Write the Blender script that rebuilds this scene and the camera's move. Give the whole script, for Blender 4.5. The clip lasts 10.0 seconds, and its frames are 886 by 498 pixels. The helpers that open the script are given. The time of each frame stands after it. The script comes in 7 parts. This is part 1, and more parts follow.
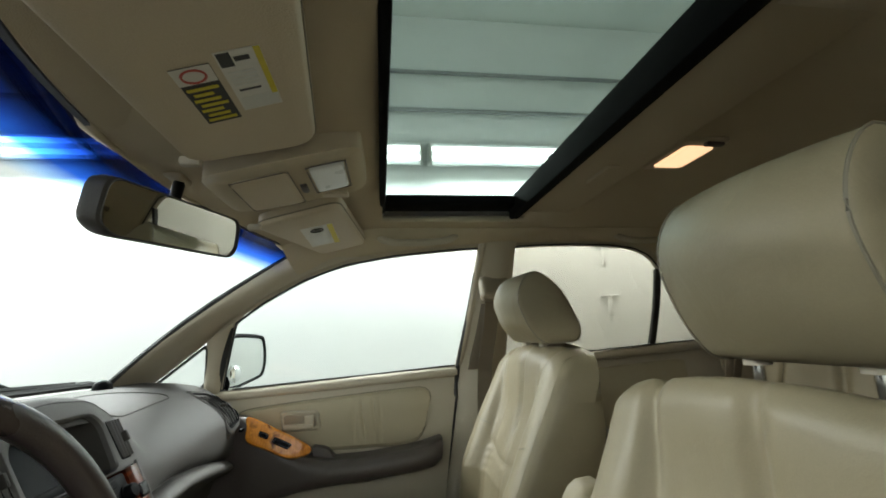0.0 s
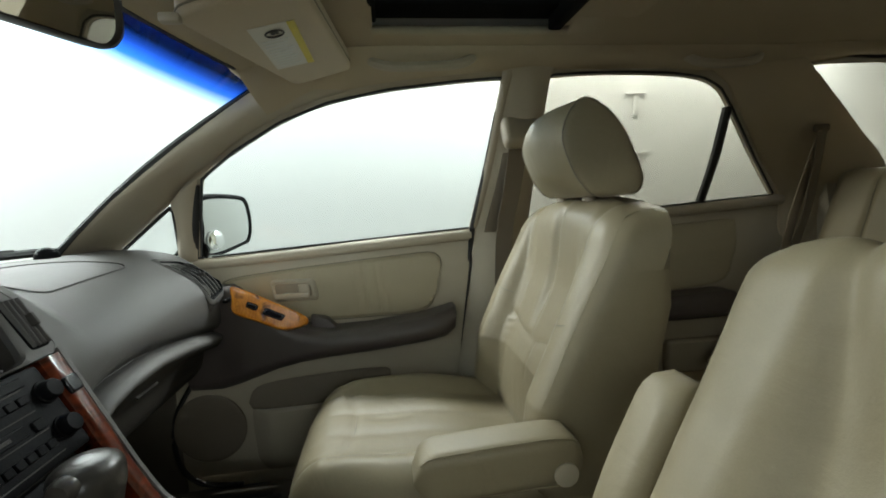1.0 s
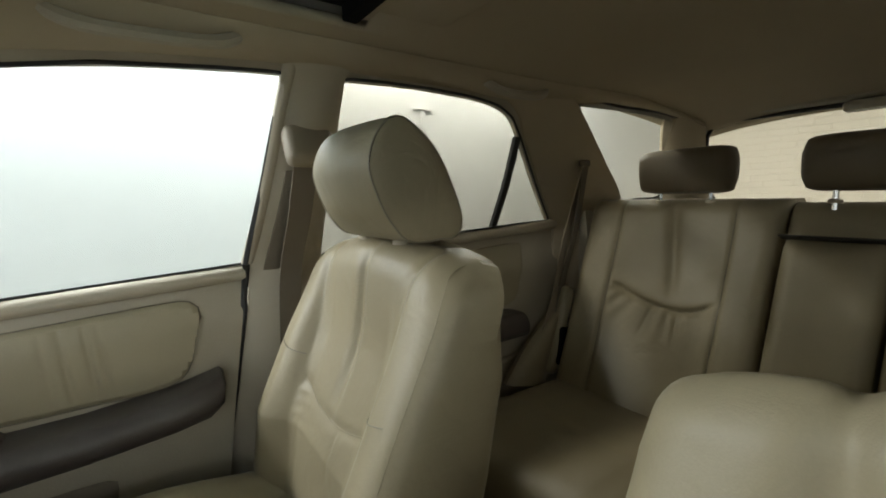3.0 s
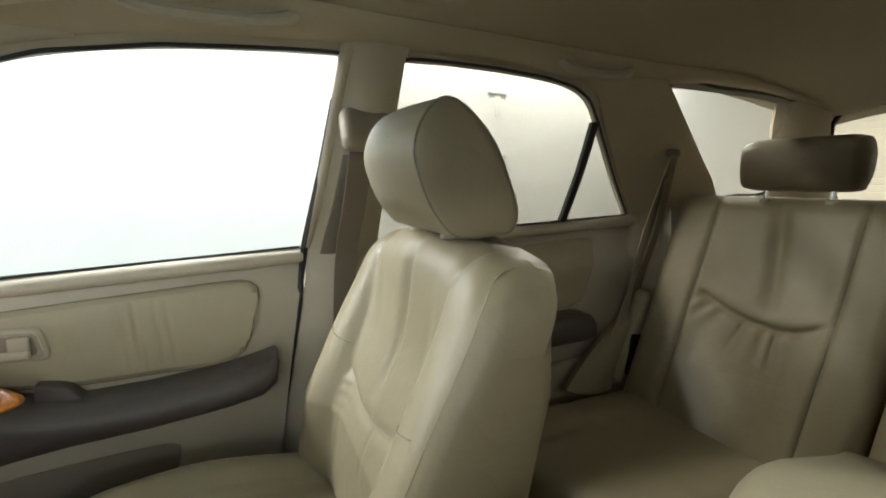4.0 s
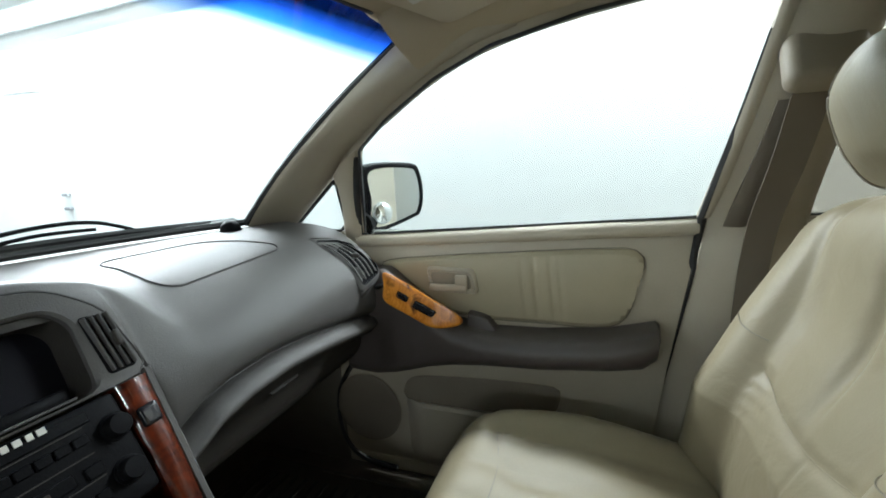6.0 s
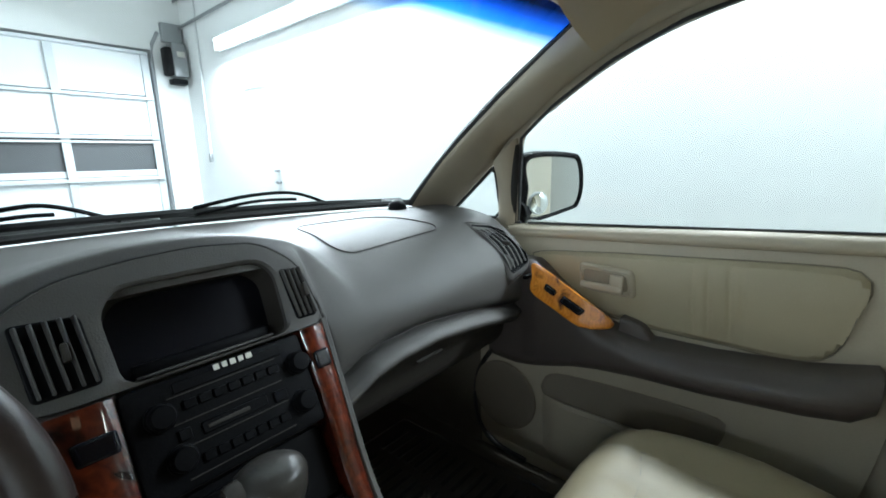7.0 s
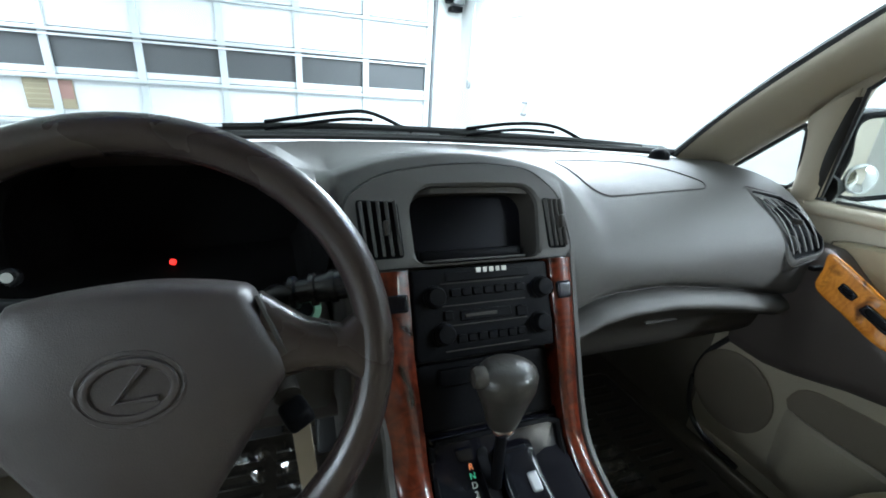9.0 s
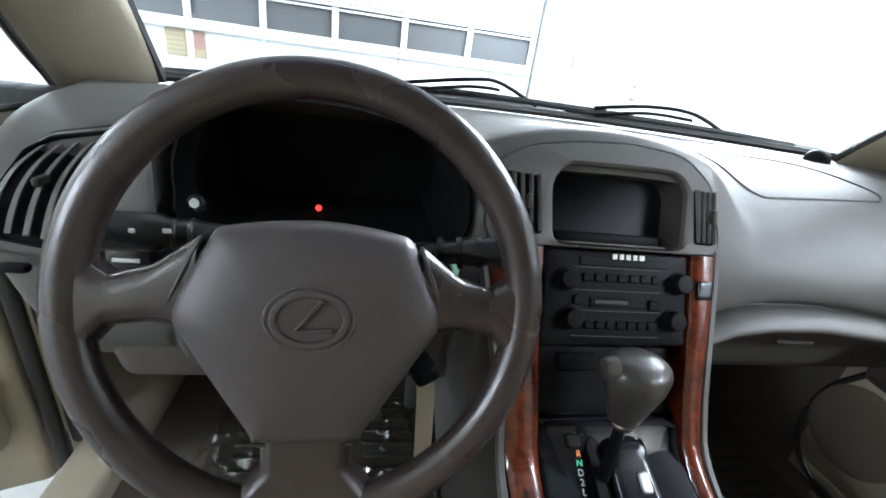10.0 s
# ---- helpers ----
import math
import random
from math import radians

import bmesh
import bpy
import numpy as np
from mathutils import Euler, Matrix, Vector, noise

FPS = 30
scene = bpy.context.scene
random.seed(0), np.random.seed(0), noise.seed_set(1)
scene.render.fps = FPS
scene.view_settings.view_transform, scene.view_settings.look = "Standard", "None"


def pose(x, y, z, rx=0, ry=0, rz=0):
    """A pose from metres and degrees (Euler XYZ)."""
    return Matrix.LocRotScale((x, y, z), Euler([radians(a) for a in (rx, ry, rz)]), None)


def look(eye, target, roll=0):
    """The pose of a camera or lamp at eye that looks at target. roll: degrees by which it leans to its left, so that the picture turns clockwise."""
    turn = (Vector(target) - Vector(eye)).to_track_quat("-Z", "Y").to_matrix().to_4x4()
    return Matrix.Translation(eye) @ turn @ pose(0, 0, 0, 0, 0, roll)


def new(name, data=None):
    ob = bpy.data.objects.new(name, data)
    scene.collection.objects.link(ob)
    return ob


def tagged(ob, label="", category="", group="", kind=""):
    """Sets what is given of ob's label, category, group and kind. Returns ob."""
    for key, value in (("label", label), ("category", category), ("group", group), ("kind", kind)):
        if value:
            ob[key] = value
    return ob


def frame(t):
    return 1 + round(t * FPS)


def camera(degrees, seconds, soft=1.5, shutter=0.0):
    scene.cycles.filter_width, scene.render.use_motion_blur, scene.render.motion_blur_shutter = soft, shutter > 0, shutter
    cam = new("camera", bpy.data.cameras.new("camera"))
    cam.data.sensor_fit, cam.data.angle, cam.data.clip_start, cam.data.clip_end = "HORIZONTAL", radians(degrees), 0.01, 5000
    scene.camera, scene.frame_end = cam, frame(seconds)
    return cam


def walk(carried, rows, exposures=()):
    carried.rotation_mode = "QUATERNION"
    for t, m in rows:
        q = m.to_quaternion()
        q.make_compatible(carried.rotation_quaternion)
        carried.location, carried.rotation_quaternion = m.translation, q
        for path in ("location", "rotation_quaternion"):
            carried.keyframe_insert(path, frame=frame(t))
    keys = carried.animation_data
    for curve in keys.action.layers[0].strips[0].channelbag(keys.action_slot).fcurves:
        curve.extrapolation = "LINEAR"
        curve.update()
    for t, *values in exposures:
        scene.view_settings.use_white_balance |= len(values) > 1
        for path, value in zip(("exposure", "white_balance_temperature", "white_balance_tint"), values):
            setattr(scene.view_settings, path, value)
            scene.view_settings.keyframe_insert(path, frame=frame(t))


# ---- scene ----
cam = camera(91.8, 10.0, 1.8)
PATH = [
    (0, (-0.259, -0.747, 1.208), (0.033, 1.193, 1.597), -2.4),
    (0.5, (-0.238, -0.618, 1.187), (0.036, 1.363, 1.157), -1.5),
    (1, (-0.246, -0.482, 1.18), (0.005, 1.49, 0.963), -2.9),
    (1.5, (-0.239, -0.366, 1.201), (0.089, 1.592, 0.952), -1.5),
    (2, (-0.224, -0.311, 1.236), (0.533, 1.522, 0.978), -0.3),
    (2.5, (-0.214, -0.284, 1.238), (0.938, 1.333, 1.001), -1.5),
    (4, (-0.122, -0.234, 1.246), (0.722, 1.554, 0.943), 0.4),
    (4.5, (-0.13, -0.212, 1.238), (0.286, 1.707, 0.858), 0.3),
    (5, (-0.157, -0.198, 1.236), (-0.11, 1.754, 0.802), -2.0),
    (5.5, (-0.162, -0.187, 1.238), (-0.444, 1.747, 0.812), -2.4),
    (6, (-0.186, -0.19, 1.235), (-0.868, 1.647, 0.835), -3.0),
    (6.2, (-0.169, -0.178, 1.226), (-1.058, 1.58, 0.881), -3.3),
    (7.3, (-0.201, -0.197, 1.23), (-1.552, 1.195, 0.746), -0.2),
    (7.5, (-0.198, -0.202, 1.23), (-1.623, 1.104, 0.714), -0.0),
    (8, (-0.201, -0.217, 1.226), (-1.807, 0.842, 0.677), -0.0),
    (8.5, (-0.209, -0.229, 1.229), (-1.921, 0.628, 0.65), 1.4),
    (9, (-0.216, -0.246, 1.223), (-1.963, 0.424, 0.517), 4.1),
    (9.5, (-0.233, -0.287, 1.212), (-2.001, 0.162, 0.392), 7.5),
    (10, (-0.238, -0.321, 1.207), (-2.02, 0.033, 0.37), 8.3),
]
walk(cam, [(t, look(eye, target, roll)) for t, eye, target, roll in PATH], [(0, -0.05, 6550, 5), (0.5, -0.16, 6500, 5), (1.0, -0.24, 6450, 4), (2.0, -0.34, 6400, 4), (2.5, -0.30, 6450, 6), (4.0, 0.33, 6500, 9), (4.5, 0.42, 6450, 9), (5.0, 0.36, 6300, 8), (6.0, 0.06, 6000, 6), (8.0, -0.04, 5650, 3), (8.5, 0.10, 5650, 4), (9.0, 0.34, 5650, 5), (10.0, 0.92, 5800, 11)])

# ---- light ----
world = bpy.data.worlds.new("garage_dark")
scene.world = world
world.use_nodes = True
world.node_tree.nodes["Background"].inputs[0].default_value = (0.9, 0.95, 1.0, 1)
world.node_tree.nodes["Background"].inputs[1].default_value = 0.05


def area_lamp(name, m, sx, sy, power, colour):
    d = bpy.data.lights.new(name, "AREA")
    d.shape, d.size, d.size_y, d.energy, d.color = "RECTANGLE", sx, sy, power, colour
    ob = new(name, d)
    ob.matrix_world = m
    return ob


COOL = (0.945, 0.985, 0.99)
# wall tubes; west ones (sgn -1) are unseen, added to brighten the cabin
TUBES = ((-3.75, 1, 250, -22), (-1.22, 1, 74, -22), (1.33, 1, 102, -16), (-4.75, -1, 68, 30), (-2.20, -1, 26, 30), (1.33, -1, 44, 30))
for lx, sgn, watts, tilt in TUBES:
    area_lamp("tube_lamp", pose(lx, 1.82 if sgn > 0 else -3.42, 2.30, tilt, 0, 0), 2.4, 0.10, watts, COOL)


# ---- materials ----
def node_mat(name, base=(0.5, 0.5, 0.5), rough=0.5, metal=0.0, var=0.12, scale=6.0, bump=0.0, bump_scale=200.0, coat=0.0, spec=0.5, grain=0.06, rough_var=0.08):
    """A painted or moulded surface: broad stains, fine grain and relief."""
    m = bpy.data.materials.new(name)
    m.use_nodes = True
    t = m.node_tree
    b = t.nodes["Principled BSDF"]
    b.inputs["Roughness"].default_value = rough
    b.inputs["Metallic"].default_value = metal
    b.inputs["Coat Weight"].default_value = coat
    b.inputs["Coat Roughness"].default_value = 0.08
    b.inputs["Specular IOR Level"].default_value = spec
    co = t.nodes.new("ShaderNodeTexCoord")
    n1, n2 = t.nodes.new("ShaderNodeTexNoise"), t.nodes.new("ShaderNodeTexNoise")
    n1.inputs["Scale"].default_value, n1.inputs["Detail"].default_value = scale, 4
    n2.inputs["Scale"].default_value, n2.inputs["Detail"].default_value = bump_scale, 3
    t.links.new(co.outputs["Object"], n1.inputs["Vector"])
    t.links.new(co.outputs["Object"], n2.inputs["Vector"])
    mix = t.nodes.new("ShaderNodeMix")
    mix.data_type = "RGBA"
    mix.inputs["A"].default_value = (*[c * (1 - var) for c in base], 1)
    mix.inputs["B"].default_value = (*[min(1, c * (1 + var)) for c in base], 1)
    t.links.new(n1.outputs["Fac"], mix.inputs["Factor"])
    mix2 = t.nodes.new("ShaderNodeMix")
    mix2.data_type, mix2.blend_type = "RGBA", "OVERLAY"
    mix2.inputs["Factor"].default_value = grain
    t.links.new(mix.outputs["Result"], mix2.inputs["A"])
    t.links.new(n2.outputs["Fac"], mix2.inputs["B"])
    t.links.new(mix2.outputs["Result"], b.inputs["Base Color"])
    r = t.nodes.new("ShaderNodeMapRange")
    r.inputs["To Min"].default_value, r.inputs["To Max"].default_value = max(0.02, rough - rough_var), min(1, rough + rough_var)
    t.links.new(n1.outputs["Fac"], r.inputs["Value"])
    t.links.new(r.outputs["Result"], b.inputs["Roughness"])
    if bump:
        bn = t.nodes.new("ShaderNodeBump")
        bn.inputs["Strength"].default_value, bn.inputs["Distance"].default_value = bump, 0.002
        t.links.new(n2.outputs["Fac"], bn.inputs["Height"])
        t.links.new(bn.outputs["Normal"], b.inputs["Normal"])
    return m


def leather(name, base, rough=0.42):
    """Grained hide with soft creases."""
    m = node_mat(name, base, rough, 0, 0.13, 5.0, 0.0, 420.0, spec=0.38, grain=0.06)
    t = m.node_tree
    b = t.nodes["Principled BSDF"]
    co = t.nodes.new("ShaderNodeTexCoord")
    vo, wr = t.nodes.new("ShaderNodeTexVoronoi"), t.nodes.new("ShaderNodeTexNoise")
    vo.inputs["Scale"].default_value = 750
    wr.inputs["Scale"].default_value, wr.inputs["Detail"].default_value, wr.inputs["Distortion"].default_value = 16, 5, 1.2
    t.links.new(co.outputs["Object"], vo.inputs["Vector"])
    t.links.new(co.outputs["Object"], wr.inputs["Vector"])
    b1, b2 = t.nodes.new("ShaderNodeBump"), t.nodes.new("ShaderNodeBump")
    b1.inputs["Strength"].default_value, b1.inputs["Distance"].default_value = 0.07, 0.0010
    b2.inputs["Strength"].default_value, b2.inputs["Distance"].default_value = 0.28, 0.006
    t.links.new(vo.outputs["Distance"], b1.inputs["Height"])
    t.links.new(wr.outputs["Fac"], b2.inputs["Height"])
    t.links.new(b2.outputs["Normal"], b1.inputs["Normal"])
    t.links.new(b1.outputs["Normal"], b.inputs["Normal"])
    return m


def wood(name, dark, light, scale=9.0):
    """Lacquered burl veneer."""
    m = bpy.data.materials.new(name)
    m.use_nodes = True
    t = m.node_tree
    b = t.nodes["Principled BSDF"]
    b.inputs["Roughness"].default_value, b.inputs["Coat Weight"].default_value, b.inputs["Coat Roughness"].default_value = 0.30, 1.0, 0.04
    b.inputs["Specular IOR Level"].default_value = 0.12
    co, n, w, r = (t.nodes.new("ShaderNode" + k) for k in ("TexCoord", "TexNoise", "TexWave", "ValToRGB"))
    n.inputs["Scale"].default_value, n.inputs["Detail"].default_value, n.inputs["Distortion"].default_value = scale, 6, 2.2
    w.inputs["Scale"].default_value, w.inputs["Distortion"].default_value, w.inputs["Detail"].default_value = scale * 1.6, 14, 4
    t.links.new(co.outputs["Object"], n.inputs["Vector"])
    t.links.new(co.outputs["Object"], w.inputs["Vector"])
    mx = t.nodes.new("ShaderNodeMix")
    mx.inputs["Factor"].default_value = 0.12
    t.links.new(n.outputs["Fac"], mx.inputs["A"])
    t.links.new(w.outputs["Fac"], mx.inputs["B"])
    t.links.new(mx.outputs["Result"], r.inputs["Fac"])
    r.color_ramp.elements[0].position, r.color_ramp.elements[0].color = 0.30, (*dark, 1)
    r.color_ramp.elements[1].position, r.color_ramp.elements[1].color = 0.62, (*light, 1)
    kn, kr, km = (t.nodes.new("ShaderNode" + k) for k in ("TexNoise", "MapRange", "Mix"))
    kn.inputs["Scale"].default_value, kn.inputs["Detail"].default_value, kn.inputs["Distortion"].default_value = scale * 0.9, 3, 1.0
    t.links.new(co.outputs["Object"], kn.inputs["Vector"])
    kr.inputs["From Min"].default_value, kr.inputs["From Max"].default_value = 0.56, 0.68
    t.links.new(kn.outputs["Fac"], kr.inputs["Value"])
    km.data_type = "RGBA"
    t.links.new(kr.outputs["Result"], km.inputs["Factor"])
    t.links.new(r.outputs["Color"], km.inputs["A"])
    km.inputs["B"].default_value = (*[c * 0.22 for c in dark], 1)
    t.links.new(km.outputs["Result"], b.inputs["Base Color"])
    return m


def glass(name, tint=(1, 1, 1), gloss=0.025):
    """A thin pane: what is behind it, tinted, under a weak reflection."""
    m = bpy.data.materials.new(name)
    m.use_nodes = True
    t = m.node_tree
    t.nodes.remove(t.nodes["Principled BSDF"])
    out = t.nodes["Material Output"]
    tr, gl, mx = (t.nodes.new("ShaderNode" + k) for k in ("BsdfTransparent", "BsdfGlossy", "MixShader"))
    tr.inputs["Color"].default_value = (*tint, 1)
    gl.inputs["Roughness"].default_value = 0.02
    mx.inputs["Fac"].default_value = gloss
    t.links.new(tr.outputs["BSDF"], mx.inputs[1])
    t.links.new(gl.outputs["BSDF"], mx.inputs[2])
    t.links.new(mx.outputs["Shader"], out.inputs["Surface"])
    return m


def tint_glass(name, z0, z1):
    """The windscreen: clear, with a blue shade band blackened towards its top edge for the dim ceiling behind."""
    m = glass(name, (0.66, 0.675, 0.67), 0.03)
    t = m.node_tree
    tr = [n for n in t.nodes if n.bl_idname == "ShaderNodeBsdfTransparent"][0]
    co, se, mr, rp = (t.nodes.new("ShaderNode" + k) for k in ("NewGeometry", "SeparateXYZ", "MapRange", "ValToRGB"))
    t.links.new(co.outputs["Position"], se.inputs["Vector"])
    sq = t.nodes.new("ShaderNodeMath")
    sq.operation = "MULTIPLY"
    t.links.new(se.outputs["Y"], sq.inputs[0])
    t.links.new(se.outputs["Y"], sq.inputs[1])
    ar = t.nodes.new("ShaderNodeMath")
    ar.operation = "MULTIPLY_ADD"
    ar.inputs[1].default_value, ar.inputs[2].default_value = 0.092, -1.500
    t.links.new(sq.outputs[0], ar.inputs[0])
    dn = t.nodes.new("ShaderNodeMath")
    dn.operation = "ADD"
    t.links.new(se.outputs["Z"], dn.inputs[0])
    t.links.new(ar.outputs[0], dn.inputs[1])
    t.links.new(dn.outputs[0], mr.inputs["Value"])
    mr.inputs["From Min"].default_value, mr.inputs["From Max"].default_value = z0, z1
    t.links.new(mr.outputs["Result"], rp.inputs["Fac"])
    e = rp.color_ramp.elements
    e[0].position, e[0].color = 0.0, (0.66, 0.675, 0.67, 1)
    e[1].position, e[1].color = 1.0, (0.0003, 0.002, 0.02, 1)
    # near-black upper stops paint in the dimly lit ceiling beyond the glass
    for p, c in ((0.18, (0.30, 0.46, 0.70, 1)), (0.40, (0.018, 0.10, 0.55, 1)), (0.66, (0.004, 0.022, 0.16, 1)), (0.84, (0.0004, 0.002, 0.012, 1))):
        k = e.new(p)
        k.color = c
    t.links.new(rp.outputs["Color"], tr.inputs["Color"])
    return m


def glow(name, colour, strength):
    m = bpy.data.materials.new(name)
    m.use_nodes = True
    b = m.node_tree.nodes["Principled BSDF"]
    b.inputs["Base Color"].default_value = (*colour, 1)
    b.inputs["Emission Color"].default_value = (*colour, 1)
    b.inputs["Emission Strength"].default_value = strength
    return m


TAN = leather("tan_leather", (0.238, 0.199, 0.125), 0.48)
LTAN = leather("pale_tan_leather", (0.330, 0.285, 0.192), 0.5)
# tan leather again, darkened to paint the shade on the rear headrests
TAN_SHADED = leather("shaded_tan_leather", (0.145, 0.114, 0.072), 0.5)
VINYL = node_mat("beige_vinyl", (0.37, 0.325, 0.245), 0.5, 0, 0.06, 4, 0.25, 320)
TRIM = node_mat("beige_moulded_plastic", (0.40, 0.35, 0.265), 0.55, 0, 0.05, 3, 0.2, 500)
HEADLINER = node_mat("headliner_fabric", (0.45, 0.38, 0.27), 0.95, 0, 0.06, 5, 0.5, 700, spec=0.1)
VISOR = node_mat("visor_vinyl", (0.50, 0.42, 0.30), 0.7, 0, 0.05, 6, 0.3, 500)
DASH = node_mat("dash_grey_vinyl", (0.084, 0.080, 0.075), 0.52, 0, 0.10, 5, 0.35, 600, spec=0.30)
# dark trim plastic; on the glove box it stands in for shade
DASH_LOW = node_mat("dark_plastic_and_shade", (0.036, 0.032, 0.027), 0.55, 0, 0.08, 5, 0.3, 500, spec=0.28)
BROWN = node_mat("dark_brown_vinyl", (0.072, 0.059, 0.053), 0.45, 0, 0.10, 6, 0.3, 500)
WHEEL = node_mat("brown_wheel_leather", (0.033, 0.0235, 0.0215), 0.28, 0, 0.10, 6, 0.10, 420, spec=0.6, rough_var=0.05)
PAD = node_mat("brown_airbag_vinyl", (0.054, 0.044, 0.043), 0.42, 0, 0.06, 5, 0.18, 900)
BLACK = node_mat("black_plastic", (0.0062, 0.0063, 0.0072), 0.45, 0, 0.15, 8, 0.15, 400, spec=0.05)
GLOSSBLACK = node_mat("gloss_black", (0.006, 0.006, 0.009), 0.17, 0, 0.1, 8, spec=0.35)
STALK = node_mat("satin_black_plastic", (0.012, 0.012, 0.013), 0.28, 0, 0.12, 8, 0.1, 300, spec=0.45)
RUBBER = node_mat("black_rubber", (0.02, 0.02, 0.02), 0.6, 0, 0.15, 10, 0.2, 300)
CARPET = node_mat("brown_carpet", (0.135, 0.120, 0.096), 0.98, 0, 0.2, 9, 1.0, 900, spec=0.1)
PLASTIC_FILM = glass("clear_protective_film", (0.93, 0.93, 0.92), 0.16)
SEAM = node_mat("seam_thread", (0.18, 0.155, 0.110), 0.6, 0, 0.1, 30)
DKSEAM = node_mat("dark_gap", (0.03, 0.028, 0.025), 0.7, 0, 0.1, 30)
CHROME = node_mat("chrome", (0.75, 0.75, 0.75), 0.15, 1.0, 0.04, 20)
MIRROR = node_mat("mirror_silver", (0.85, 0.88, 0.87), 0.02, 1.0, 0.01, 2, rough_var=0.0)
WOOD_O = wood("light_burl_veneer", (0.46, 0.145, 0.008), (0.68, 0.255, 0.022), 22)
GALV = node_mat("galvanised_strip", (0.60, 0.63, 0.645), 0.45, 0.1, 0.12, 3)
WOOD_R = wood("red_burl_veneer", (0.036, 0.0055, 0.003), (0.115, 0.019, 0.006), 22)
GLASS = glass("clear_glass", (0.81, 0.83, 0.825))
GLASS_P = glass("privacy_glass", (0.56, 0.54, 0.50))
GLASS_T = glass("tail_glass", (0.77, 0.75, 0.71))
GLASS_SR = glass("sunroof_glass", (0.52, 0.57, 0.55))
WSCREEN = tint_glass("windscreen_glass", -0.056, -0.004)
WHITEWALL = node_mat("white_painted_wall", (0.80, 0.81, 0.80), 0.7, 0, 0.05, 1.2, 0.04, 14)
CEIL = node_mat("white_painted_ceiling", (0.74, 0.78, 0.76), 0.8, 0, 0.06, 1.0)
DOORWHITE = node_mat("white_enamelled_steel", (0.74, 0.76, 0.77), 0.45, 0, 0.05, 2, 0.1, 60)
GREYSTEEL = node_mat("grey_steel", (0.30, 0.31, 0.32), 0.4, 0.6, 0.1, 6)
DKPANE = node_mat("dark_window_pane", (0.10, 0.105, 0.11), 0.2, 0, 0.05, 1.5)
CONCRETE = node_mat("concrete_floor", (0.22, 0.215, 0.205), 0.5, 0, 0.15, 2, 0.2, 60)
PAINT = node_mat("white_car_paint", (0.62, 0.61, 0.57), 0.25, 0, 0.03, 2, coat=0.8)
TUBE = glow("fluorescent_tube", (0.95, 1.0, 1.0), 9.0)
DOMEGLOW = glow("dome_lamp_lens", (1.0, 0.62, 0.36), 1.25)
SRBLACK = node_mat("black_sunroof_frame", (0.004, 0.004, 0.004), 0.9, 0, 0.1, 10, spec=0.1)
REDLAMP = glow("red_indicator", (1.0, 0.03, 0.02), 1.6)
PAPER = node_mat("white_label_paper", (0.62, 0.60, 0.54), 0.6, 0, 0.06, 20)
YELLOW = node_mat("yellow_label_ink", (0.55, 0.45, 0.03), 0.6, 0, 0.1, 30)
INK = node_mat("dark_label_ink", (0.03, 0.03, 0.03), 0.6, 0, 0.2, 40)
REDINK = node_mat("red_label_ink", (0.45, 0.08, 0.06), 0.6, 0, 0.2, 40)
GREENLENS = node_mat("green_key_tag", (0.10, 0.35, 0.22), 0.3, 0, 0.1, 30)
BEIGEBRICK = node_mat("painted_beige_brick", (0.76, 0.69, 0.58), 0.8, 0, 0.08, 3, 0.3, 80)
LENSGREY = node_mat("frosted_lamp_lens", (0.60, 0.60, 0.56), 0.3, 0, 0.05, 20)


# ---- builders ----
def thing(name, at=(0, 0, 0), label="", category="", group="", kind=""):
    ob = new(name)
    ob.location = at
    return tagged(ob, label, category, group, kind)


def part(name, bm, mat, parent=None, label="", smooth=True, category="", kind="", group=""):
    me = bpy.data.meshes.new(name)
    if isinstance(bm, bmesh.types.BMesh):
        bmesh.ops.recalc_face_normals(bm, faces=bm.faces)
        bm.to_mesh(me)
        bm.free()
    else:
        me.from_pydata([tuple(v) for v in bm[0]], [], bm[1])
    me.materials.append(mat)
    if smooth:
        me.polygons.foreach_set("use_smooth", [True] * len(me.polygons))
        me.set_sharp_from_angle(angle=radians(38))
    ob = new(name, me)
    if parent is not None:
        ob.parent = parent
        world_at = Vector((0, 0, 0))
        p = parent
        while p is not None:
            world_at += p.location
            p = p.parent
        ob.location = -world_at
    return tagged(ob, label, category, group, kind)


def smooth_pts(pts, n, closed=False):
    """Resample a polyline by a Catmull-Rom curve, evenly along its length."""
    P = [Vector(p) for p in pts]
    m = len(P)
    dense = []
    for i in range(m if closed else m - 1):
        if closed:
            a, b, c, d = P[(i - 1) % m], P[i], P[(i + 1) % m], P[(i + 2) % m]
        else:
            a, b, c, d = P[max(i - 1, 0)], P[i], P[i + 1], P[min(i + 2, m - 1)]
        for k in range(12):
            s = k / 12
            dense.append(0.5 * ((2 * b) + (c - a) * s + (2 * a - 5 * b + 4 * c - d) * s * s + (3 * b - a - 3 * c + d) * s ** 3))
    dense.append(P[0].copy() if closed else P[-1].copy())
    L = [0.0]
    for i in range(1, len(dense)):
        L.append(L[-1] + (dense[i] - dense[i - 1]).length)
    out, j = [], 0
    cnt = n if closed else n - 1
    for k in range(n):
        s = L[-1] * k / cnt
        while j < len(L) - 2 and L[j + 1] < s:
            j += 1
        f = (s - L[j]) / max(1e-9, L[j + 1] - L[j])
        out.append(dense[j].lerp(dense[j + 1], f))
    return out


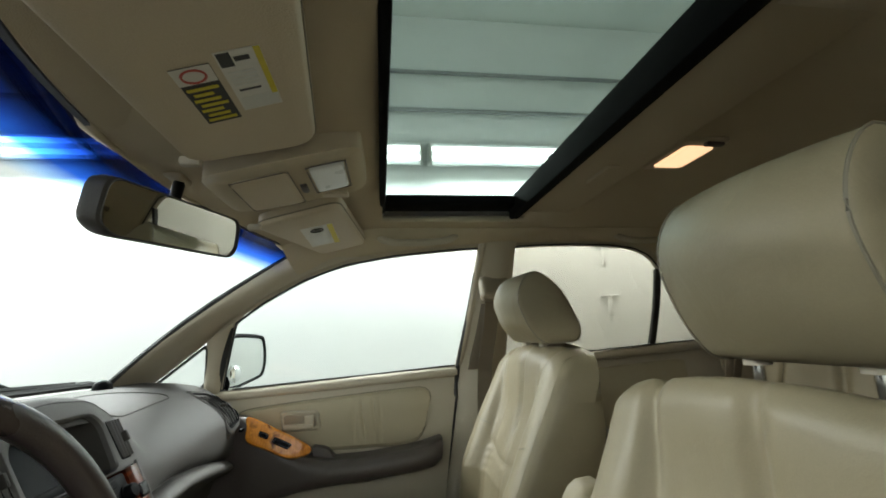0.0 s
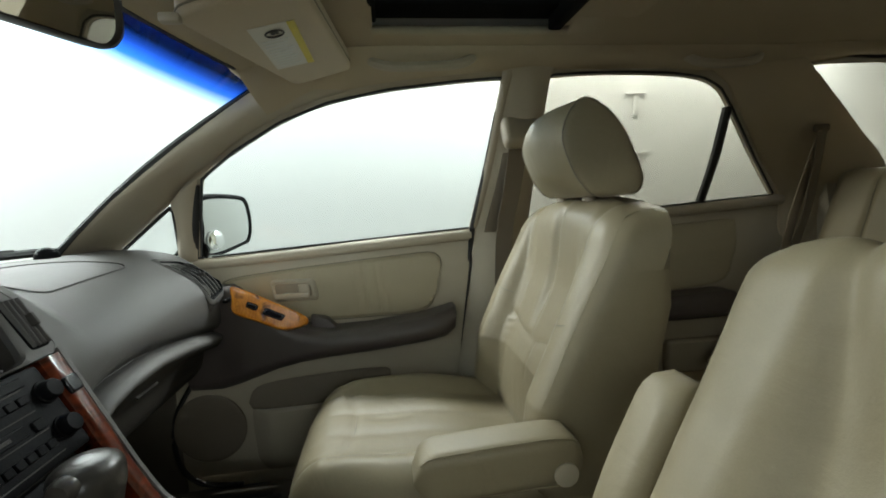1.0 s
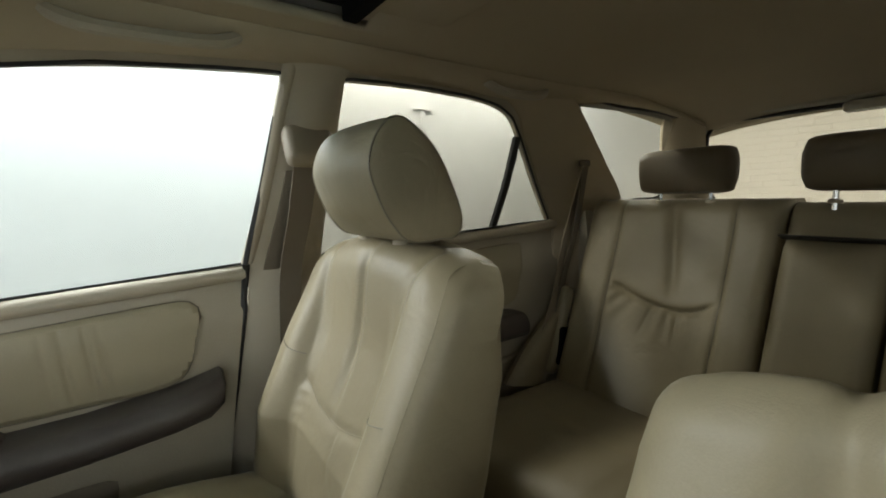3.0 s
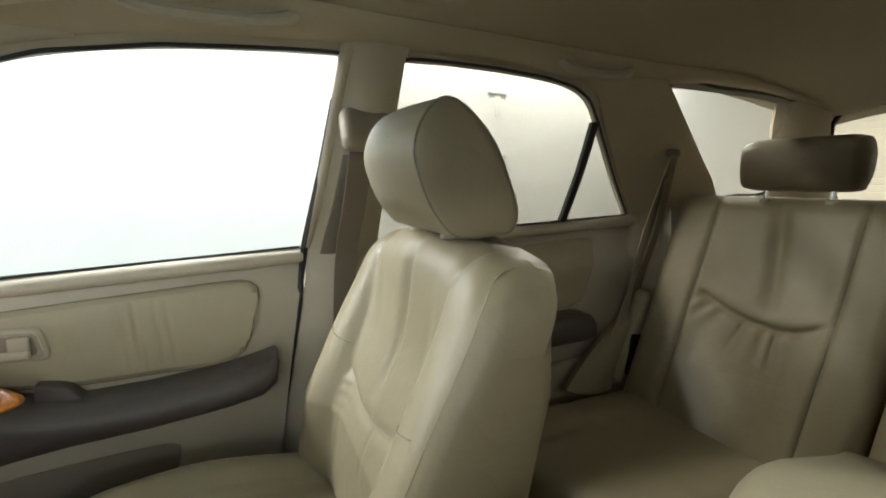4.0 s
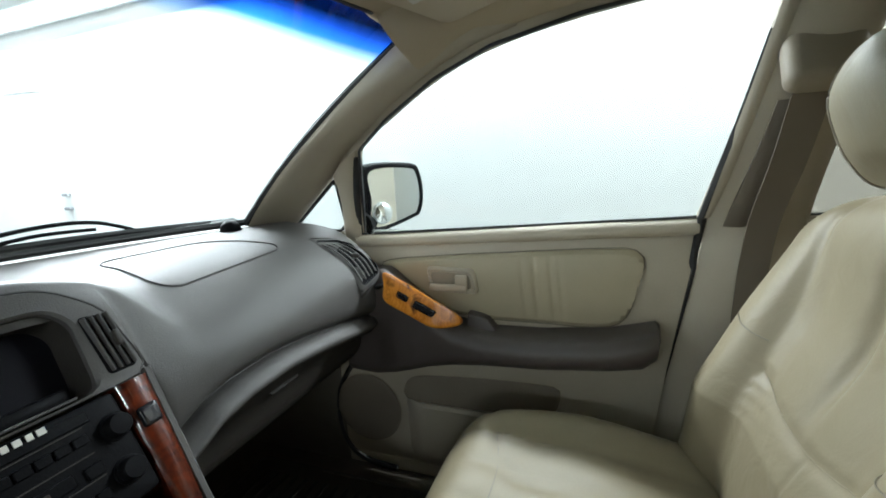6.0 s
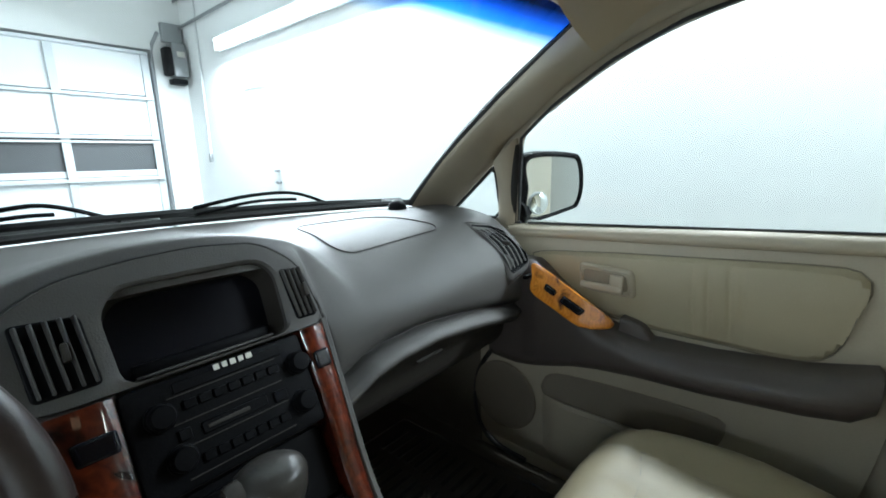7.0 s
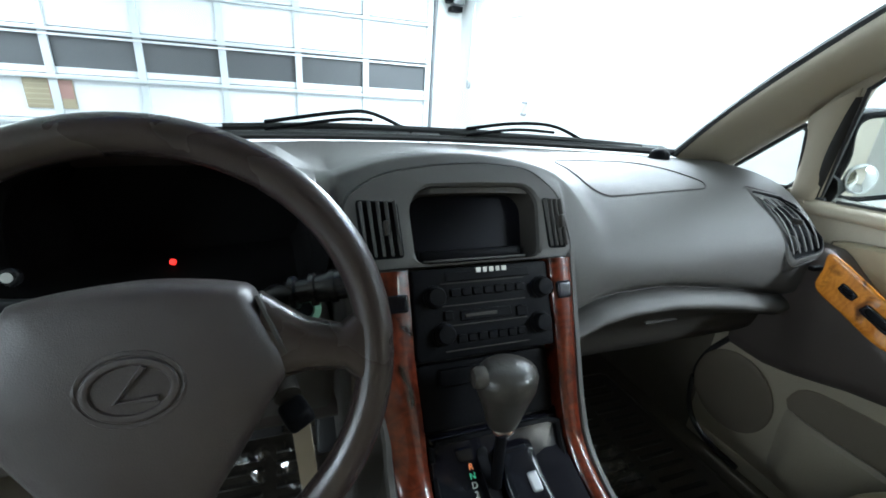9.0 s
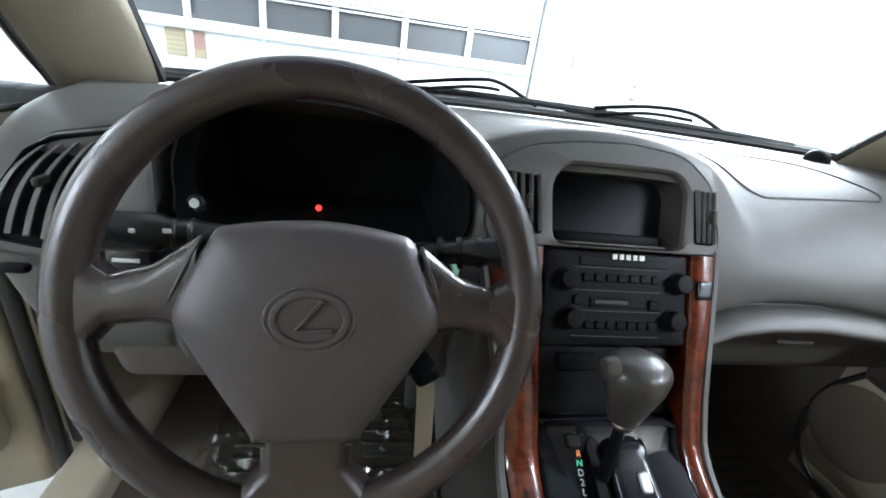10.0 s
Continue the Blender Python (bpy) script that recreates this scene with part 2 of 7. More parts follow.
def loft(rings, caps=True, closed=True):
    """Skin through rings of equal count."""
    V, F, n = [], [], len(rings[0])
    for r in rings:
        V += [Vector(p) for p in r]
    for i in range(len(rings) - 1):
        for j in range(n if closed else n - 1):
            a, b = i * n + j, i * n + (j + 1) % n
            F.append((a, b, b + n, a + n))
    if caps and closed:
        F.append(tuple(range(n)))
        F.append(tuple(range((len(rings) - 1) * n, len(rings) * n)))
    bm = bmesh.new()
    vs = [bm.verts.new(v) for v in V]
    for f in F:
        try:
            bm.faces.new([vs[k] for k in f])
        except ValueError:
            pass
    return bm


def tube(path, r, n=8, squash=1.0):
    """A rod along a path; r a number or one for each point."""
    P = [Vector(p) for p in path]
    rings = []
    up = Vector((0, 0, 1))
    for i, p in enumerate(P):
        d = (P[min(i + 1, len(P) - 1)] - P[max(i - 1, 0)]).normalized()
        a = d.cross(up)
        if a.length < 0.05:
            a = d.cross(Vector((1, 0, 0)))
        a.normalize()
        b = a.cross(d)
        rr = r[i] if isinstance(r, (list, tuple)) else r
        rings.append([p + a * math.cos(2 * math.pi * k / n) * rr + b * math.sin(2 * math.pi * k / n) * rr * squash for k in range(n)])
    return loft(rings)


def rbox(c, s, bevel=0.004, seg=2, m=None):
    """A box with rounded edges: centre, size, turned by m about its centre."""
    bm = bmesh.new()
    bmesh.ops.create_cube(bm, size=1.0)
    bmesh.ops.scale(bm, vec=s, verts=bm.verts)
    if bevel:
        bmesh.ops.bevel(bm, geom=list(bm.edges), offset=min(bevel, min(s) * 0.49), segments=seg, profile=0.5, affect="EDGES")
    if m is not None:
        bmesh.ops.transform(bm, matrix=m.to_4x4(), verts=bm.verts)
    bmesh.ops.translate(bm, vec=c, verts=bm.verts)
    return bm


def pad(outline, fn, h, rim=0.012, depth=0.01):
    """A cushion-edged plate on an outline in (u, v); fn(u, v, w) gives its place in the world, w being how far it stands proud."""
    n = len(outline)
    cu, cv = sum(p[0] for p in outline) / n, sum(p[1] for p in outline) / n
    size = max(max(abs(p[0] - cu), abs(p[1] - cv)) for p in outline)
    rings = []
    for inset, w in ((0, -depth), (0, h * 0.15), (rim * 0.15, h * 0.55), (rim * 0.5, h * 0.88), (rim, h)):
        k = 1 - inset / size
        rings.append([fn(cu + (p[0] - cu) * k, cv + (p[1] - cv) * k, w) for p in outline])
    for k in (0.75, 0.5, 0.25, 0.04):
        kk = k * (1 - rim / size)
        rings.append([fn(cu + (p[0] - cu) * kk, cv + (p[1] - cv) * kk, h) for p in outline])
    return loft(rings)


def rounded(pts, r=0.01, seg=4):
    """Round a polygon's corners."""
    out, n = [], len(pts)
    for i in range(n):
        a, b, c = Vector(pts[i - 1]), Vector(pts[i]), Vector(pts[(i + 1) % n])
        d1, d2 = (a - b), (c - b)
        k = min(r, d1.length * 0.45, d2.length * 0.45)
        p, q = b + d1.normalized() * k, b + d2.normalized() * k
        for s in range(seg + 1):
            f = s / seg
            out.append(tuple((1 - f) ** 2 * p + 2 * f * (1 - f) * b + f * f * q))
    return out


def band(A, B, inward, bulge=0.02, back=0.02, n=30, m=8):
    """A rounded strip of trim between two edges, bulging along inward, closed behind."""
    A, B = smooth_pts(A, n), smooth_pts(B, n)
    rings = []
    for a, b in zip(A, B):
        iv = inward(a.lerp(b, 0.5)) if callable(inward) else Vector(inward)
        ring = [a.lerp(b, k / m) + iv * bulge * math.sin(math.pi * k / m) ** 0.7 for k in range(m + 1)]
        ring += [b - iv * back, a - iv * back]
        rings.append(ring)
    return loft(rings)


def lathe(profile, n=24, m=None):
    """Turn (radius, height) pairs about z."""
    rings = [[Vector((r * math.cos(2 * math.pi * k / n), r * math.sin(2 * math.pi * k / n), h)) for k in range(n)] for r, h in profile]
    bm = loft(rings)
    if m is not None:
        bmesh.ops.transform(bm, matrix=m, verts=bm.verts)
    return bm


def sstep(a, b, x):
    t = min(1, max(0, (x - a) / (b - a)))
    return t * t * (3 - 2 * t)


def plate(pts3, thick):
    """A flat pane on corners in order, with thickness along its normal."""
    P = [Vector(p) for p in pts3]
    nrm = (P[1] - P[0]).cross(P[2] - P[0]).normalized()
    return loft([P, [p + nrm * thick for p in P]])


def SY(x, z):
    """How far out the side glass and skin stand, by place along and height."""
    y = 0.785 - 0.57 * max(0, z - 1.09)
    if x < -0.78:
        y -= 0.02 * (-0.78 - x)
    if x > 0.9:
        y -= 0.12 * (x - 0.9)
    return y


def side(x, z, off=0.0, s=1):
    return Vector((x, s * (SY(x, z) - off), z))

# ---- garage ----
def slab(name, lo, hi, mat, label, bevel=0.0):
    c = [(a + b) / 2 for a, b in zip(lo, hi)]
    s = [b - a for a, b in zip(lo, hi)]
    return part(name, rbox(c, s, bevel), mat, None, label, smooth=False, kind="structure", category=name.split("_")[0])


slab("floor", (-6.4, -3.8, -0.1), (4.3, 2.2, 0.0), CONCRETE, "grey concrete garage floor, worn smooth")
slab("wall_east", (-6.2, 2.0, 0.0), (4.2, 2.2, 3.5), WHITEWALL, "white painted garage wall beside the car")
slab("wall_west", (-6.2, -3.8, 0.0), (4.2, -3.6, 3.5), WHITEWALL, "white painted garage wall on the driver's side")
back = slab("wall_south", (4.012, -3.6, 0.0), (4.2, 2.0, 3.5), BEIGEBRICK, "beige painted brick wall behind the car")
slab("ceiling", (-6.2, -3.8, 3.5), (4.2, 2.2, 3.6), CEIL, "white painted garage ceiling")
front = slab("wall_north", (-6.2, 1.66, 0.0), (-6.0, 2.0, 3.5), WHITEWALL, "white painted strip of wall beside the garage door")
slab("wall_north_over", (-6.2, -3.6, 2.46), (-6.0, 1.66, 3.5), WHITEWALL, "white painted wall over the garage door")
slab("wall_north_side", (-6.2, -3.6, 0.0), (-6.0, -3.26, 2.46), WHITEWALL, "white painted wall at the far side of the garage door")

# sectional garage door
gd = thing("garage_door", (-6.05, -0.8, 0.0), "white sectional garage door with a row of dark windows", "garage door", kind="structure")
SEC = [0.0, 0.20, 0.64, 1.085, 1.53, 1.96, 2.44]
for i in range(6):
    z0, z1 = SEC[i], SEC[i + 1]
    if i == 3:
        part("panel", rbox((-6.05, -0.8, (z0 + 1.155) / 2), (0.04, 4.86, 1.155 - z0 - 0.006), 0.003), DOORWHITE, gd, smooth=False)
        part("panel", rbox((-6.05, -0.8, (1.495 + z1) / 2), (0.04, 4.86, z1 - 1.495 - 0.006), 0.003), DOORWHITE, gd, smooth=False)
    else:
        part("panel", rbox((-6.05, -0.8, (z0 + z1) / 2), (0.04, 4.86, z1 - z0 - 0.008), 0.004), DOORWHITE, gd, smooth=False)
    part("strut", rbox((-5.99, -0.8, z1 - 0.03), (0.07, 4.82, 0.030), 0.004), GALV, gd, smooth=False)
MUL = [1.585, 0.775, -0.02, -0.83, -1.63, -2.43, -3.2]
for i, y in enumerate(MUL):
    part("stile", rbox((-6.015, y, 1.22), (0.03, 0.075, 2.42), 0.004), GALV, gd, smooth=False)
    if i < 6:
        part("window_pane", rbox((-6.052, (y + MUL[i + 1]) / 2, 1.325), (0.012, 0.74, 0.35), 0.0), DKPANE, gd, "dark window pane", smooth=False)
part("window_rail", rbox((-5.995, -0.8, 1.455), (0.03, 4.82, 0.022), 0.004), DOORWHITE, gd, smooth=False)
part("track", tube([(-5.97, 1.645, 0.0), (-5.97, 1.645, 2.35), (-5.90, 1.645, 2.5), (-5.7, 1.645, 2.58)], 0.02, 8), GREYSTEEL, gd, "galvanised steel track")

op = thing("door_opener", (-5.9, 1.87, 2.1), "grey wall-mounted garage door motor with dark casing", "motor")
part("casing", rbox((-5.90, 1.89, 2.36), (0.16, 0.15, 0.36), 0.015), GREYSTEEL, op)
part("gearbox", rbox((-5.90, 1.78, 2.34), (0.14, 0.08, 0.30), 0.02), BLACK, op)
part("plate", rbox((-5.815, 1.90, 2.42), (0.012, 0.08, 0.06), 0.002), PAPER, op)
part("base", rbox((-5.90, 1.87, 2.13), (0.13, 0.16, 0.06), 0.012), BLACK, op)
part("bracket", rbox((-5.96, 1.87, 2.66), (0.08, 0.20, 0.20), 0.006), GREYSTEEL, op)

cord = thing("wall_conduit", (-5.4, 1.97, 1.3), "thin grey conduit running down the white wall", "conduit")
part("pipe", tube([(-5.55, 1.985, 3.3), (-5.55, 1.985, 1.27)], 0.012, 8), DOORWHITE, cord)
part("pipe_end", rbox((-5.55, 1.975, 1.27), (0.05, 0.03, 0.10), 0.006), GREYSTEEL, cord)
for z in (1.13, 1.02):
    m = thing("wall_hook", (-4.11, 1.98, z), "small grey metal hook on the white wall", "hook", group="wall hooks")
    part("bracket", rbox((-4.11, 1.985, z), (0.07, 0.03, 0.025), 0.004), GREYSTEEL, m)
for (x, z) in ((1.28, 1.77), (1.29, 1.42)):
    m = thing("wall_anchor", (x, 1.98, z), "faded old bracket mark on the white wall", "bracket", group="wall anchors")
    part("mount", rbox((x, 1.995, z), (0.13, 0.010, 0.014), 0.003), WHITEWALL, m)
    part("stem", rbox((x, 1.997, z - 0.07), (0.03, 0.006, 0.13), 0.002), WHITEWALL, m)
sh = thing("wall_bracket", (-4.36, 1.97, 1.97), "thin dark bracket on the white wall", "bracket")
part("arm", tube([(-4.66, 1.97, 1.985), (-4.06, 1.97, 1.965)], 0.008, 6), GREYSTEEL, sh)
for z in (2.73, 3.02):
    m = thing("ceiling_pipe", (0, 1.9, z), "grey pipe running along the top of the wall", "pipe", group="wall pipes")
    part("pipe", tube([(-6, 1.955, z), (4, 1.955, z)], 0.016, 8), GREYSTEEL, m)

# fluorescent fittings on the east wall, and unseen ones added on the west
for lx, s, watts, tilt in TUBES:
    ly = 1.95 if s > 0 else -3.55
    f = thing("tube_light", (lx, ly, 2.45), "long white twin fluorescent wall fitting, lit; west wall ones added unseen", "fluorescent light", group="tube lights")
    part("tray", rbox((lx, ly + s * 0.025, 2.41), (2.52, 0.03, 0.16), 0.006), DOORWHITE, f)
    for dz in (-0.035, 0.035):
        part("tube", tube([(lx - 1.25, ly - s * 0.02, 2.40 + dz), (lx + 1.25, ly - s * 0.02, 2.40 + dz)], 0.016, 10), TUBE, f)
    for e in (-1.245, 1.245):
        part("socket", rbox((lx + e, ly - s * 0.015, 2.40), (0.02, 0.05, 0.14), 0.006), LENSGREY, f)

fl = thing("poster", (-6.02, -2.48, 0.73), "small faded buff and red poster on the garage door", "poster")
part("sheet", rbox((-6.018, -2.48, 0.885), (0.008, 0.42, 0.29), 0.0), node_mat("faded_poster", (0.34, 0.29, 0.19), 0.7, 0, 0.05, 8), fl, smooth=False)
part("print_block", rbox((-6.012, -2.38, 0.93), (0.005, 0.20, 0.18), 0.0), node_mat("faded_red_print", (0.33, 0.19, 0.16), 0.7, 0, 0.05, 8), fl, smooth=False)
for k in range(5):
    part("stripe", rbox((-6.012, -2.58, 0.78 + k * 0.05), (0.003, 0.20, 0.010), 0.0), node_mat("poster_stripe", (0.42, 0.37, 0.26), 0.7), fl, smooth=False)

# ---- car shell: glass ----
FW = [(-0.770, 1.058), (-0.703, 1.268), (-0.61, 1.328), (-0.487, 1.389), (-0.37, 1.428), (-0.22, 1.453), (-0.044, 1.468), (0.057, 1.473), (0.033, 1.277), (0.0, 1.10), (-0.28, 1.084), (-0.51, 1.072)]
RW = [(0.168, 1.476), (0.263, 1.480), (0.377, 1.481), (0.503, 1.477), (0.590, 1.467), (0.650, 1.445), (0.705, 1.40), (0.845, 1.272), (0.975, 1.152), (0.737, 1.140), (0.45, 1.124), (0.170, 1.104), (0.166, 1.33)]
QW = [(0.87, 1.507), (1.08, 1.506), (1.31, 1.500), (1.42, 1.476), (1.47, 1.40), (1.52, 1.29), (1.53, 1.222), (1.42, 1.214), (1.29, 1.217), (1.13, 1.330)]


def pane(name, outline, s, mat, parent, out=0.012, grow=1.03):
    cx, cz = sum(p[0] for p in outline) / len(outline), sum(p[1] for p in outline) / len(outline)
    pts = [(cx + (x - cx) * grow, cz + (z - cz) * grow) for x, z in outline]
    rings = []
    for w in (0.0, 0.004):
        rings.append([side(x, z, -out - w, s) for x, z in pts])
    ob = part(name, loft(rings), mat, parent, smooth=False)
    if mat is GLASS:
        ob.visible_shadow = False
    return ob


IN = lambda s: (lambda p: Vector((0, -s, 0.0)))

# windscreen
WTOP = lambda y: Vector((-0.50 - 0.15 * (1 - (y / 0.57) ** 2), y, 1.470 + 0.03 * (1 - (y / 0.57) ** 2)))
WBOT = lambda y: Vector((-1.035 - 0.16 * (1 - (y / 0.66) ** 2), y, 1.105 + 0.0 * y))
ws = thing("windscreen", (-0.8, 0, 1.1), "curved windscreen with a blue shade band along its top edge", "windscreen", kind="structure")
rings = []
for i in range(17):
    f = i / 16
    ring = []
    for j in range(25):
        g = -1 + 2 * j / 24
        a, b = WBOT(g * 0.665), WTOP(g * 0.575)
        ring.append(a.lerp(b, f) + Vector((-0.02, 0, 0.012)) * math.sin(math.pi * f))
    rings.append(ring)
o = part("glass_sheet", loft(rings, caps=False, closed=False), WSCREEN, ws)
o.visible_shadow = False
for s in (1, -1):
    part("edge_seal", tube([WBOT(s * 0.66).lerp(WTOP(s * 0.57), k / 12) + Vector((-0.02, 0, 0.012)) * math.sin(math.pi * k / 12) for k in range(13)], 0.008, 6), RUBBER, ws)
part("top_seal", tube([WTOP(g / 10 * 0.57) + Vector((0.004, 0, 0.002)) for g in range(-10, 11)], 0.008, 6), RUBBER, ws)
part("header_trim", loft([[WTOP(g / 12 * 0.575) + Vector((dx, 0, dz)) for g in range(-12, 13)] for dx, dz in ((-0.006, 0.004), (0.012, -0.004), (0.045, 0.004), (0.085, 0.022))], caps=False, closed=False), HEADLINER, ws, "tan fabric header above the glass")
part("bottom_seal", tube([WBOT(g / 10 * 0.66) + Vector((0.0, 0, 0.004)) for g in range(-10, 11)], 0.009, 6), RUBBER, ws)
part("cowl", loft([[WBOT(g / 10 * 0.68) + Vector((-0.02 - k * 0.05, 0, 0.008 + (0.004 if k == 1 else -0.01))) for g in range(-10, 11)] for k in range(4)], caps=False, closed=False), BLACK, ws, "black plastic scuttle under the wipers")

# headliner with the sunroof opening
SR = (-0.25, 0.17, 0.452)


def roof_z(x, y):
    z = 1.575 - (0.085 - 0.040 * sstep(0.7, 1.15, x)) * min(1.2, abs(y) / 0.56) ** 3
    z -= 0.16 * max(0, -0.30 - x) ** 1.2 + 0.042 * sstep(-0.252, -0.30, x) * (1 - sstep(0.08, 0.40, abs(y)))
    z -= 0.10 * max(0, x - 0.75) ** 1.6
    return z


def grid_sheet(xs, ys, fz, hole=None):
    V, F, idx = [], [], {}
    for i, x in enumerate(xs):
        for j, y in enumerate(ys):
            idx[i, j] = len(V)
            V.append((x, y, fz(x, y)))
    for i in range(len(xs) - 1):
        for j in range(len(ys) - 1):
            cx, cy = (xs[i] + xs[i + 1]) / 2, (ys[j] + ys[j + 1]) / 2
            if hole and hole[0] < cx < hole[1] and abs(cy) < hole[2]:
                continue
            F.append((idx[i, j], idx[i + 1, j], idx[i + 1, j + 1], idx[i, j + 1]))
    return V, F


xs = sorted(set([-0.66, -0.63, -0.60, -0.56, -0.5, -0.45, -0.4, -0.35, -0.325, -0.3, -0.285, -0.27, -0.26, SR[0], -0.2, -0.1, 0.0, 0.1, SR[1], 0.25, 0.35, 0.5, 0.65, 0.8, 0.95, 1.1, 1.25, 1.4, 1.55, 1.68]))
ys = sorted(set([k * 0.58 / 14 for k in range(-14, 15)] + [SR[2], -SR[2]]))


def wtop_x(y):
    return WTOP(max(-0.57, min(0.57, y))).x + 0.012


def lin(x, y):
    return max(1.40, roof_z(x, y))


V, F = grid_sheet(xs, ys, lin, SR)
V = [(max(x, wtop_x(y)), y, (z if x > wtop_x(y) else min(z, WTOP(max(-0.57, min(0.57, y))).z + 0.006))) for x, y, z in V]
hl = part("headliner", (V, F), HEADLINER, None, "tan woven fabric headliner with a sunroof opening", kind="structure", category="ceiling")
mod = hl.modifiers.new("thick", "SOLIDIFY")
mod.thickness, mod.offset = 0.02, 1.0
# outer roof skin
V, F = grid_sheet(xs, ys, lambda x, y: lin(x, y) + 0.045, (SR[0] - 0.02, SR[1] + 0.06, SR[2] + 0.0))
V = [(max(x, wtop_x(y)), y, (z if x > wtop_x(y) else WTOP(max(-0.57, min(0.57, y))).z + 0.03)) for x, y, z in V]
part("roof_skin", (V, F), PAINT, None, "white painted steel car roof", kind="structure", category="roof")

sr = thing("sunroof", (0, 0, 1.58), "tinted glass sunroof in a black frame with its shade slid back", "sunroof")
z0 = 1.585
o = part("glass_panel", rbox((-0.05, 0, z0 + 0.035), (0.46, 0.98, 0.005), 0.002), GLASS_SR, sr)
for s in (1, -1):
    part("side_channel", rbox((-0.04, s * 0.419, z0 - 0.010), (0.43, 0.072, 0.030), 0.006), SRBLACK, sr)
part("front_channel", rbox((-0.250, 0, z0 - 0.005), (0.016, 0.90, 0.06), 0.005), SRBLACK, sr)
part("rear_channel", rbox((0.138, 0, z0 - 0.02), (0.030, 0.90, 0.06), 0.006, m=pose(0, 0, 0, 0, 0, 0)), SRBLACK, sr)
part("opening_trim", rbox((0.230, 0, 1.556), (0.155, 0.90, 0.024), 0.010, 3), HEADLINER, sr, "fabric covered sunshade edge")
part("shade_grip", rbox((0.235, 0.10, 1.543), (0.03, 0.10, 0.012), 0.005), HEADLINER, sr)

# ---- car shell: pillars, rails, doors ----
def shell(s):
    """Trim and doors of one side of the car; s is +1 on the passenger's side."""
    who = "passenger's" if s == 1 else "driver's"
    inn = lambda p: Vector((0.10, -s * 0.95, 0.0)).normalized()
    # A-pillar
    outer = [WBOT(s * 0.655).lerp(WTOP(s * 0.565), f) + Vector((-0.012, 0, 0.006)) * math.sin(math.pi * f) for f in (0, 0.2, 0.4, 0.6, 0.8, 0.93)]
    inner = [side(-0.80, 1.225, 0.004, s), side(-0.735, 1.262, 0.004, s), side(-0.66, 1.312, 0.004, s), side(-0.55, 1.373, 0.006, s), side(-0.42, 1.426, 0.006, s), side(-0.32, 1.450, 0.008, s)]
    outer_ext = [outer[0].lerp(outer[1], 0.0), outer[1], outer[2], outer[3], outer[4], outer[5]]
    inner_low = [side(-1.012, 1.062, 0.002, s), side(-0.905, 1.138, 0.002, s), side(-0.802, 1.211, 0.002, s), side(-0.740, 1.262, 0.003, s)] + inner[2:]
    ap = part("pillar_front", band(outer_ext, inner_low, inn, 0.019, 0.02, 36, 10), TRIM, None, "beige moulded windscreen pillar trim", kind="structure", category="pillar")
    # post between the quarter pane and the door glass
    part("quarter_post", band([side(-0.824, 1.052, 0.0, s), side(-0.812, 1.13, 0.0, s), side(-0.796, 1.213, 0.0, s)], [side(-0.776, 1.052, 0.0, s), side(-0.748, 1.15, 0.0, s), side(-0.712, 1.268, 0.0, s)], inn, 0.016, 0.02, 12, 8), TRIM, ap)
    part("quarter_sill", band([side(-1.03, 1.030, 0.01, s), side(-0.90, 1.030, 0.01, s), side(-0.77, 1.030, 0.01, s)], [side(-1.02, 1.062, 0, s), side(-0.90, 1.064, 0, s), side(-0.80, 1.066, 0, s)], inn, 0.010, 0.02, 8, 4), TRIM, ap)
    tri = [(-0.996, 1.064), (-0.795, 1.205), (-0.823, 1.068)]
    part("quarter_seal", tube(smooth_pts([side(x, z, 0.0, s) for x, z in rounded(tri, 0.022, 5)], 48, True), 0.0045, 6), RUBBER, ap, "black rubber seal")
    pane("quarter_glass", tri, s, GLASS, ap, 0.012, 1.1)
    # roof rail
    low = [side(-0.50, 1.395, 0.006, s), side(-0.43, 1.424, 0.005, s), side(-0.36, 1.445, 0.004, s)] + [side(x, z + 0.012, 0.004, s) for x, z in ((-0.22, 1.453), (-0.04, 1.468), (0.06, 1.473), (0.17, 1.476), (0.38, 1.481), (0.59, 1.469), (0.75, 1.480), (0.885, 1.497), (1.10, 1.493), (1.30, 1.485), (1.5, 1.46))]
    top = [Vector((-0.535, s * 0.490, 1.474)), Vector((-0.47, s * 0.487, 1.492))] + [Vector((x, s * 0.485, roof_z(x, 0.485) - 0.002)) for x in (-0.40, -0.25, -0.1, 0.05, 0.2, 0.4, 0.6, 0.75, 0.9, 1.1, 1.3, 1.5)]
    part("roof_rail", band(low, top, lambda p: Vector((0, -s * 0.75, -0.65)), 0.012, 0.02, 50, 8), HEADLINER, None, "tan fabric covered roof rail above the doors", kind="structure", category="rail")
    # B-pillar
    f_edge = [Vector((0.068, s * 0.515, 1.508)), side(0.064, 1.488, 0.016, s), side(0.062, 1.470, 0.006, s), side(0.040, 1.28, 0.006, s), side(0.010, 1.105, 0.006, s), Vector((0.0, s * 0.765, 1.0)), Vector((-0.07, s * 0.765, 0.6)), Vector((-0.075, s * 0.765, 0.42))]
    r_edge = [Vector((0.180, s * 0.515, 1.510)), side(0.176, 1.490, 0.016, s), side(0.173, 1.472, 0.006, s), side(0.173, 1.33, 0.006, s), side(0.176, 1.105, 0.006, s), Vector((0.175, s * 0.765, 1.0)), Vector((0.14, s * 0.765, 0.6)), Vector((0.14, s * 0.765, 0.42))]
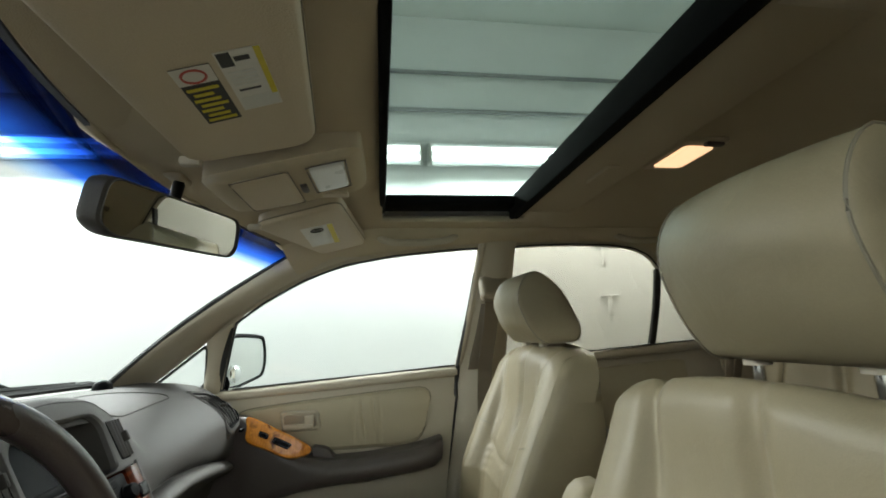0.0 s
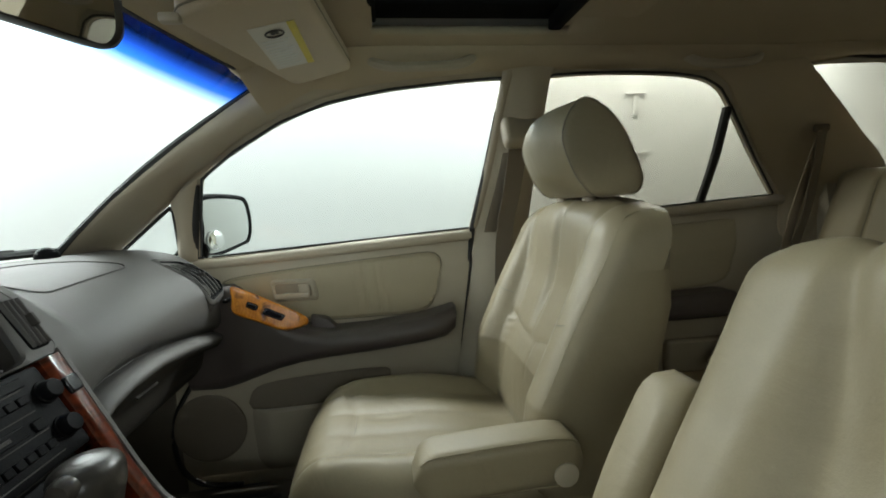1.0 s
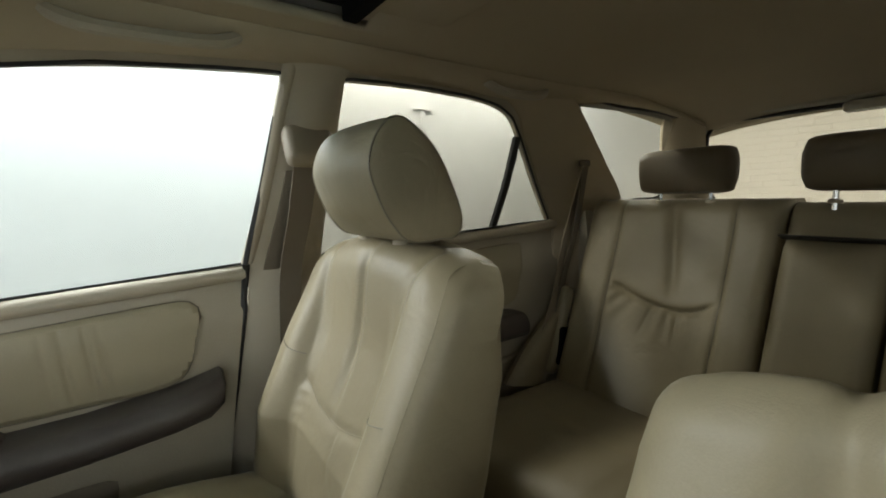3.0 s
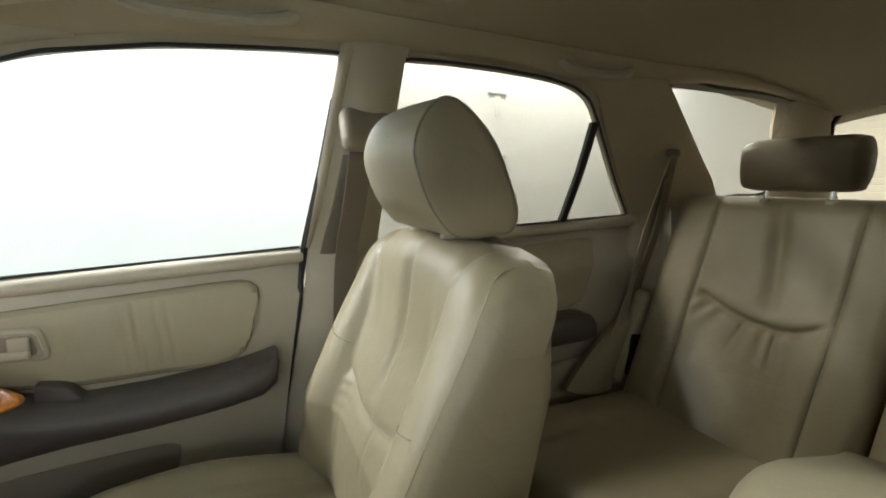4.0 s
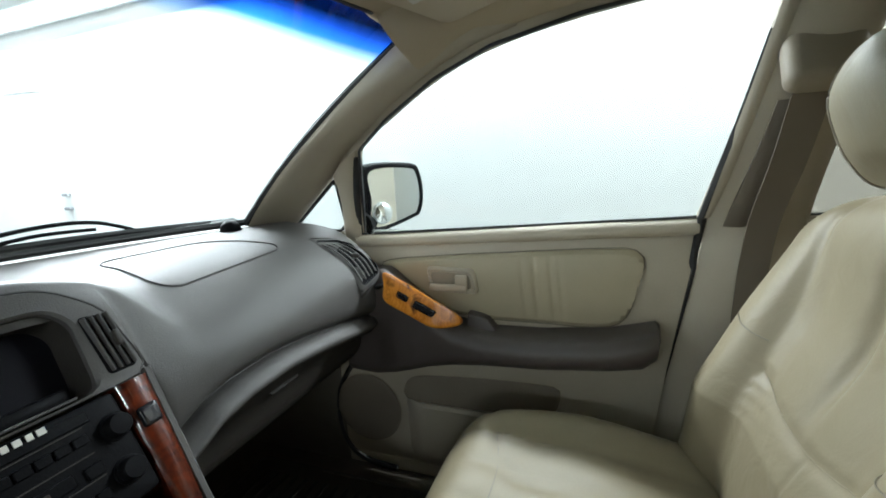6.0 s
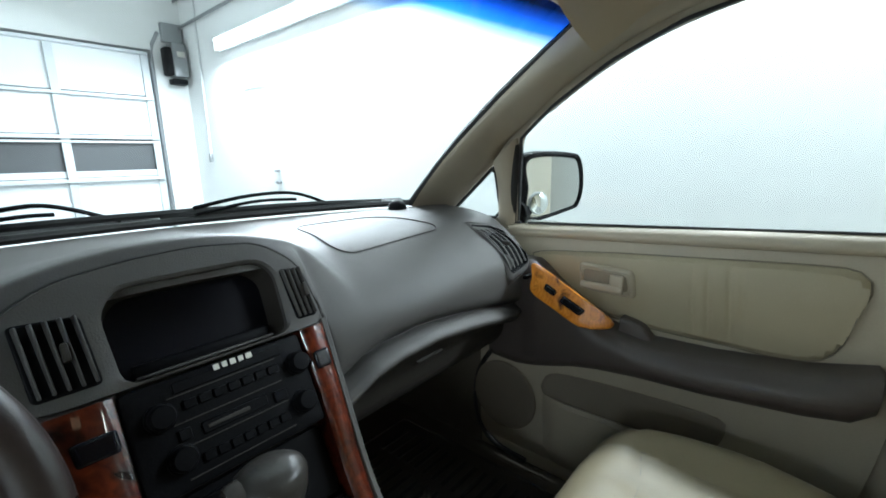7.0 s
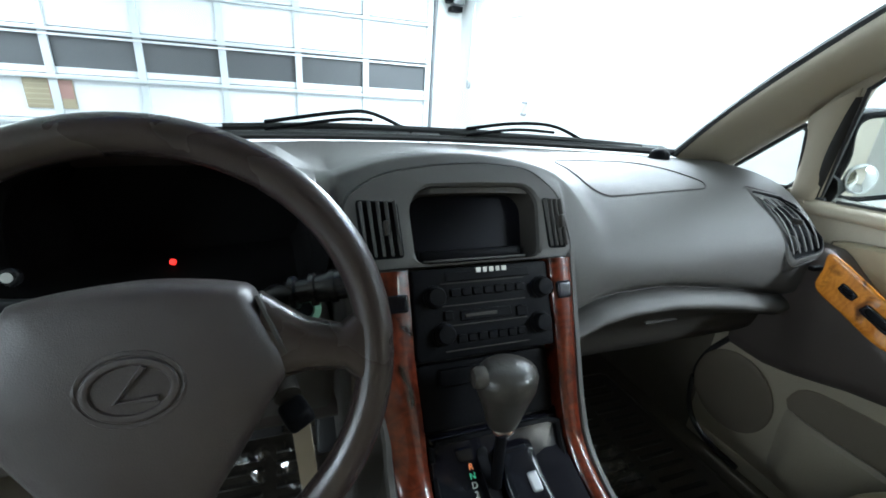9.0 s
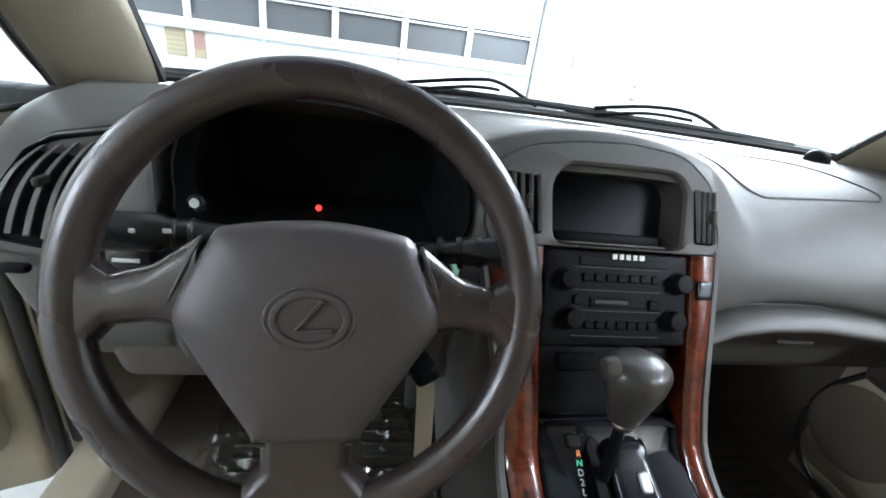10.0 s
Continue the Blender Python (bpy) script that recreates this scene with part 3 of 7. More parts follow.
    bp = part("pillar_middle", band(f_edge, r_edge, lambda p: inn(p) * (0.25 + 0.75 * sstep(1.50, 1.38, p.z)), 0.034, 0.02, 40, 10), TRIM, None, "beige moulded middle door pillar trim", kind="structure", category="pillar")
    # C-pillar
    c_out = [side(0.56, 1.505, 0.010, s), side(0.665, 1.455, 0.004, s), side(0.72, 1.40, 0.004, s), side(0.86, 1.272, 0.004, s), side(0.99, 1.15, 0.004, s), Vector((1.0, s * 0.74, 1.05)), Vector((1.0, s * 0.74, 0.6))]
    c_in = [side(0.80, 1.528, 0.010, s), side(0.88, 1.495, 0.004, s), side(0.958, 1.445, 0.004, s), side(1.12, 1.334, 0.004, s), side(1.285, 1.213, 0.004, s), Vector((1.30, s * 0.70, 1.05)), Vector((1.24, s * 0.70, 0.6))]
    part("pillar_rear", band(c_out, c_in, inn, 0.022, 0.02, 36, 10), HEADLINER, None, "tan trim on the pillar behind the rear door", kind="structure", category="pillar")
    # D-pillar
    d_out = [Vector((1.345, s * 0.545, 1.488)), Vector((1.365, s * 0.56, 1.45)), Vector((1.39, s * 0.575, 1.40)), Vector((1.435, s * 0.595, 1.29)), Vector((1.455, s * 0.605, 1.20))]
    d_in = [Vector((1.60, s * 0.50, 1.500)), Vector((1.61, s * 0.52, 1.475)), Vector((1.625, s * 0.53, 1.43)), Vector((1.66, s * 0.53, 1.3)), Vector((1.69, s * 0.53, 1.18))]
    part("pillar_tail", band(d_out, d_in, lambda p: Vector((-0.45, -s * 0.9, 0)).normalized(), 0.05, 0.010, 24, 10), HEADLINER, None, "tan trim on the tail pillar", kind="structure", category="pillar")
    part("load_side_trim", band([side(1.10, 1.215, 0.0, s), side(1.27, 1.212, 0.0, s), Vector((1.5, s * 0.645, 1.205)), Vector((1.70, s * 0.50, 1.18))], [Vector((1.1, s * 0.68, 0.6)), Vector((1.27, s * 0.68, 0.6)), Vector((1.5, s * 0.66, 0.6)), Vector((1.7, s * 0.6, 0.6))], inn, 0.02, 0.02, 12, 6), VINYL, None, "tan load bay side trim", kind="structure", category="trim")
    qa = thing("window_rear_quarter", (1.12, s * 0.6, 1.3), "tinted fixed rear quarter window", "window", kind="structure")
    pane("glass_sheet", QW, s, GLASS_T, qa, 0.014, 1.05)
    part("seal", tube(smooth_pts([side(x, z, -0.020, s) for x, z in QW], 60, True), 0.004, 6), RUBBER, qa)
    return ap, bp


shell(1)
shell(-1)

# tailgate
tg = thing("tailgate", (1.7, 0, 0.6), "tailgate with a wide tinted rear window, trimmed in tan", "tailgate", kind="structure")
tgz = [(1.60, 1.485), (1.66, 1.32), (1.71, 1.165)]
o = part("glass_sheet", plate([(1.605, 0.53, 1.49), (1.605, -0.53, 1.49), (1.715, -0.55, 1.16), (1.715, 0.55, 1.16)], 0.004), GLASS_T, tg)
ring = rounded([(0.525, 1.488), (-0.525, 1.488), (-0.535, 1.168), (0.535, 1.168)], 0.08, 8)
part("seal", tube(smooth_pts([(1.60 + (1.488 - z) * 0.35, y, z) for y, z in ring], 80, True), 0.008, 6), RUBBER, tg)
part("top_trim", rbox((1.585, 0, 1.522), (0.10, 1.10, 0.055), 0.02, 3), VINYL, tg)
part("brake_lamp", rbox((1.565, 0, 1.475), (0.05, 0.24, 0.03), 0.008), VINYL, tg)
part("lower_trim", rbox((1.735, 0, 0.90), (0.06, 1.15, 0.54), 0.02, 3), VINYL, tg)
for s in (1, -1):
    part("side_trim", rbox((1.68, s * 0.585, 1.32), (0.06, 0.09, 0.40), 0.02, 3, pose(0, 0, 0, 0, -19, 0)), VINYL, tg)

# car floor, sills, tunnel
slab("car_floor", (-1.25, -0.76, 0.34), (1.75, 0.76, 0.40), CARPET, "brown carpet on the car floor")
part("firewall", rbox((-1.18, 0, 0.70), (0.06, 1.5, 0.70), 0.02, 2, pose(0, 0, 0, 0, 18, 0)), CARPET, None, "dark carpeted bulkhead in the footwell", kind="structure", category="bulkhead")
part("tunnel", rbox((-0.35, -0.01, 0.44), (1.5, 0.24, 0.20), 0.05, 3), CARPET, None, "carpeted transmission tunnel", kind="structure", category="tunnel")
part("bonnet", rbox((-1.75, 0, 0.99), (1.1, 1.5, 0.04), 0.02, 3, pose(0, 0, 0, 0, -7, 0)), PAINT, None, "white painted bonnet ahead of the windscreen", kind="structure", category="bonnet")
for s in (1, -1):
    part("door_sill", rbox((-0.35, s * 0.79, 0.40), (1.25, 0.09, 0.10), 0.015, 3), TRIM, None, "beige door sill plate", kind="structure", category="sill")
    part("kick_panel", rbox((-1.115, s * 0.757, 0.72), (0.53, 0.04, 0.66), 0.006, 2), TRIM if s == -1 else CARPET, None, "beige kick panel beside the footwell" if s == -1 else "dark carpeted kick panel beside the footwell", kind="structure", category="trim")

# ---- front passenger door ----
def front_door(s):
    d = thing("front_door", (-0.4, s * 0.8, 0.45), "beige front door with wood veneer switch panel and dark armrest", "car door")
    inn = Vector((0, -s, 0))
    Yp = 0.762
    # main skin below the glass
    def yd(x, z):
        y = 0.775 - 0.02 * sstep(1.06, 0.98, z) - 0.012 * sstep(0.80, 0.7, z)
        if x < -0.78:
            y -= 0.04 * (-0.78 - x)
        return y
    def sill_z(x):
        return 1.097 + x * 0.053
    rings = []
    for i in range(26):
        x = -0.86 + 0.86 * i / 25 - 0.002
        ring = []
        rear = 1.0
        for k in range(20):
            f = k / 19
            z = sill_z(x) * (1 - f) + 0.44 * f
            xx = min(x, -0.004 - 0.17 * max(0, 1.05 - z) * 0.9)
            rr = 0.012 * (1 - sstep(0, 0.10, f))
            ring.append(Vector((xx, s * (yd(xx, z) + rr), z)))
        rings.append(ring)
    part("door_panel", loft(rings, caps=False, closed=False), VINYL, d, "beige vinyl door skin")
    part("door_top", band([side(-0.80, 1.052, 0.0, s), side(-0.40, 1.076, 0.0, s), side(0.0, 1.098, 0.0, s)], [Vector((-0.80, s * 0.770, 1.025)), Vector((-0.40, s * 0.770, 1.045)), Vector((0.0, s * 0.770, 1.066))], inn, 0.012, 0.02, 20, 6), TRIM, d, "padded door top")
    # glass, seals and frame
    pane("window_glass", FW, s, GLASS, d, 0.014, 1.02)
    loop = smooth_pts([side(x, z, -0.004, s) for x, z in rounded(FW, 0.012, 3)], 120, True)
    part("window_seal", tube(loop, 0.0036, 6), RUBBER, d, "black rubber window seal")
    part("rear_gap_seal", tube([side(0.050, 1.40, -0.002, s), side(0.034, 1.277, -0.002, s), side(0.004, 1.10, 0.006, s), Vector((-0.010, s * 0.766, 1.0)), Vector((-0.082, s * 0.762, 0.6)), Vector((-0.088, s * 0.762, 0.44))], 0.009, 6), RUBBER, d)
    part("front_seal", band([side(-0.795, 1.06, -0.004, s), side(-0.735, 1.25, -0.004, s)], [side(-0.772, 1.06, -0.004, s), side(-0.712, 1.255, -0.004, s)], inn, 0.008, 0.02, 10, 4), RUBBER, d)
    part("frame_trim", band([side(0.056, 1.500, 0.004, s), side(0.050, 1.455, 0.004, s), side(0.028, 1.277, 0.004, s), side(-0.004, 1.10, 0.004, s)], [side(0.082, 1.500, 0.01, s), side(0.074, 1.455, 0.01, s), side(0.052, 1.277, 0.01, s), side(0.02, 1.10, 0.01, s)], inn, 0.008, 0.015, 16, 4), TRIM, d)
    part("frame_rail", band([side(x, z - 0.003, -0.006, s) for x, z in FW[:8]], [side(x + dx, z + dz, -0.006, s) for (x, z), (dx, dz) in zip(FW[:8], ((-0.05, 0.02), (-0.045, 0.035), (-0.03, 0.045), (-0.02, 0.048), (-0.012, 0.05), (-0.006, 0.05), (0.0, 0.05), (0.02, 0.05)))], inn, 0.003, 0.012, 40, 3), TRIM, d, "painted window frame")
    # quilted insert
    ins = [(p.x, p.y) for p in smooth_pts([(x, z, 0) for x, z in ((-0.70, 0.992), (-0.55, 1.012), (-0.34, 1.026), (-0.17, 1.036), (-0.115, 1.034), (-0.096, 1.012), (-0.106, 0.97), (-0.145, 0.872), (-0.30, 0.862), (-0.45, 0.865), (-0.56, 0.885), (-0.66, 0.94))], 70, True)]
    def fn(u, v, w):
        w2 = w
        for g, deep in ((-0.345, 0.0022), (-0.318, 0.0040), (-0.282, 0.0040), (-0.262, 0.0026)):
            w2 -= deep * math.exp(-((u - g - 0.10 * (0.95 - v)) / 0.0055) ** 2) * sstep(0.87, 0.9, v) * sstep(1.03, 0.985, v)
        return Vector((u, s * (yd(u, v) - w2), v))
    rings = []
    cu, cv = -0.38, 0.95
    for inset, w in ((0, -0.004), (0, 0.002), (0.004, 0.008), (0.012, 0.012)):
        rings.append([fn(cu + (u - cu) * (1 - inset / 0.3), cv + (v - cv) * (1 - inset / 0.09), w) for u, v in ins])
    part("insert_edge", loft(rings, caps=False), LTAN, d)
    gx = [(-0.72 + 0.64 * i / 260) for i in range(261)]
    top = rings[-1]
    zs_at = lambda x: sorted([p.z for p in top if abs(p.x - x) < 0.012])
    bmi = bmesh.new()
    cols = []
    for x in gx:
        z_ = zs_at(x)
        if len(z_) < 2 or z_[-1] - z_[0] < 0.006:
            cols.append(None)
            continue
        cols.append([bmi.verts.new(fn(x, z_[0] + (z_[-1] - z_[0]) * k / 8, 0.012)) for k in range(9)])
    for a, b in zip(cols, cols[1:]):
        if a and b:
            for k in range(8):
                bmi.faces.new((a[k], b[k], b[k + 1], a[k + 1]))
    part("insert", bmi, LTAN, d, "pleated tan leather door insert")
    part("insert_piping", tube([fn(u, v, 0.003) for u, v in ins] + [fn(*ins[0], 0.003)], 0.0018, 5), SEAM, d)
    # inside handle
    ho = rounded([(-0.578, 0.990), (-0.456, 0.986), (-0.447, 0.924), (-0.570, 0.928)], 0.016, 5)
    fo = lambda off: (lambda u, v, w: Vector((u, s * (yd(u, v) - off - w), v)))
    b = part("handle_bezel", pad(ho, fo(0.010), 0.010, 0.008, 0.01), TRIM, d, "beige handle surround")
    # recess plate darkened in its colour to stand in for shade
    part("recess", pad(rounded([(-0.565, 0.978), (-0.470, 0.975), (-0.462, 0.938), (-0.558, 0.940)], 0.012, 5), fo(0.0202), 0.0012, 0.004, 0.0), node_mat("handle_recess_shade", (0.24, 0.205, 0.15), 0.7), b)
    part("lever", rbox((-0.516, s * (0.745 - 0.025), 0.9445), (0.094, 0.011, 0.017), 0.005, 3), TRIM, b, "beige release lever")
    part("lever_root", rbox((-0.484, s * (0.745 - 0.024), 0.963), (0.030, 0.009, 0.026), 0.004, 3), TRIM, b)
    part("rim", tube(smooth_pts([fo(0.020)(u, v, 0.0) for u, v in rounded([(-0.571, 0.984), (-0.463, 0.980), (-0.455, 0.931), (-0.563, 0.934)], 0.013, 5)], 60, True) , 0.0034, 6), TRIM, b)
    # armrest: swept section that swells towards the dash
    rings = []
    for x, y0, y1, zt, zb in ((-0.066, 0.750, 0.700, 0.882, 0.846), (-0.072, 0.758, 0.676, 0.886, 0.822), (-0.10, 0.76, 0.660, 0.878, 0.806), (-0.16, 0.76, 0.655, 0.864, 0.797), (-0.30, 0.76, 0.654, 0.850, 0.784), (-0.42, 0.76, 0.656, 0.848, 0.778), (-0.50, 0.76, 0.660, 0.862, 0.768), (-0.56, 0.76, 0.664, 0.900, 0.755), (-0.62, 0.76, 0.668, 0.945, 0.735), (-0.655, 0.76, 0.676, 0.975, 0.722), (-0.672, 0.76, 0.684, 0.985, 0.715), (-0.72, 0.758, 0.698, 0.985, 0.70), (-0.80, 0.758, 0.705, 0.97, 0.70)):
        sec = rounded([(y0, zb), (y1 + 0.018, zb), (y1, zb + 0.025), (y1, zt - 0.022), (y1 + 0.016, zt), (y0, zt + 0.002)], 0.012, 3)
        rings.append([Vector((x, s * y, z)) for y, z in sec])
    part("armrest", loft(rings), BROWN, d, "dark brown padded armrest")
    part("pull_cup", loft([[Vector((x, s * y, z)) for y, z in rounded([(0.748, zb), (0.712, zb), (0.716, zt), (0.748, zt)], 0.006, 3)] for x, zb, zt in ((-0.470, 0.850, 0.886), (-0.440, 0.840, 0.880), (-0.424, 0.840, 0.874), (-0.416, 0.840, 0.864), (-0.404, 0.840, 0.850))]), BROWN, d, "raised end of the pull recess")
    # veneer on the sloping face of the armrest
    A, B, C, D = Vector((-0.646, s * 0.665, 0.990)), Vector((-0.455, s * 0.672, 0.890)), Vector((-0.505, s * 0.652, 0.856)), Vector((-0.656, s * 0.655, 0.926))
    def vfn(u, v, w):
        p = A.lerp(B, u).lerp(D.lerp(C, u), v)
        n = Vector((0.15, -s * 0.85, 0.35)).normalized()
        return p + n * (w + 0.006 + 0.008 * math.sin(math.pi * u))
    vo = [(p.x, p.y) for p in smooth_pts([(x, y, 0) for x, y in ((0, 0), (0.5, 0.0), (0.9, 0.05), (1.0, 0.35), (0.93, 0.75), (0.78, 1.0), (0.4, 1.0), (0.05, 0.98), (0.0, 0.5))], 50, True)]
    v = part("veneer", pad(vo, vfn, 0.004, 0.03, 0.02), WOOD_O, d, "glossy orange burl veneer")
    for (u0, u1, v0, v1) in ((0.20, 0.36, 0.36, 0.62), (0.44, 0.72, 0.34, 0.66)):
        part("switch_bezel", pad(rounded([(u0, v0), (u1, v0), (u1, v1), (u0, v1)], 0.06, 4), lambda a, b, w: vfn(a, b, w + 0.004), 0.003, 0.03, 0.004), GLOSSBLACK, v, "black window switch")
        part("switch_key", pad(rounded([(u0 + 0.03, v0 + 0.07), (u1 - 0.03, v0 + 0.07), (u1 - 0.03, v1 - 0.07), (u0 + 0.03, v1 - 0.07)], 0.04, 4), lambda a, b, w: vfn(a, b, w + 0.007), 0.005, 0.03, 0.002), BLACK, v)
    # map pocket
    po = [(p.x, p.y) for p in smooth_pts([(x, z, 0) for x, z in ((-0.66, 0.66), (-0.62, 0.695), (-0.45, 0.71), (-0.29, 0.712), (-0.262, 0.70), (-0.27, 0.655), (-0.30, 0.628), (-0.45, 0.622), (-0.62, 0.615), (-0.66, 0.63))], 50, True)]
    # brown lining, set darker still to paint shade low on the door
    part("pocket_recess", pad(po, fo(-0.001), 0.003, 0.01, 0.0), node_mat("pocket_liner", (0.19, 0.16, 0.118), 0.85), d, "brown lined map pocket")
    rings = []
    for k, (z, y) in enumerate(((0.620, 0.752), (0.626, 0.736), (0.618, 0.729), (0.56, 0.728), (0.48, 0.734), (0.44, 0.748))):
        rings.append([Vector((-0.70 + 0.45 * i / 24, s * (0.758 - (0.758 - y + 0.008) * sstep(0, 0.22, i / 24) * sstep(1.0, 0.86, i / 24)), z)) for i in range(25)])
    part("pocket_front", loft(rings, caps=False, closed=False), VINYL, d, "beige map pocket front")
    part("edge_seal", tube(smooth_pts([Vector((x, s * 0.738, z)) for x, z in ((-0.715, 0.850), (-0.742, 0.816), (-0.809, 0.711), (-0.855, 0.630), (-0.868, 0.540), (-0.850, 0.462), (-0.800, 0.420), (-0.700, 0.408))], 40), 0.007, 6), RUBBER, d, "black rubber seal along the curved door edge")
    sp = Matrix.Translation((-0.77, s * 0.735, 0.585)) @ pose(0, 0, 0, 90 * s, 0, 0)
    # brown mesh, its colour lowered further for the shade by the footwell
    part("speaker_grille", lathe(((0.098, 0.0), (0.098, 0.002), (0.091, 0.005), (0.082, 0.003), (0.04, 0.005), (0.001, 0.005)), 36, sp), node_mat("brown_speaker_mesh", (0.18, 0.152, 0.115), 0.8, 0, 0.12, 8, 0.8, 900, spec=0.2), d, "round brown speaker grille")
    return d


front_door(1)


def rear_door(s):
    d = thing("rear_door", (0.5, s * 0.8, 0.45), "beige rear door with a tinted window and dark armrest", "car door")
    inn = Vector((0, -s, 0))
    yd = lambda x, z: 0.765 - 0.02 * sstep(1.06, 0.98, z) - 0.10 * max(0, x - 0.85)
    rings = []
    for i in range(22):
        x = 0.165 + 0.875 * i / 21
        rings.append([Vector((x, s * (yd(x, (1.103 + (x - 0.17) * 0.058) * (1 - k / 14) + 0.44 * k / 14)), (1.103 + (x - 0.17) * 0.058) * (1 - k / 14) + 0.44 * k / 14)) for k in range(15)])
    part("door_panel", loft(rings, caps=False, closed=False), VINYL, d, "beige vinyl door skin")
    part("door_top", band([side(0.17, 1.104, 0.0, s), side(0.55, 1.126, 0.0, s), side(1.0, 1.153, 0.0, s)], [Vector((0.17, s * 0.758, 1.072)), Vector((0.55, s * 0.755, 1.094)), Vector((1.0, s * 0.735, 1.12))], inn, 0.012, 0.02, 20, 6), TRIM, d)
    pane("window_glass", RW, s, GLASS_P, d, 0.014, 1.02)
    part("window_seal", tube(smooth_pts([side(x, z, 0.0, s) for x, z in rounded(RW, 0.012, 3)], 120, True), 0.0032, 6), RUBBER, d, "black rubber window seal")
    part("frame_rail", band([side(x, z - 0.003, -0.006, s) for x, z in RW[:9]], [side(x + dx, z + dz, -0.006, s) for (x, z), (dx, dz) in zip(RW[:9], ((-0.02, 0.05), (0.0, 0.05), (0.0, 0.05), (0.01, 0.05), (0.03, 0.045), (0.045, 0.04), (0.05, 0.035), (0.05, 0.03), (0.05, 0.02)))], inn, 0.003, 0.012, 40, 3), TRIM, d, "painted window frame")
    part("division_bar", band([side(0.690, 1.40, -0.004, s), side(0.715, 1.27, -0.004, s), side(0.728, 1.135, -0.004, s)], [side(0.712, 1.40, -0.004, s), side(0.738, 1.27, -0.004, s), side(0.752, 1.135, -0.004, s)], inn, 0.006, 0.012, 12, 4), RUBBER, d, "black division bar in the glass")
    ins = [(p.x, p.y) for p in smooth_pts([(x, z, 0) for x, z in ((0.20, 1.04), (0.50, 1.065), (0.80, 1.082), (0.86, 1.078), (0.865, 1.05), (0.84, 0.96), (0.78, 0.88), (0.40, 0.87), (0.20, 0.88))], 50, True)]
    part("insert", pad(ins, lambda u, v, w: Vector((u, s * (yd(u, v) - w), v)), 0.006, 0.020, 0.002), LTAN, d, "tan leather door insert")
    rings = []
    for x, zt in ((0.800, 0.858), (0.790, 0.868), (0.76, 0.872), (0.6, 0.866), (0.3, 0.858), (0.2, 0.855)):
        rings.append([Vector((x, s * y, z)) for y, z in rounded([(0.75, 0.79), (0.675, 0.79), (0.66, 0.81), (0.662, zt - 0.02), (0.675, zt), (0.75, zt)], 0.01, 3)])
    part("armrest", loft(rings), BROWN, d, "dark brown padded armrest")
    part("speaker_pod", rbox((0.75, s * 0.735, 0.60), (0.30, 0.03, 0.22), 0.012, 3), VINYL, d)
    return d


rear_door(1)
rear_door(-1)

# ---- driver's door, standing open ----
dd = thing("driver_door", (-0.80, -0.86, 0.45), "beige driver's door standing wide open, seen from its hinge", "car door")
DM = Matrix.Translation((-0.95, -0.87, 0.0)) @ pose(0, 0, 0, 0, 0, -72)


def dbox(name, c, s, mat, bevel=0.01, label=""):
    bm = rbox(c, s, bevel, 3)
    bmesh.ops.transform(bm, matrix=DM, verts=bm.verts)
    part(name, bm, mat, dd, label)


dbox("door_shell", (0.42, -0.03, 0.69), (0.86, 0.06, 0.76), PAINT, 0.02, "white painted door shell")
dbox("door_panel", (0.43, 0.03, 0.70), (0.80, 0.05, 0.70), VINYL, 0.02)
dbox("armrest", (0.42, 0.09, 0.83), (0.70, 0.08, 0.09), BROWN, 0.025, "dark brown padded armrest")
dbox("map_pocket", (0.36, 0.08, 0.56), (0.60, 0.05, 0.14), VINYL, 0.02)
dbox("door_seal", (0.012, 0.045, 0.70), (0.022, 0.030, 0.72), RUBBER, 0.008, "black rubber weather seal")
dbox("hinge_edge", (0.0, 0.0, 0.74), (0.02, 0.09, 0.56), TRIM, 0.008)
dbox("hinge", (-0.03, 0.0, 0.62), (0.07, 0.03, 0.06), TRIM, 0.008)
dbox("hinge", (-0.03, 0.0, 0.90), (0.07, 0.03, 0.06), TRIM, 0.008)
dbox("check_strap", (-0.04, 0.01, 0.78), (0.12, 0.012, 0.02), GREYSTEEL, 0.004)
dbox("frame_rear", (0.84, -0.02, 1.26), (0.05, 0.03, 0.42), RUBBER, 0.008)
dbox("frame_top", (0.62, -0.02, 1.46), (0.46, 0.03, 0.035), RUBBER, 0.008)
bm = tube([(0.03, -0.02, 1.07), (0.16, -0.02, 1.28), (0.30, -0.02, 1.42), (0.42, -0.02, 1.46)], 0.016, 8)
bmesh.ops.transform(bm, matrix=DM, verts=bm.verts)
part("frame_front", bm, RUBBER, dd)

dj = part("door_jamb", rbox((-0.93, -0.800, 0.76), (0.05, 0.11, 0.66), 0.012, 2), RUBBER, None, "black panel closing the gap by the door hinges", kind="structure", category="jamb")

# door mirror on the passenger's side
mi = thing("door_mirror", (-0.75, 0.93, 1.06), "dark door mirror with a small stick-on blind-spot mirror", "mirror")
# local axes of the mirror glass: it faces back and inwards
E1 = Vector((0.43, 0.90, 0.0)).normalized()
E2 = Vector((0, 0, 1))
EN = Vector((0.90, -0.43, 0.02)).normalized()
EC = Vector((-0.742, 0.936, 1.142))


def mfn(u, v, w):
    return EC + E1 * u + E2 * v + EN * w


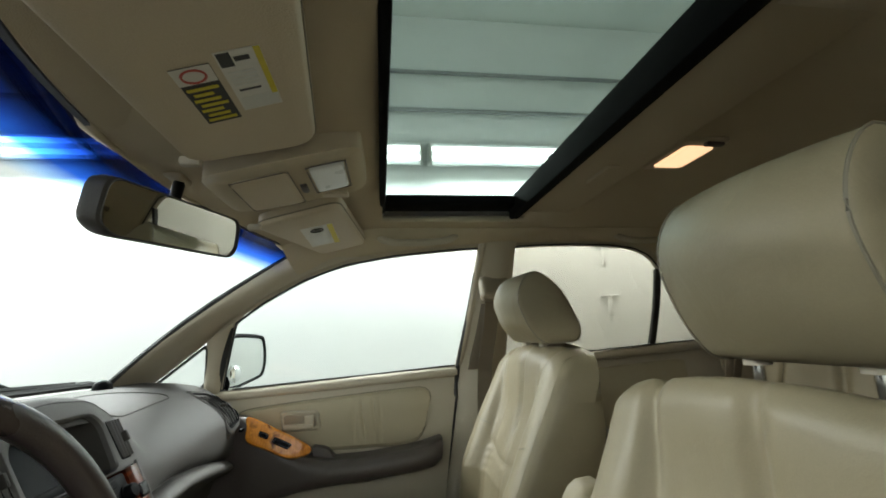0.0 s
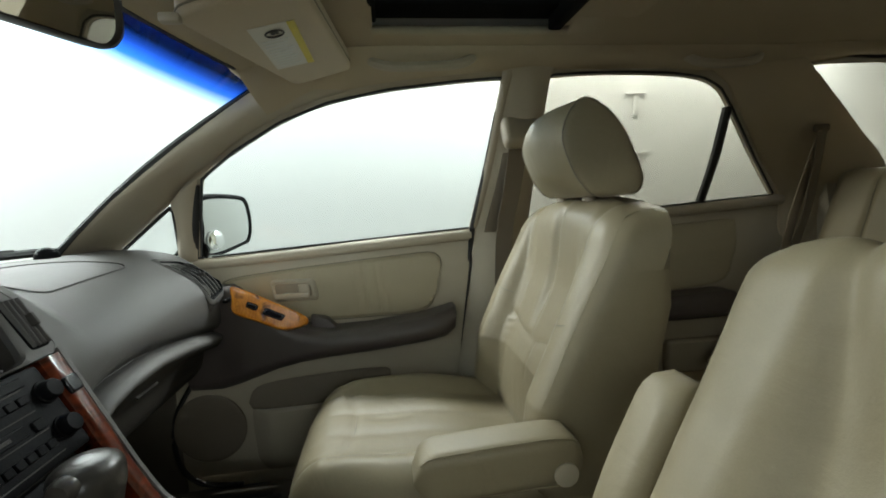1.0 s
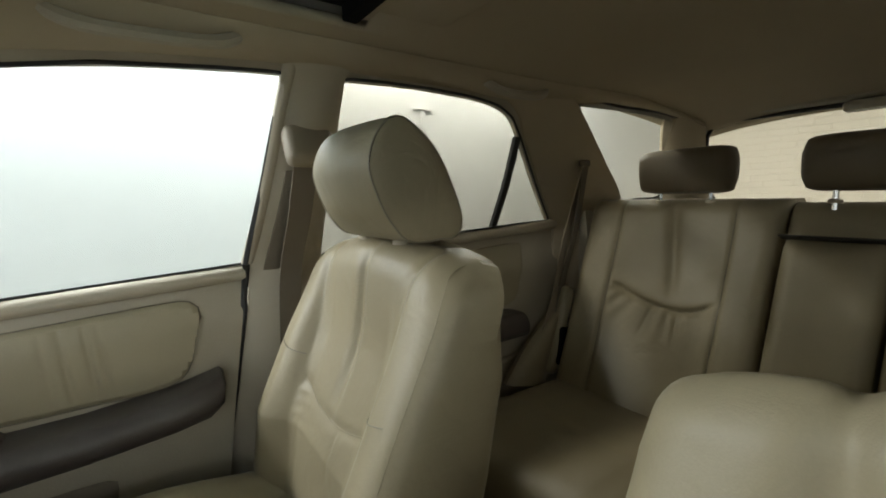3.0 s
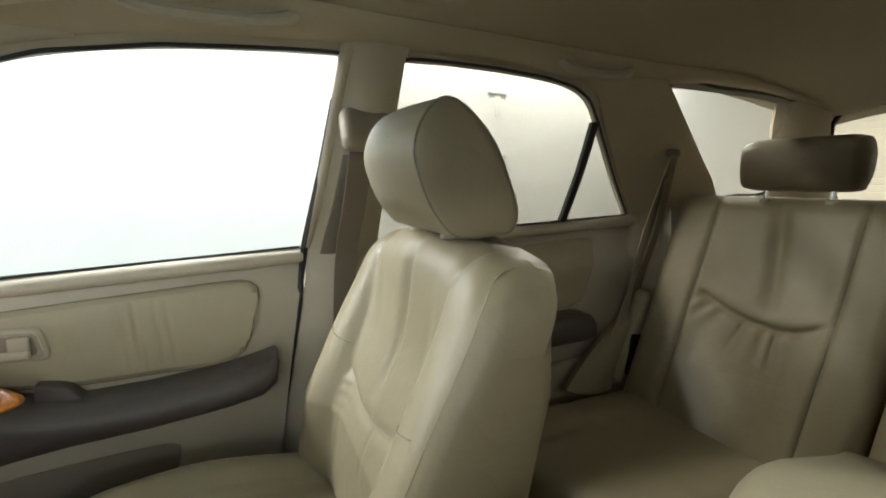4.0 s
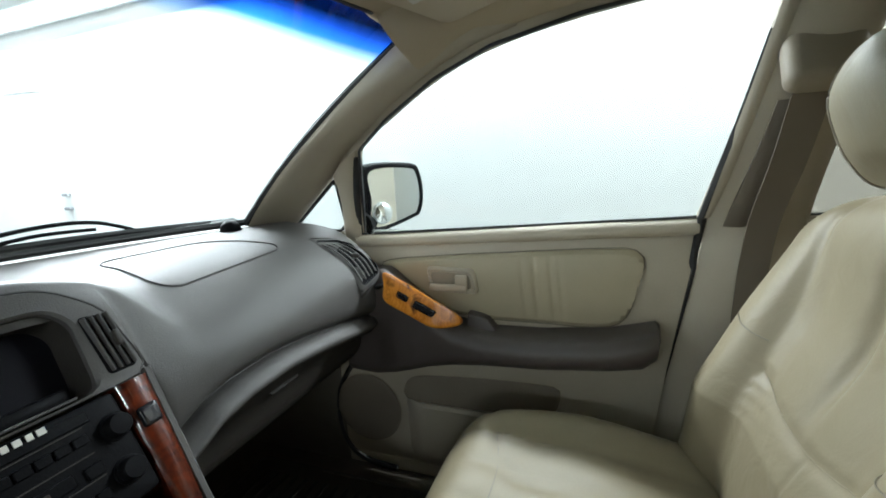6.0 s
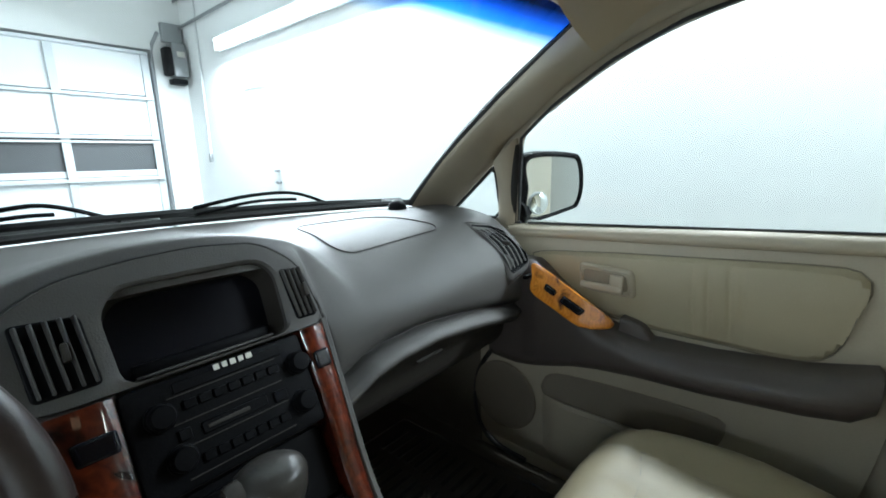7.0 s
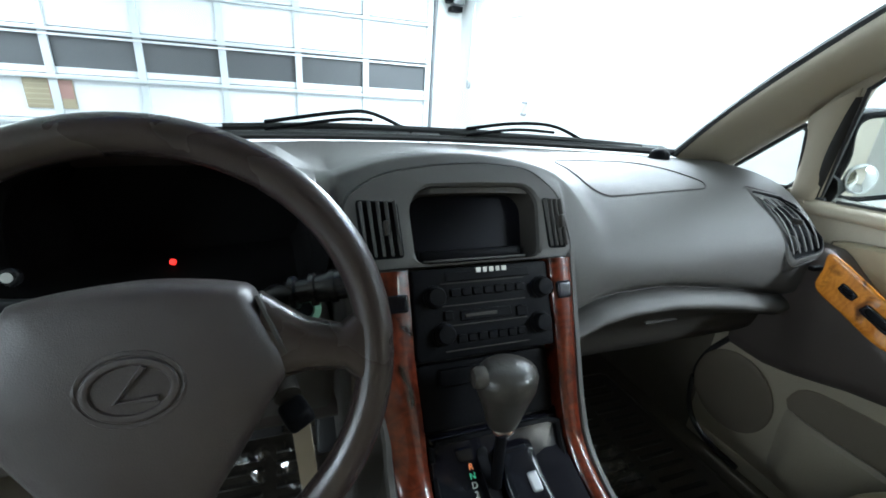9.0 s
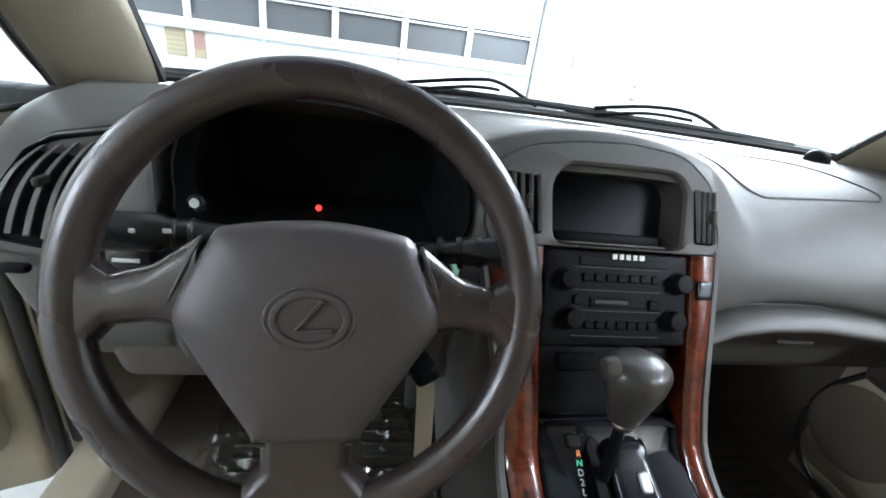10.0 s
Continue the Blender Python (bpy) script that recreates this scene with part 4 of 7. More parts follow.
mo = [(p.x * 1.10 + 0.006, p.y * 1.05) for p in smooth_pts([(x, y, 0) for x, y in ((-0.088, 0.080), (0.05, 0.083), (0.078, 0.060), (0.086, 0.0), (0.076, -0.045), (0.05, -0.062), (-0.085, -0.082), (-0.09, 0.0))], 48, True)]
rings = []
for k, w in ((0.90, 0.001), (0.97, 0.006), (1.03, 0.004), (1.07, -0.006), (1.08, -0.03), (0.95, -0.08), (0.6, -0.11), (0.2, -0.12)):
    rings.append([mfn(u * k, v * k, w) for u, v in mo])
part("housing", loft(rings, caps=False), BLACK, mi, "dark mirror housing")
part("mirror_glass", loft([[mfn(u * 0.93, v * 0.93, 0.001) for u, v in mo], [mfn(u * 0.93, v * 0.93, -0.004) for u, v in mo]]), MIRROR, mi, "silvered mirror glass")
sm = Matrix.Translation(mfn(-0.052, -0.042, 0.002)) @ EN.to_track_quat("Z", "Y").to_matrix().to_4x4()
part("spot_mirror", lathe(((0.029, 0.0), (0.029, 0.004), (0.026, 0.0055), (0.018, 0.0075), (0.009, 0.0088), (0.001, 0.009)), 28, sm), MIRROR, mi, "round convex blind-spot mirror")
part("spot_rim", lathe(((0.031, 0.0), (0.0315, 0.003), (0.0285, 0.005), (0.0285, 0.0)), 28, sm), DOORWHITE, mi)
part("foot", tube([(-0.79, 0.80, 1.075), (-0.80, 0.86, 1.075), (-0.80, 0.92, 1.09)], [0.04, 0.03, 0.028], 10), BLACK, mi)

# ---- outer body: panels out of view, added to stop light leaking in ----
for s in (1, -1):
    part("outer_skin", rbox((0.45, s * 0.845, 0.70), (2.50, 0.05, 0.72), 0.02, 2) if s == 1 else rbox((0.87, s * 0.845, 0.70), (1.66, 0.05, 0.72), 0.02, 2), PAINT, None, "white painted body side", kind="structure", category="body")
    low = [side(x, z, -0.03, s) for x, z in ((-0.52, 1.40), (-0.36, 1.445), (-0.2, 1.47), (0.06, 1.485), (0.38, 1.495), (0.6, 1.485), (0.75, 1.485), (0.9, 1.50), (1.3, 1.49), (1.62, 1.45))]
    top = [Vector((x, s * 0.50, roof_z(x, 0.50) + 0.045)) for x in (-0.52, -0.36, -0.2, 0.06, 0.38, 0.6, 0.75, 0.9, 1.3, 1.62)]
    part("outer_rail", band(top, low, Vector((0, s * 0.7, 0.7)), 0.012, 0.004, 40, 5), PAINT, None, "white painted roof rail", kind="structure", category="rail")
    part("outer_quarter", band([side(0.70, 1.45, -0.03, s), side(0.99, 1.16, -0.03, s), side(1.0, 1.0, -0.03, s)], [side(0.90, 1.50, -0.03, s), side(1.19, 1.22, -0.03, s), side(1.25, 1.0, -0.03, s)], Vector((0, s, 0)), 0.01, 0.004, 20, 5), PAINT, None, "white painted rear pillar", kind="structure", category="pillar")
    part("outer_tail", band([side(1.42, 1.49, -0.03, s), side(1.50, 1.40, -0.03, s), side(1.55, 1.25, -0.03, s), side(1.42, 1.15, -0.03, s), side(1.25, 1.0, -0.03, s)], [Vector((1.66, s * 0.57, 1.51)), Vector((1.70, s * 0.585, 1.40)), Vector((1.74, s * 0.60, 1.26)), Vector((1.77, s * 0.61, 1.16)), Vector((1.80, s * 0.6, 1.0))], Vector((0, s, 0)), 0.01, 0.004, 20, 5), PAINT, None, "white painted tail pillar", kind="structure", category="pillar")
part("tail_skin", rbox((1.80, 0, 0.78), (0.05, 1.66, 0.76), 0.02, 2), PAINT, None, "white painted tailgate skin", kind="structure", category="body")
part("load_floor", rbox((1.42, 0, 0.62), (0.60, 1.36, 0.04), 0.01, 2), CARPET, None, "carpeted load floor", kind="structure", category="floor")

# ---- seats ----
def lerp_tab(tab, t):
    for (a, u), (b, v) in zip(tab, tab[1:]):
        if (a <= t <= b) or (b <= t <= a):
            return u + (v - u) * (t - a) / (b - a)
    return tab[0][1] if abs(t - tab[0][0]) < abs(t - tab[-1][0]) else tab[-1][1]


def groove(d, width):
    return math.exp(-(d / width) ** 2)


def front_seat(s):
    cy = 0.380 if s == 1 else -0.365
    who = "passenger's" if s == 1 else "driver's"
    OX, OZ = (0.022, 0.0) if s == 1 else (0.006, -0.008)
    HX, HZ = (0.021, 0.0) if s == 1 else (0.032, -0.010)
    st = thing("car_seat", (0, cy, 0.4), "tan leather front seat, %s, with pleated back" % ("armrest folded down" if s == 1 else "armrest folded up"), "car seat", group="front seats")
    ZT = 1.176 if s == 1 else 1.165

    def crown(y, z):
        return 0.022 * (min(abs(y), 0.22) / 0.20) ** 2 * sstep(0.93, 1.17, z)

    XF = [(0.56, -0.055), (0.72, -0.070), (0.84, -0.052), (0.92, -0.015), (1.0, 0.020), (1.08, 0.055), (1.14, 0.080), (1.18, 0.095)]
    if s == -1:
        XF[-3:] = [(1.08, 0.048), (1.14, 0.066), (1.18, 0.076)]
    XB = [(0.56, 0.10), (0.72, 0.130), (0.85, 0.155), (1.0, 0.186), (1.10, 0.184), (1.18, 0.188)]
    WW = [(0.56, 0.205), (0.70, 0.240), (0.86, 0.252), (1.0, 0.252), (1.10, 0.249), (1.15, 0.243), (1.18, 0.238)]

    def vz(y):
        return 0.887 + 1.45 * y * y

    def fx(y, z):
        a = abs(y)
        z = z - OZ
        x = lerp_tab(XF, z) + OX
        rec = 0.040 * (1 - sstep(0.10, 0.19, a)) * sstep(1.17, 0.98, z) + 0.006 * (1 - sstep(0.12, 0.18, a))
        x += rec
        bs = 0.130 + 0.06 * (z - 0.85) * (1 if z > 0.85 else 0.3)
        x += (0.0025 + 0.0035 * sstep(0.86, 0.93, z) + (0 if s == 1 else 0.004 * sstep(0.98, 1.08, z))) * groove(a - bs, 0.012)
        if z > vz(y) - 0.01:
            x += 0.011 * groove(a, 0.015) * sstep(0.86, 0.98, z) * sstep(1.19, 1.13, z)
        if a < bs:
            x += 0.0030 * groove(z - vz(y), 0.008) - 0.0005 * sstep(0.0, 0.02, vz(y) - z) * sstep(0.09, 0.03, vz(y) - z)
            below = vz(y) - z
            if 0 < below < 0.09:
                x += (0.0009 * sstep(0.05, 0.10, s * y) * math.sin(z * 330 + a * 40) + 0.003 * groove(y + s * 0.036 + 0.05 * s * below, 0.005)) * (1 - below / 0.09) * sstep(0.0, 0.012, below)
        return x

    R = 0.050 if s == 1 else 0.036
    NF, NB = 150, 24
    rows = []
    zs = [0.56 + (ZT - R - 0.56) * k / 150 for k in range(151)]
    tops = [ZT - R + R * math.sin(math.pi / 2 * k / 9) for k in range(1, 10)]

    def slope(x, z):
        return 0 if s == 1 else 0.40 * max(0, x - 0.100) * sstep(1.06, 1.14, z)

    def ring(z):
        zz = min(z, ZT)
        t = max(0, (zz - (ZT - R)) / R)
        ins = R * (1 - math.sqrt(max(0, 1 - t * t)))
        w = lerp_tab(WW, zz) - ins * 0.9
        out = []
        for k in range(NF + 1):
            y = -w + 2 * w * k / NF
            e = max(0, (abs(y) - (w - R)) / R)
            x = fx(y, zz + OZ) + R * 0.9 * (1 - math.sqrt(max(0, 1 - min(1, e) ** 2))) + ins
            x = min(x, lerp_tab(XB, zz) + OX - 0.016 - ins * 0.10)
            dip = 0.0045 * groove(abs(y) - 0.149, 0.008) * sstep(ZT - R, ZT, zz)
            out.append(Vector((x, cy + y, zz + OZ - crown(y, zz) - slope(x, zz) - dip)))
        wb = w + ins * 0.70
        for k in range(NB + 1):
            y = wb - 2 * wb * k / NB
            e = max(0, (abs(y) - (wb - 0.040)) / 0.040)
            x = lerp_tab(XB, zz) + OX - (0.034 - 0.022 * sstep(1.05, 1.14, zz)) * (1 - math.sqrt(max(0, 1 - min(1, e) ** 2))) - ins * 0.06
            x = max(x, out[0].x + 0.003)
            out.append(Vector((x, cy + y, zz + OZ - crown(y, zz) - slope(x, zz))))
        return out

    def top_in(z):
        t = max(0, (z - (ZT - R)) / R)
        return R * (1 - math.sqrt(max(0, 1 - t * t)))

    back = part("backrest", loft([ring(z) for z in zs + tops]), TAN, st, "pleated tan leather backrest")

    def seam(pts, r=0.0014, mat=SEAM, up=0.0):
        return part("seam", tube([Vector((fx(y, z + OZ) - 0.001 + up + top_in(z), cy + y, z + OZ - crown(y, z))) for y, z in pts], r, 5), mat, back)

    seam([(-0.13 + 0.26 * k / 60, vz(-0.13 + 0.26 * k / 60)) for k in range(61)], 0.0007, TAN)
    for q in (1, -1):
        # edge seam where the side panel starts
        pts = []
        for k in range(41):
            z = 0.66 + ((1.160 if s == 1 else 1.120) - 0.66) * k / 40
            w = lerp_tab(WW, z) - top_in(z) * 0.9
            pts.append(Vector((fx(w - 0.02, z + OZ) + R * 0.9 * (1 - math.sqrt(1 - 0.36)) - 0.0005 + 0.001 + top_in(z), cy + q * (w - 0.020), z + OZ - crown(w - 0.02, z))))
        e0 = pts[-1]
        if s == 1:
            pts += [Vector((e0.x + dx, e0.y - q * dy, e0.z + dz)) for dx, dy, dz in ((0.012, 0.003, 0.008), (0.03, 0.006, 0.0125), (0.05, 0.007, 0.0130), (0.065, 0.007, 0.0125))]
        part("piping", tube(pts, 0.0010, 5), TAN, back)
        # short dart across the bolster
        z1 = 0.953
        pts = [Vector((fx(0.142 + 0.07 * k / 10, z1 + 0.018 * k / 10 + OZ) + (R * 0.9 * (1 - math.sqrt(max(0, 1 - min(1, max(0, (0.142 + 0.07 * k / 10 - (lerp_tab(WW, z1) - R)) / R)) ** 2)))) - 0.001, cy + q * (0.142 + 0.07 * k / 10), z1 + 0.018 * k / 10 + OZ - crown(0.142 + 0.07 * k / 10, z1))) for k in range(11)]
        if s == 1:
            part("dart", tube(pts, 0.0008, 5), SEAM, back)

    # cushion
    def ctop(x, y):
        a = abs(y)
        f = (x + 0.43) / 0.45
        z = 0.730 - 0.030 * sstep(0.45, 1.0, f) + 0.010 * sstep(0.4, 0.1, f)
        z += 0.030 * sstep(0.10, 0.18, a) * (1 - 0.25 * f)
        z -= 0.005 * groove(a - 0.125, 0.006)
        z -= 0.003 * groove(a - 0.042, 0.014) * sstep(0.02, 0.15, f) * sstep(1.0, 0.8, f)
        z -= 0.004 * groove(x + 0.335 + 1.4 * y * y, 0.010)
        z -= 0.004 * groove(y - 0.02, 0.012) * sstep(-0.33, -0.30, x) * sstep(-0.16, -0.28, x)
        return z

    RC = 0.085
    rings = []
    NX = 56
    for i in range(NX + 1):
        f = i / NX
        x = 0.06 - 0.515 * f
        # round the front in plan and in profile
        tx = max(0, (-x - 0.455 + 0.085) / 0.085)
        drop = 0.085 * (1 - math.sqrt(max(0, 1 - min(1, tx) ** 2)))
        w = 0.255 - 0.075 * (sstep(-0.20, -0.455, x)) ** 1.5 - 0.03 * (1 - math.sqrt(max(0, 1 - min(1, tx) ** 2)))
        ringp = []
        for k in range(73):
            y = -w + 2 * w * k / 72
            e = max(0, (abs(y) - (w - RC)) / RC)
            z = ctop(x, y) - RC * (1 - math.sqrt(max(0, 1 - min(1, e) ** 2))) - drop
            ringp.append(Vector((x, cy + y, z)))
        for k in range(13):
            y = w - 2 * w * k / 12
            ringp.append(Vector((x + (0.02 if f > 0.9 else 0), cy + y * 0.97, 0.56)))
        rings.append(ringp)
    cu = part("cushion", loft(rings), TAN, st, "tan leather seat cushion with rolled bolsters")
    part("seam", tube([Vector((-0.335 - 1.4 * (y * y), cy + y, ctop(-0.335 - 1.4 * y * y, y) - 0.0003)) for y in [-0.12 + 0.24 * k / 30 for k in range(31)]], 0.0010, 5), SEAM, cu)
    for q in (1, -1):
        part("seam", tube([Vector((x, cy + q * 0.125, ctop(x, 0.125) - 0.0003)) for x in [-0.36 + 0.36 * k / 20 for k in range(21)]], 0.0009, 5), SEAM, cu)
    part("base", rbox((-0.16, cy, 0.52), (0.46, 0.44, 0.12), 0.02, 2), DASH_LOW, st, "brown plastic seat base")
    for q in (1, -1):
        part("rail", rbox((-0.14, cy + q * 0.18, 0.43), (0.56, 0.035, 0.06), 0.006, 2), GREYSTEEL, st)
    part("side_valance", rbox((-0.12, cy + s * 0.245, 0.61), (0.40, 0.03, 0.11), 0.014, 3), TRIM, st, "beige plastic side cover")
    # headrest: a domed roll with flat end panels
    OUT = [(0.092, 1.350), (0.126, 1.335), (0.160, 1.300), (0.186, 1.248), (0.200, 1.206), (0.189, 1.181), (0.160, 1.178), (0.110, 1.178), (0.082, 1.205), (0.062, 1.245), (0.052, 1.285), (0.064, 1.324)]
    prof = [(p.x, p.y) for p in smooth_pts([(x, z, 0) for x, z in OUT], 56, True)]
    cx, cz = 0.122, 1.262
    rings = []
    HW, hy = 0.119, cy - 0.014
    kz = 1.0 if s == 1 else 1.09
    prof = [(x, 1.178 + (z - 1.178) * kz) for x, z in prof]
    ends = [(1.0, 0.04), (0.999, 0.22), (0.996, 0.42), (0.991, 0.60), (0.984, 0.75), (0.974, 0.865), (0.961, 0.94), (0.945, 0.98), (0.930, 0.996), (0.88, 1.0), (0.80, 1.0)]
    stations = [(-q, k) for q, k in ends] + [(-0.7 + 1.4 * k / 14, 1.0 + 0.012 * math.cos((-0.7 + 1.4 * k / 14) * math.pi / 2)) for k in range(15)] + ends[::-1]
    for q, k in stations:
        fw = 0.024 * (1 - q * q)
        rings.append([Vector((HX + cx + (x - cx) * k - (fw if x < cx else fw * 0.25) * max(0, min(1, (cx - x) / 0.05)) , hy + HW * q, cz + HZ + (z - cz) * k)) for x, z in prof])
    hr = part("headrest", loft(rings), TAN, st, "rounded tan leather headrest with piped ends")
    for q in (1, -1):
        pts = [Vector((HX + cx + (x - cx) * 1.008 - 0.024 * 0.135 * max(0, min(1, (cx - x) / 0.05)), hy + q * HW * 0.93, cz + HZ + (z - cz) * 1.004)) for x, z in prof]
        part("piping", tube(pts + pts[:1], 0.0016, 5), SEAM, hr)
        part("post", tube([(HX + 0.128, cy + q * 0.062, 1.10), (HX + 0.128, cy + q * 0.062, 1.21)], 0.006, 10), CHROME, st, "steel headrest post")
        part("post_guide", lathe(((0.014, 0), (0.014, 0.008), (0.009, 0.011)), 16, Matrix.Translation((HX + 0.128, cy + q * 0.062, 1.168 + OZ))), TRIM, st)
    # armrest on the inboard side
    ay = cy - s * (0.278 if s == 1 else 0.288)
    if s == 1:
        axis = [(0.015, 0.790), (-0.03, 0.798), (-0.10, 0.797), (-0.18, 0.793), (-0.232, 0.790)]
    else:
        axis = [(-0.044, 0.72), (-0.020, 0.79), (0.010, 0.87), (0.046, 0.945), (0.064, 0.980)]
    P = [Vector((x, ay, z)) for x, z in axis]
    P = smooth_pts(P, 22)
    rings = []
    for i, p in enumerate(P):
        d = (P[min(i + 1, 21)] - P[max(i - 1, 0)]).normalized()
        nn = Vector((0, 1, 0)).cross(d)
        f = i / 21
        k = math.sqrt(max(0.02, 1 - max(0, (f - 0.86) / 0.14) ** 2)) * (math.sqrt(max(0.05, 1 - max(0, (0.12 - f) / 0.12) ** 2)))
        sec = rounded([(-0.034, -0.036), (0.034, -0.036), (0.036, 0.040), (-0.036, 0.040)], 0.018, 6) if s == 1 else rounded([(-0.034, -0.034), (0.034, -0.034), (0.034, 0.030), (-0.034, 0.030)], 0.024, 6)
        rings.append([p + Vector((0, a * (0.6 + 0.4 * k), 0)) + nn * (b * k) for a, b in sec])
    ar = part("armrest", loft(rings), TAN, st, "padded tan leather armrest")
    # welt round the inboard face of the armrest
    zl, zh = (-0.034, 0.038) if s == 1 else (-0.031, 0.027)
    welt = []
    for e in (zl, zh):
        row = []
        for i in range(1, 21):
            d = (P[i + 1] - P[i - 1]).normalized()
            f = i / 21
            k = math.sqrt(max(0.02, 1 - max(0, (f - 0.86) / 0.14) ** 2)) * (math.sqrt(max(0.05, 1 - max(0, (0.12 - f) / 0.12) ** 2)))
            row.append(P[i] + Vector((0, -s * 0.029 * (0.6 + 0.4 * k), 0)) + Vector((0, 1, 0)).cross(d) * (e * k))
        welt += row if e == zl else row[::-1]
    if s == 1:
        part("welt", tube(welt + welt[:1], 0.0013, 5), TAN, ar)
    px, pz = axis[0]
    part("pivot_cap", lathe(((0.018, 0), (0.018, 0.004), (0.012, 0.006), (0.001, 0.006)), 20, Matrix.Translation((px - 0.03 if s == 1 else px, ay - s * 0.034, pz - 0.005)) @ pose(0, 0, 0, 90 * s, 0, 0)), TRIM, ar)
    return st


front_seat(1)
front_seat(-1)


def rear_bench():
    rs = thing("rear_bench", (0.9, 0, 0.4), "tan leather rear bench with gathered backrests and folding centre armrest", "car seat")
    def smile(y):
        d = abs(y) - 0.297
        return 0.915 + (1.3 if d > 0 else 4.4) * d * d

    def fxr(yc, hw):
        def f(y, z):
            a = abs(y - yc)
            x = 0.845 + (z - 0.60) * 0.345
            x += 0.020 * (1 - sstep(hw * 0.35, hw * 0.75, a)) * sstep(1.2, 1.0, z)
            x += 0.006 * groove(a - hw * 0.60, 0.006) + 0.012 * groove(abs(y) - 0.34 - 0.12 * (z - 1.1), 0.018) * sstep(0.93, 1.0, z) * sstep(1.215, 1.18, z)
            zv = smile(y)
            if a < hw * 0.6:
                x += 0.013 * groove(z - zv, 0.009) * sstep(hw * 0.6, hw * 0.45, a) - 0.006 * math.exp(-((zv + 0.035 - z) / 0.03) ** 2) * sstep(hw * 0.6, hw * 0.3, a)
                b = zv - z
                if 0 < b < 0.10:
                    u = (abs(y) - 0.31) / (1 + 5.0 * b)
                    x += (0.0030 * math.sin(u * 150 + 1.7 * math.sin(u * 43)) + 0.005 * groove(u + 0.012, 0.003) + 0.004 * groove(u - 0.055, 0.003)) * (1 - b / 0.10) * sstep(0, 0.010, b)
            return x
        return f
    def backrest(name, y0, y1, ztop, fx, mat, zlow=0.60):
        w, yc, R = (y1 - y0) / 2, (y0 + y1) / 2, 0.035
        rings = []
        zs = [zlow + (ztop - R - zlow) * k / 120 for k in range(121)] + [ztop - R + R * math.sin(math.pi / 2 * k / 7) for k in range(1, 8)]
        for z in zs:
            t = max(0, (z - (ztop - R)) / R)
            ins = R * (1 - math.sqrt(max(0, 1 - t * t)))
            ring = []
            for k in range(121):
                y = y0 + (y1 - y0) * k / 120
                e = max(0, (abs(y - yc) - (w - R)) / R)
                ring.append(Vector((fx(y, z) + R * (1 - math.sqrt(max(0, 1 - min(1, e) ** 2))) + ins, y, z)))
            for k in range(9):
                ring.append(Vector((0.845 + (z - 0.60) * 0.345 + 0.16 - ins, y1 - (y1 - y0) * k / 8, z)))
            rings.append(ring)
        return part(name, loft(rings), mat, rs)
    for q in (1, -1):
        b = backrest("backrest", min(q * 0.098, q * 0.625), max(q * 0.098, q * 0.625), 1.215, fxr(q * 0.35, 0.26), TAN)
        tagged(b, "gathered tan leather backrest")
        part("seam", tube([Vector((fxr(q * 0.35, 0.26)(y, smile(y)), y, smile(y))) for y in [q * (0.205 + 0.26 * k / 30) for k in range(31)]], 0.0010, 5), SEAM, b)
        for e in (-0.156, 0.156):
            part("seam", tube([Vector((fxr(q * 0.35, 0.26)(q * 0.35 + e, z) - 0.002, q * 0.35 + e, z)) for z in [0.66 + 0.52 * k / 30 for k in range(31)]], 0.0010, 5), SEAM, b)
    plain = lambda y, z: 0.845 + (z - 0.60) * 0.345 + 0.004
    backrest("centre_back", -0.094, 0.094, 1.205, lambda y, z: plain(y, z) + 0.012, TAN)
    a = backrest("centre_armrest", -0.090, 0.090, 1.125, lambda y, z: plain(y, z) - 0.016, TAN)
    tagged(a, "folded centre armrest in tan leather")
    part("armrest_gap", rbox((1.016, 0, 1.130), (0.03, 0.184, 0.005), 0.002, 1, pose(0, 0, 0, 0, 19, 0)), DKSEAM, a)
    # cushion
    rings = []
    for i in range(31):
        f = i / 30
        x = 0.90 - 0.50 * f
        t = max(0, (f - 0.84) / 0.16)
        drop = 0.07 * (1 - math.sqrt(max(0, 1 - t * t)))
        ring = []
        for k in range(73):
            y = -0.63 + 1.26 * k / 72
            a2 = abs(abs(y) - 0.35)
            z = 0.655 + 0.012 * sstep(0.0, 0.8, f) - 0.014 * (1 - sstep(0.06, 0.2, a2)) - drop - 0.006 * groove(a2 - 0.155, 0.008) - 0.007 * groove(x - 0.66, 0.008)
            z -= 0.04 * max(0, (abs(y) - 0.60) / 0.03) ** 2
            ring.append(Vector((x, y, z)))
        ring += [Vector((x, 0.62, 0.45)), Vector((x, -0.62, 0.45))]
        rings.append(ring)
    part("cushion", loft(rings), TAN, rs, "tan leather bench cushion")
    part("bolster", rbox((0.93, 0.655, 0.79), (0.05, 0.05, 0.30), 0.024, 3, pose(0, 0, 0, 0, 19, 0)), TAN, rs)
    part("side_wing", band([Vector((0.70, 0.668, 0.655)), Vector((0.78, 0.674, 0.74)), Vector((0.865, 0.676, 0.81)), Vector((0.93, 0.672, 0.85))], [Vector((0.86, 0.655, 0.62)), Vector((0.89, 0.66, 0.68)), Vector((0.93, 0.662, 0.76)), Vector((0.955, 0.668, 0.84))], lambda p: Vector((-0.3, -1, 0.1)).normalized(), 0.022, 0.02, 16, 8), TAN, rs, "tan padded wing beside the cushion")
    part("bolster", rbox((0.93, -0.655, 0.79), (0.05, 0.05, 0.30), 0.024, 3, pose(0, 0, 0, 0, 19, 0)), TAN, rs)
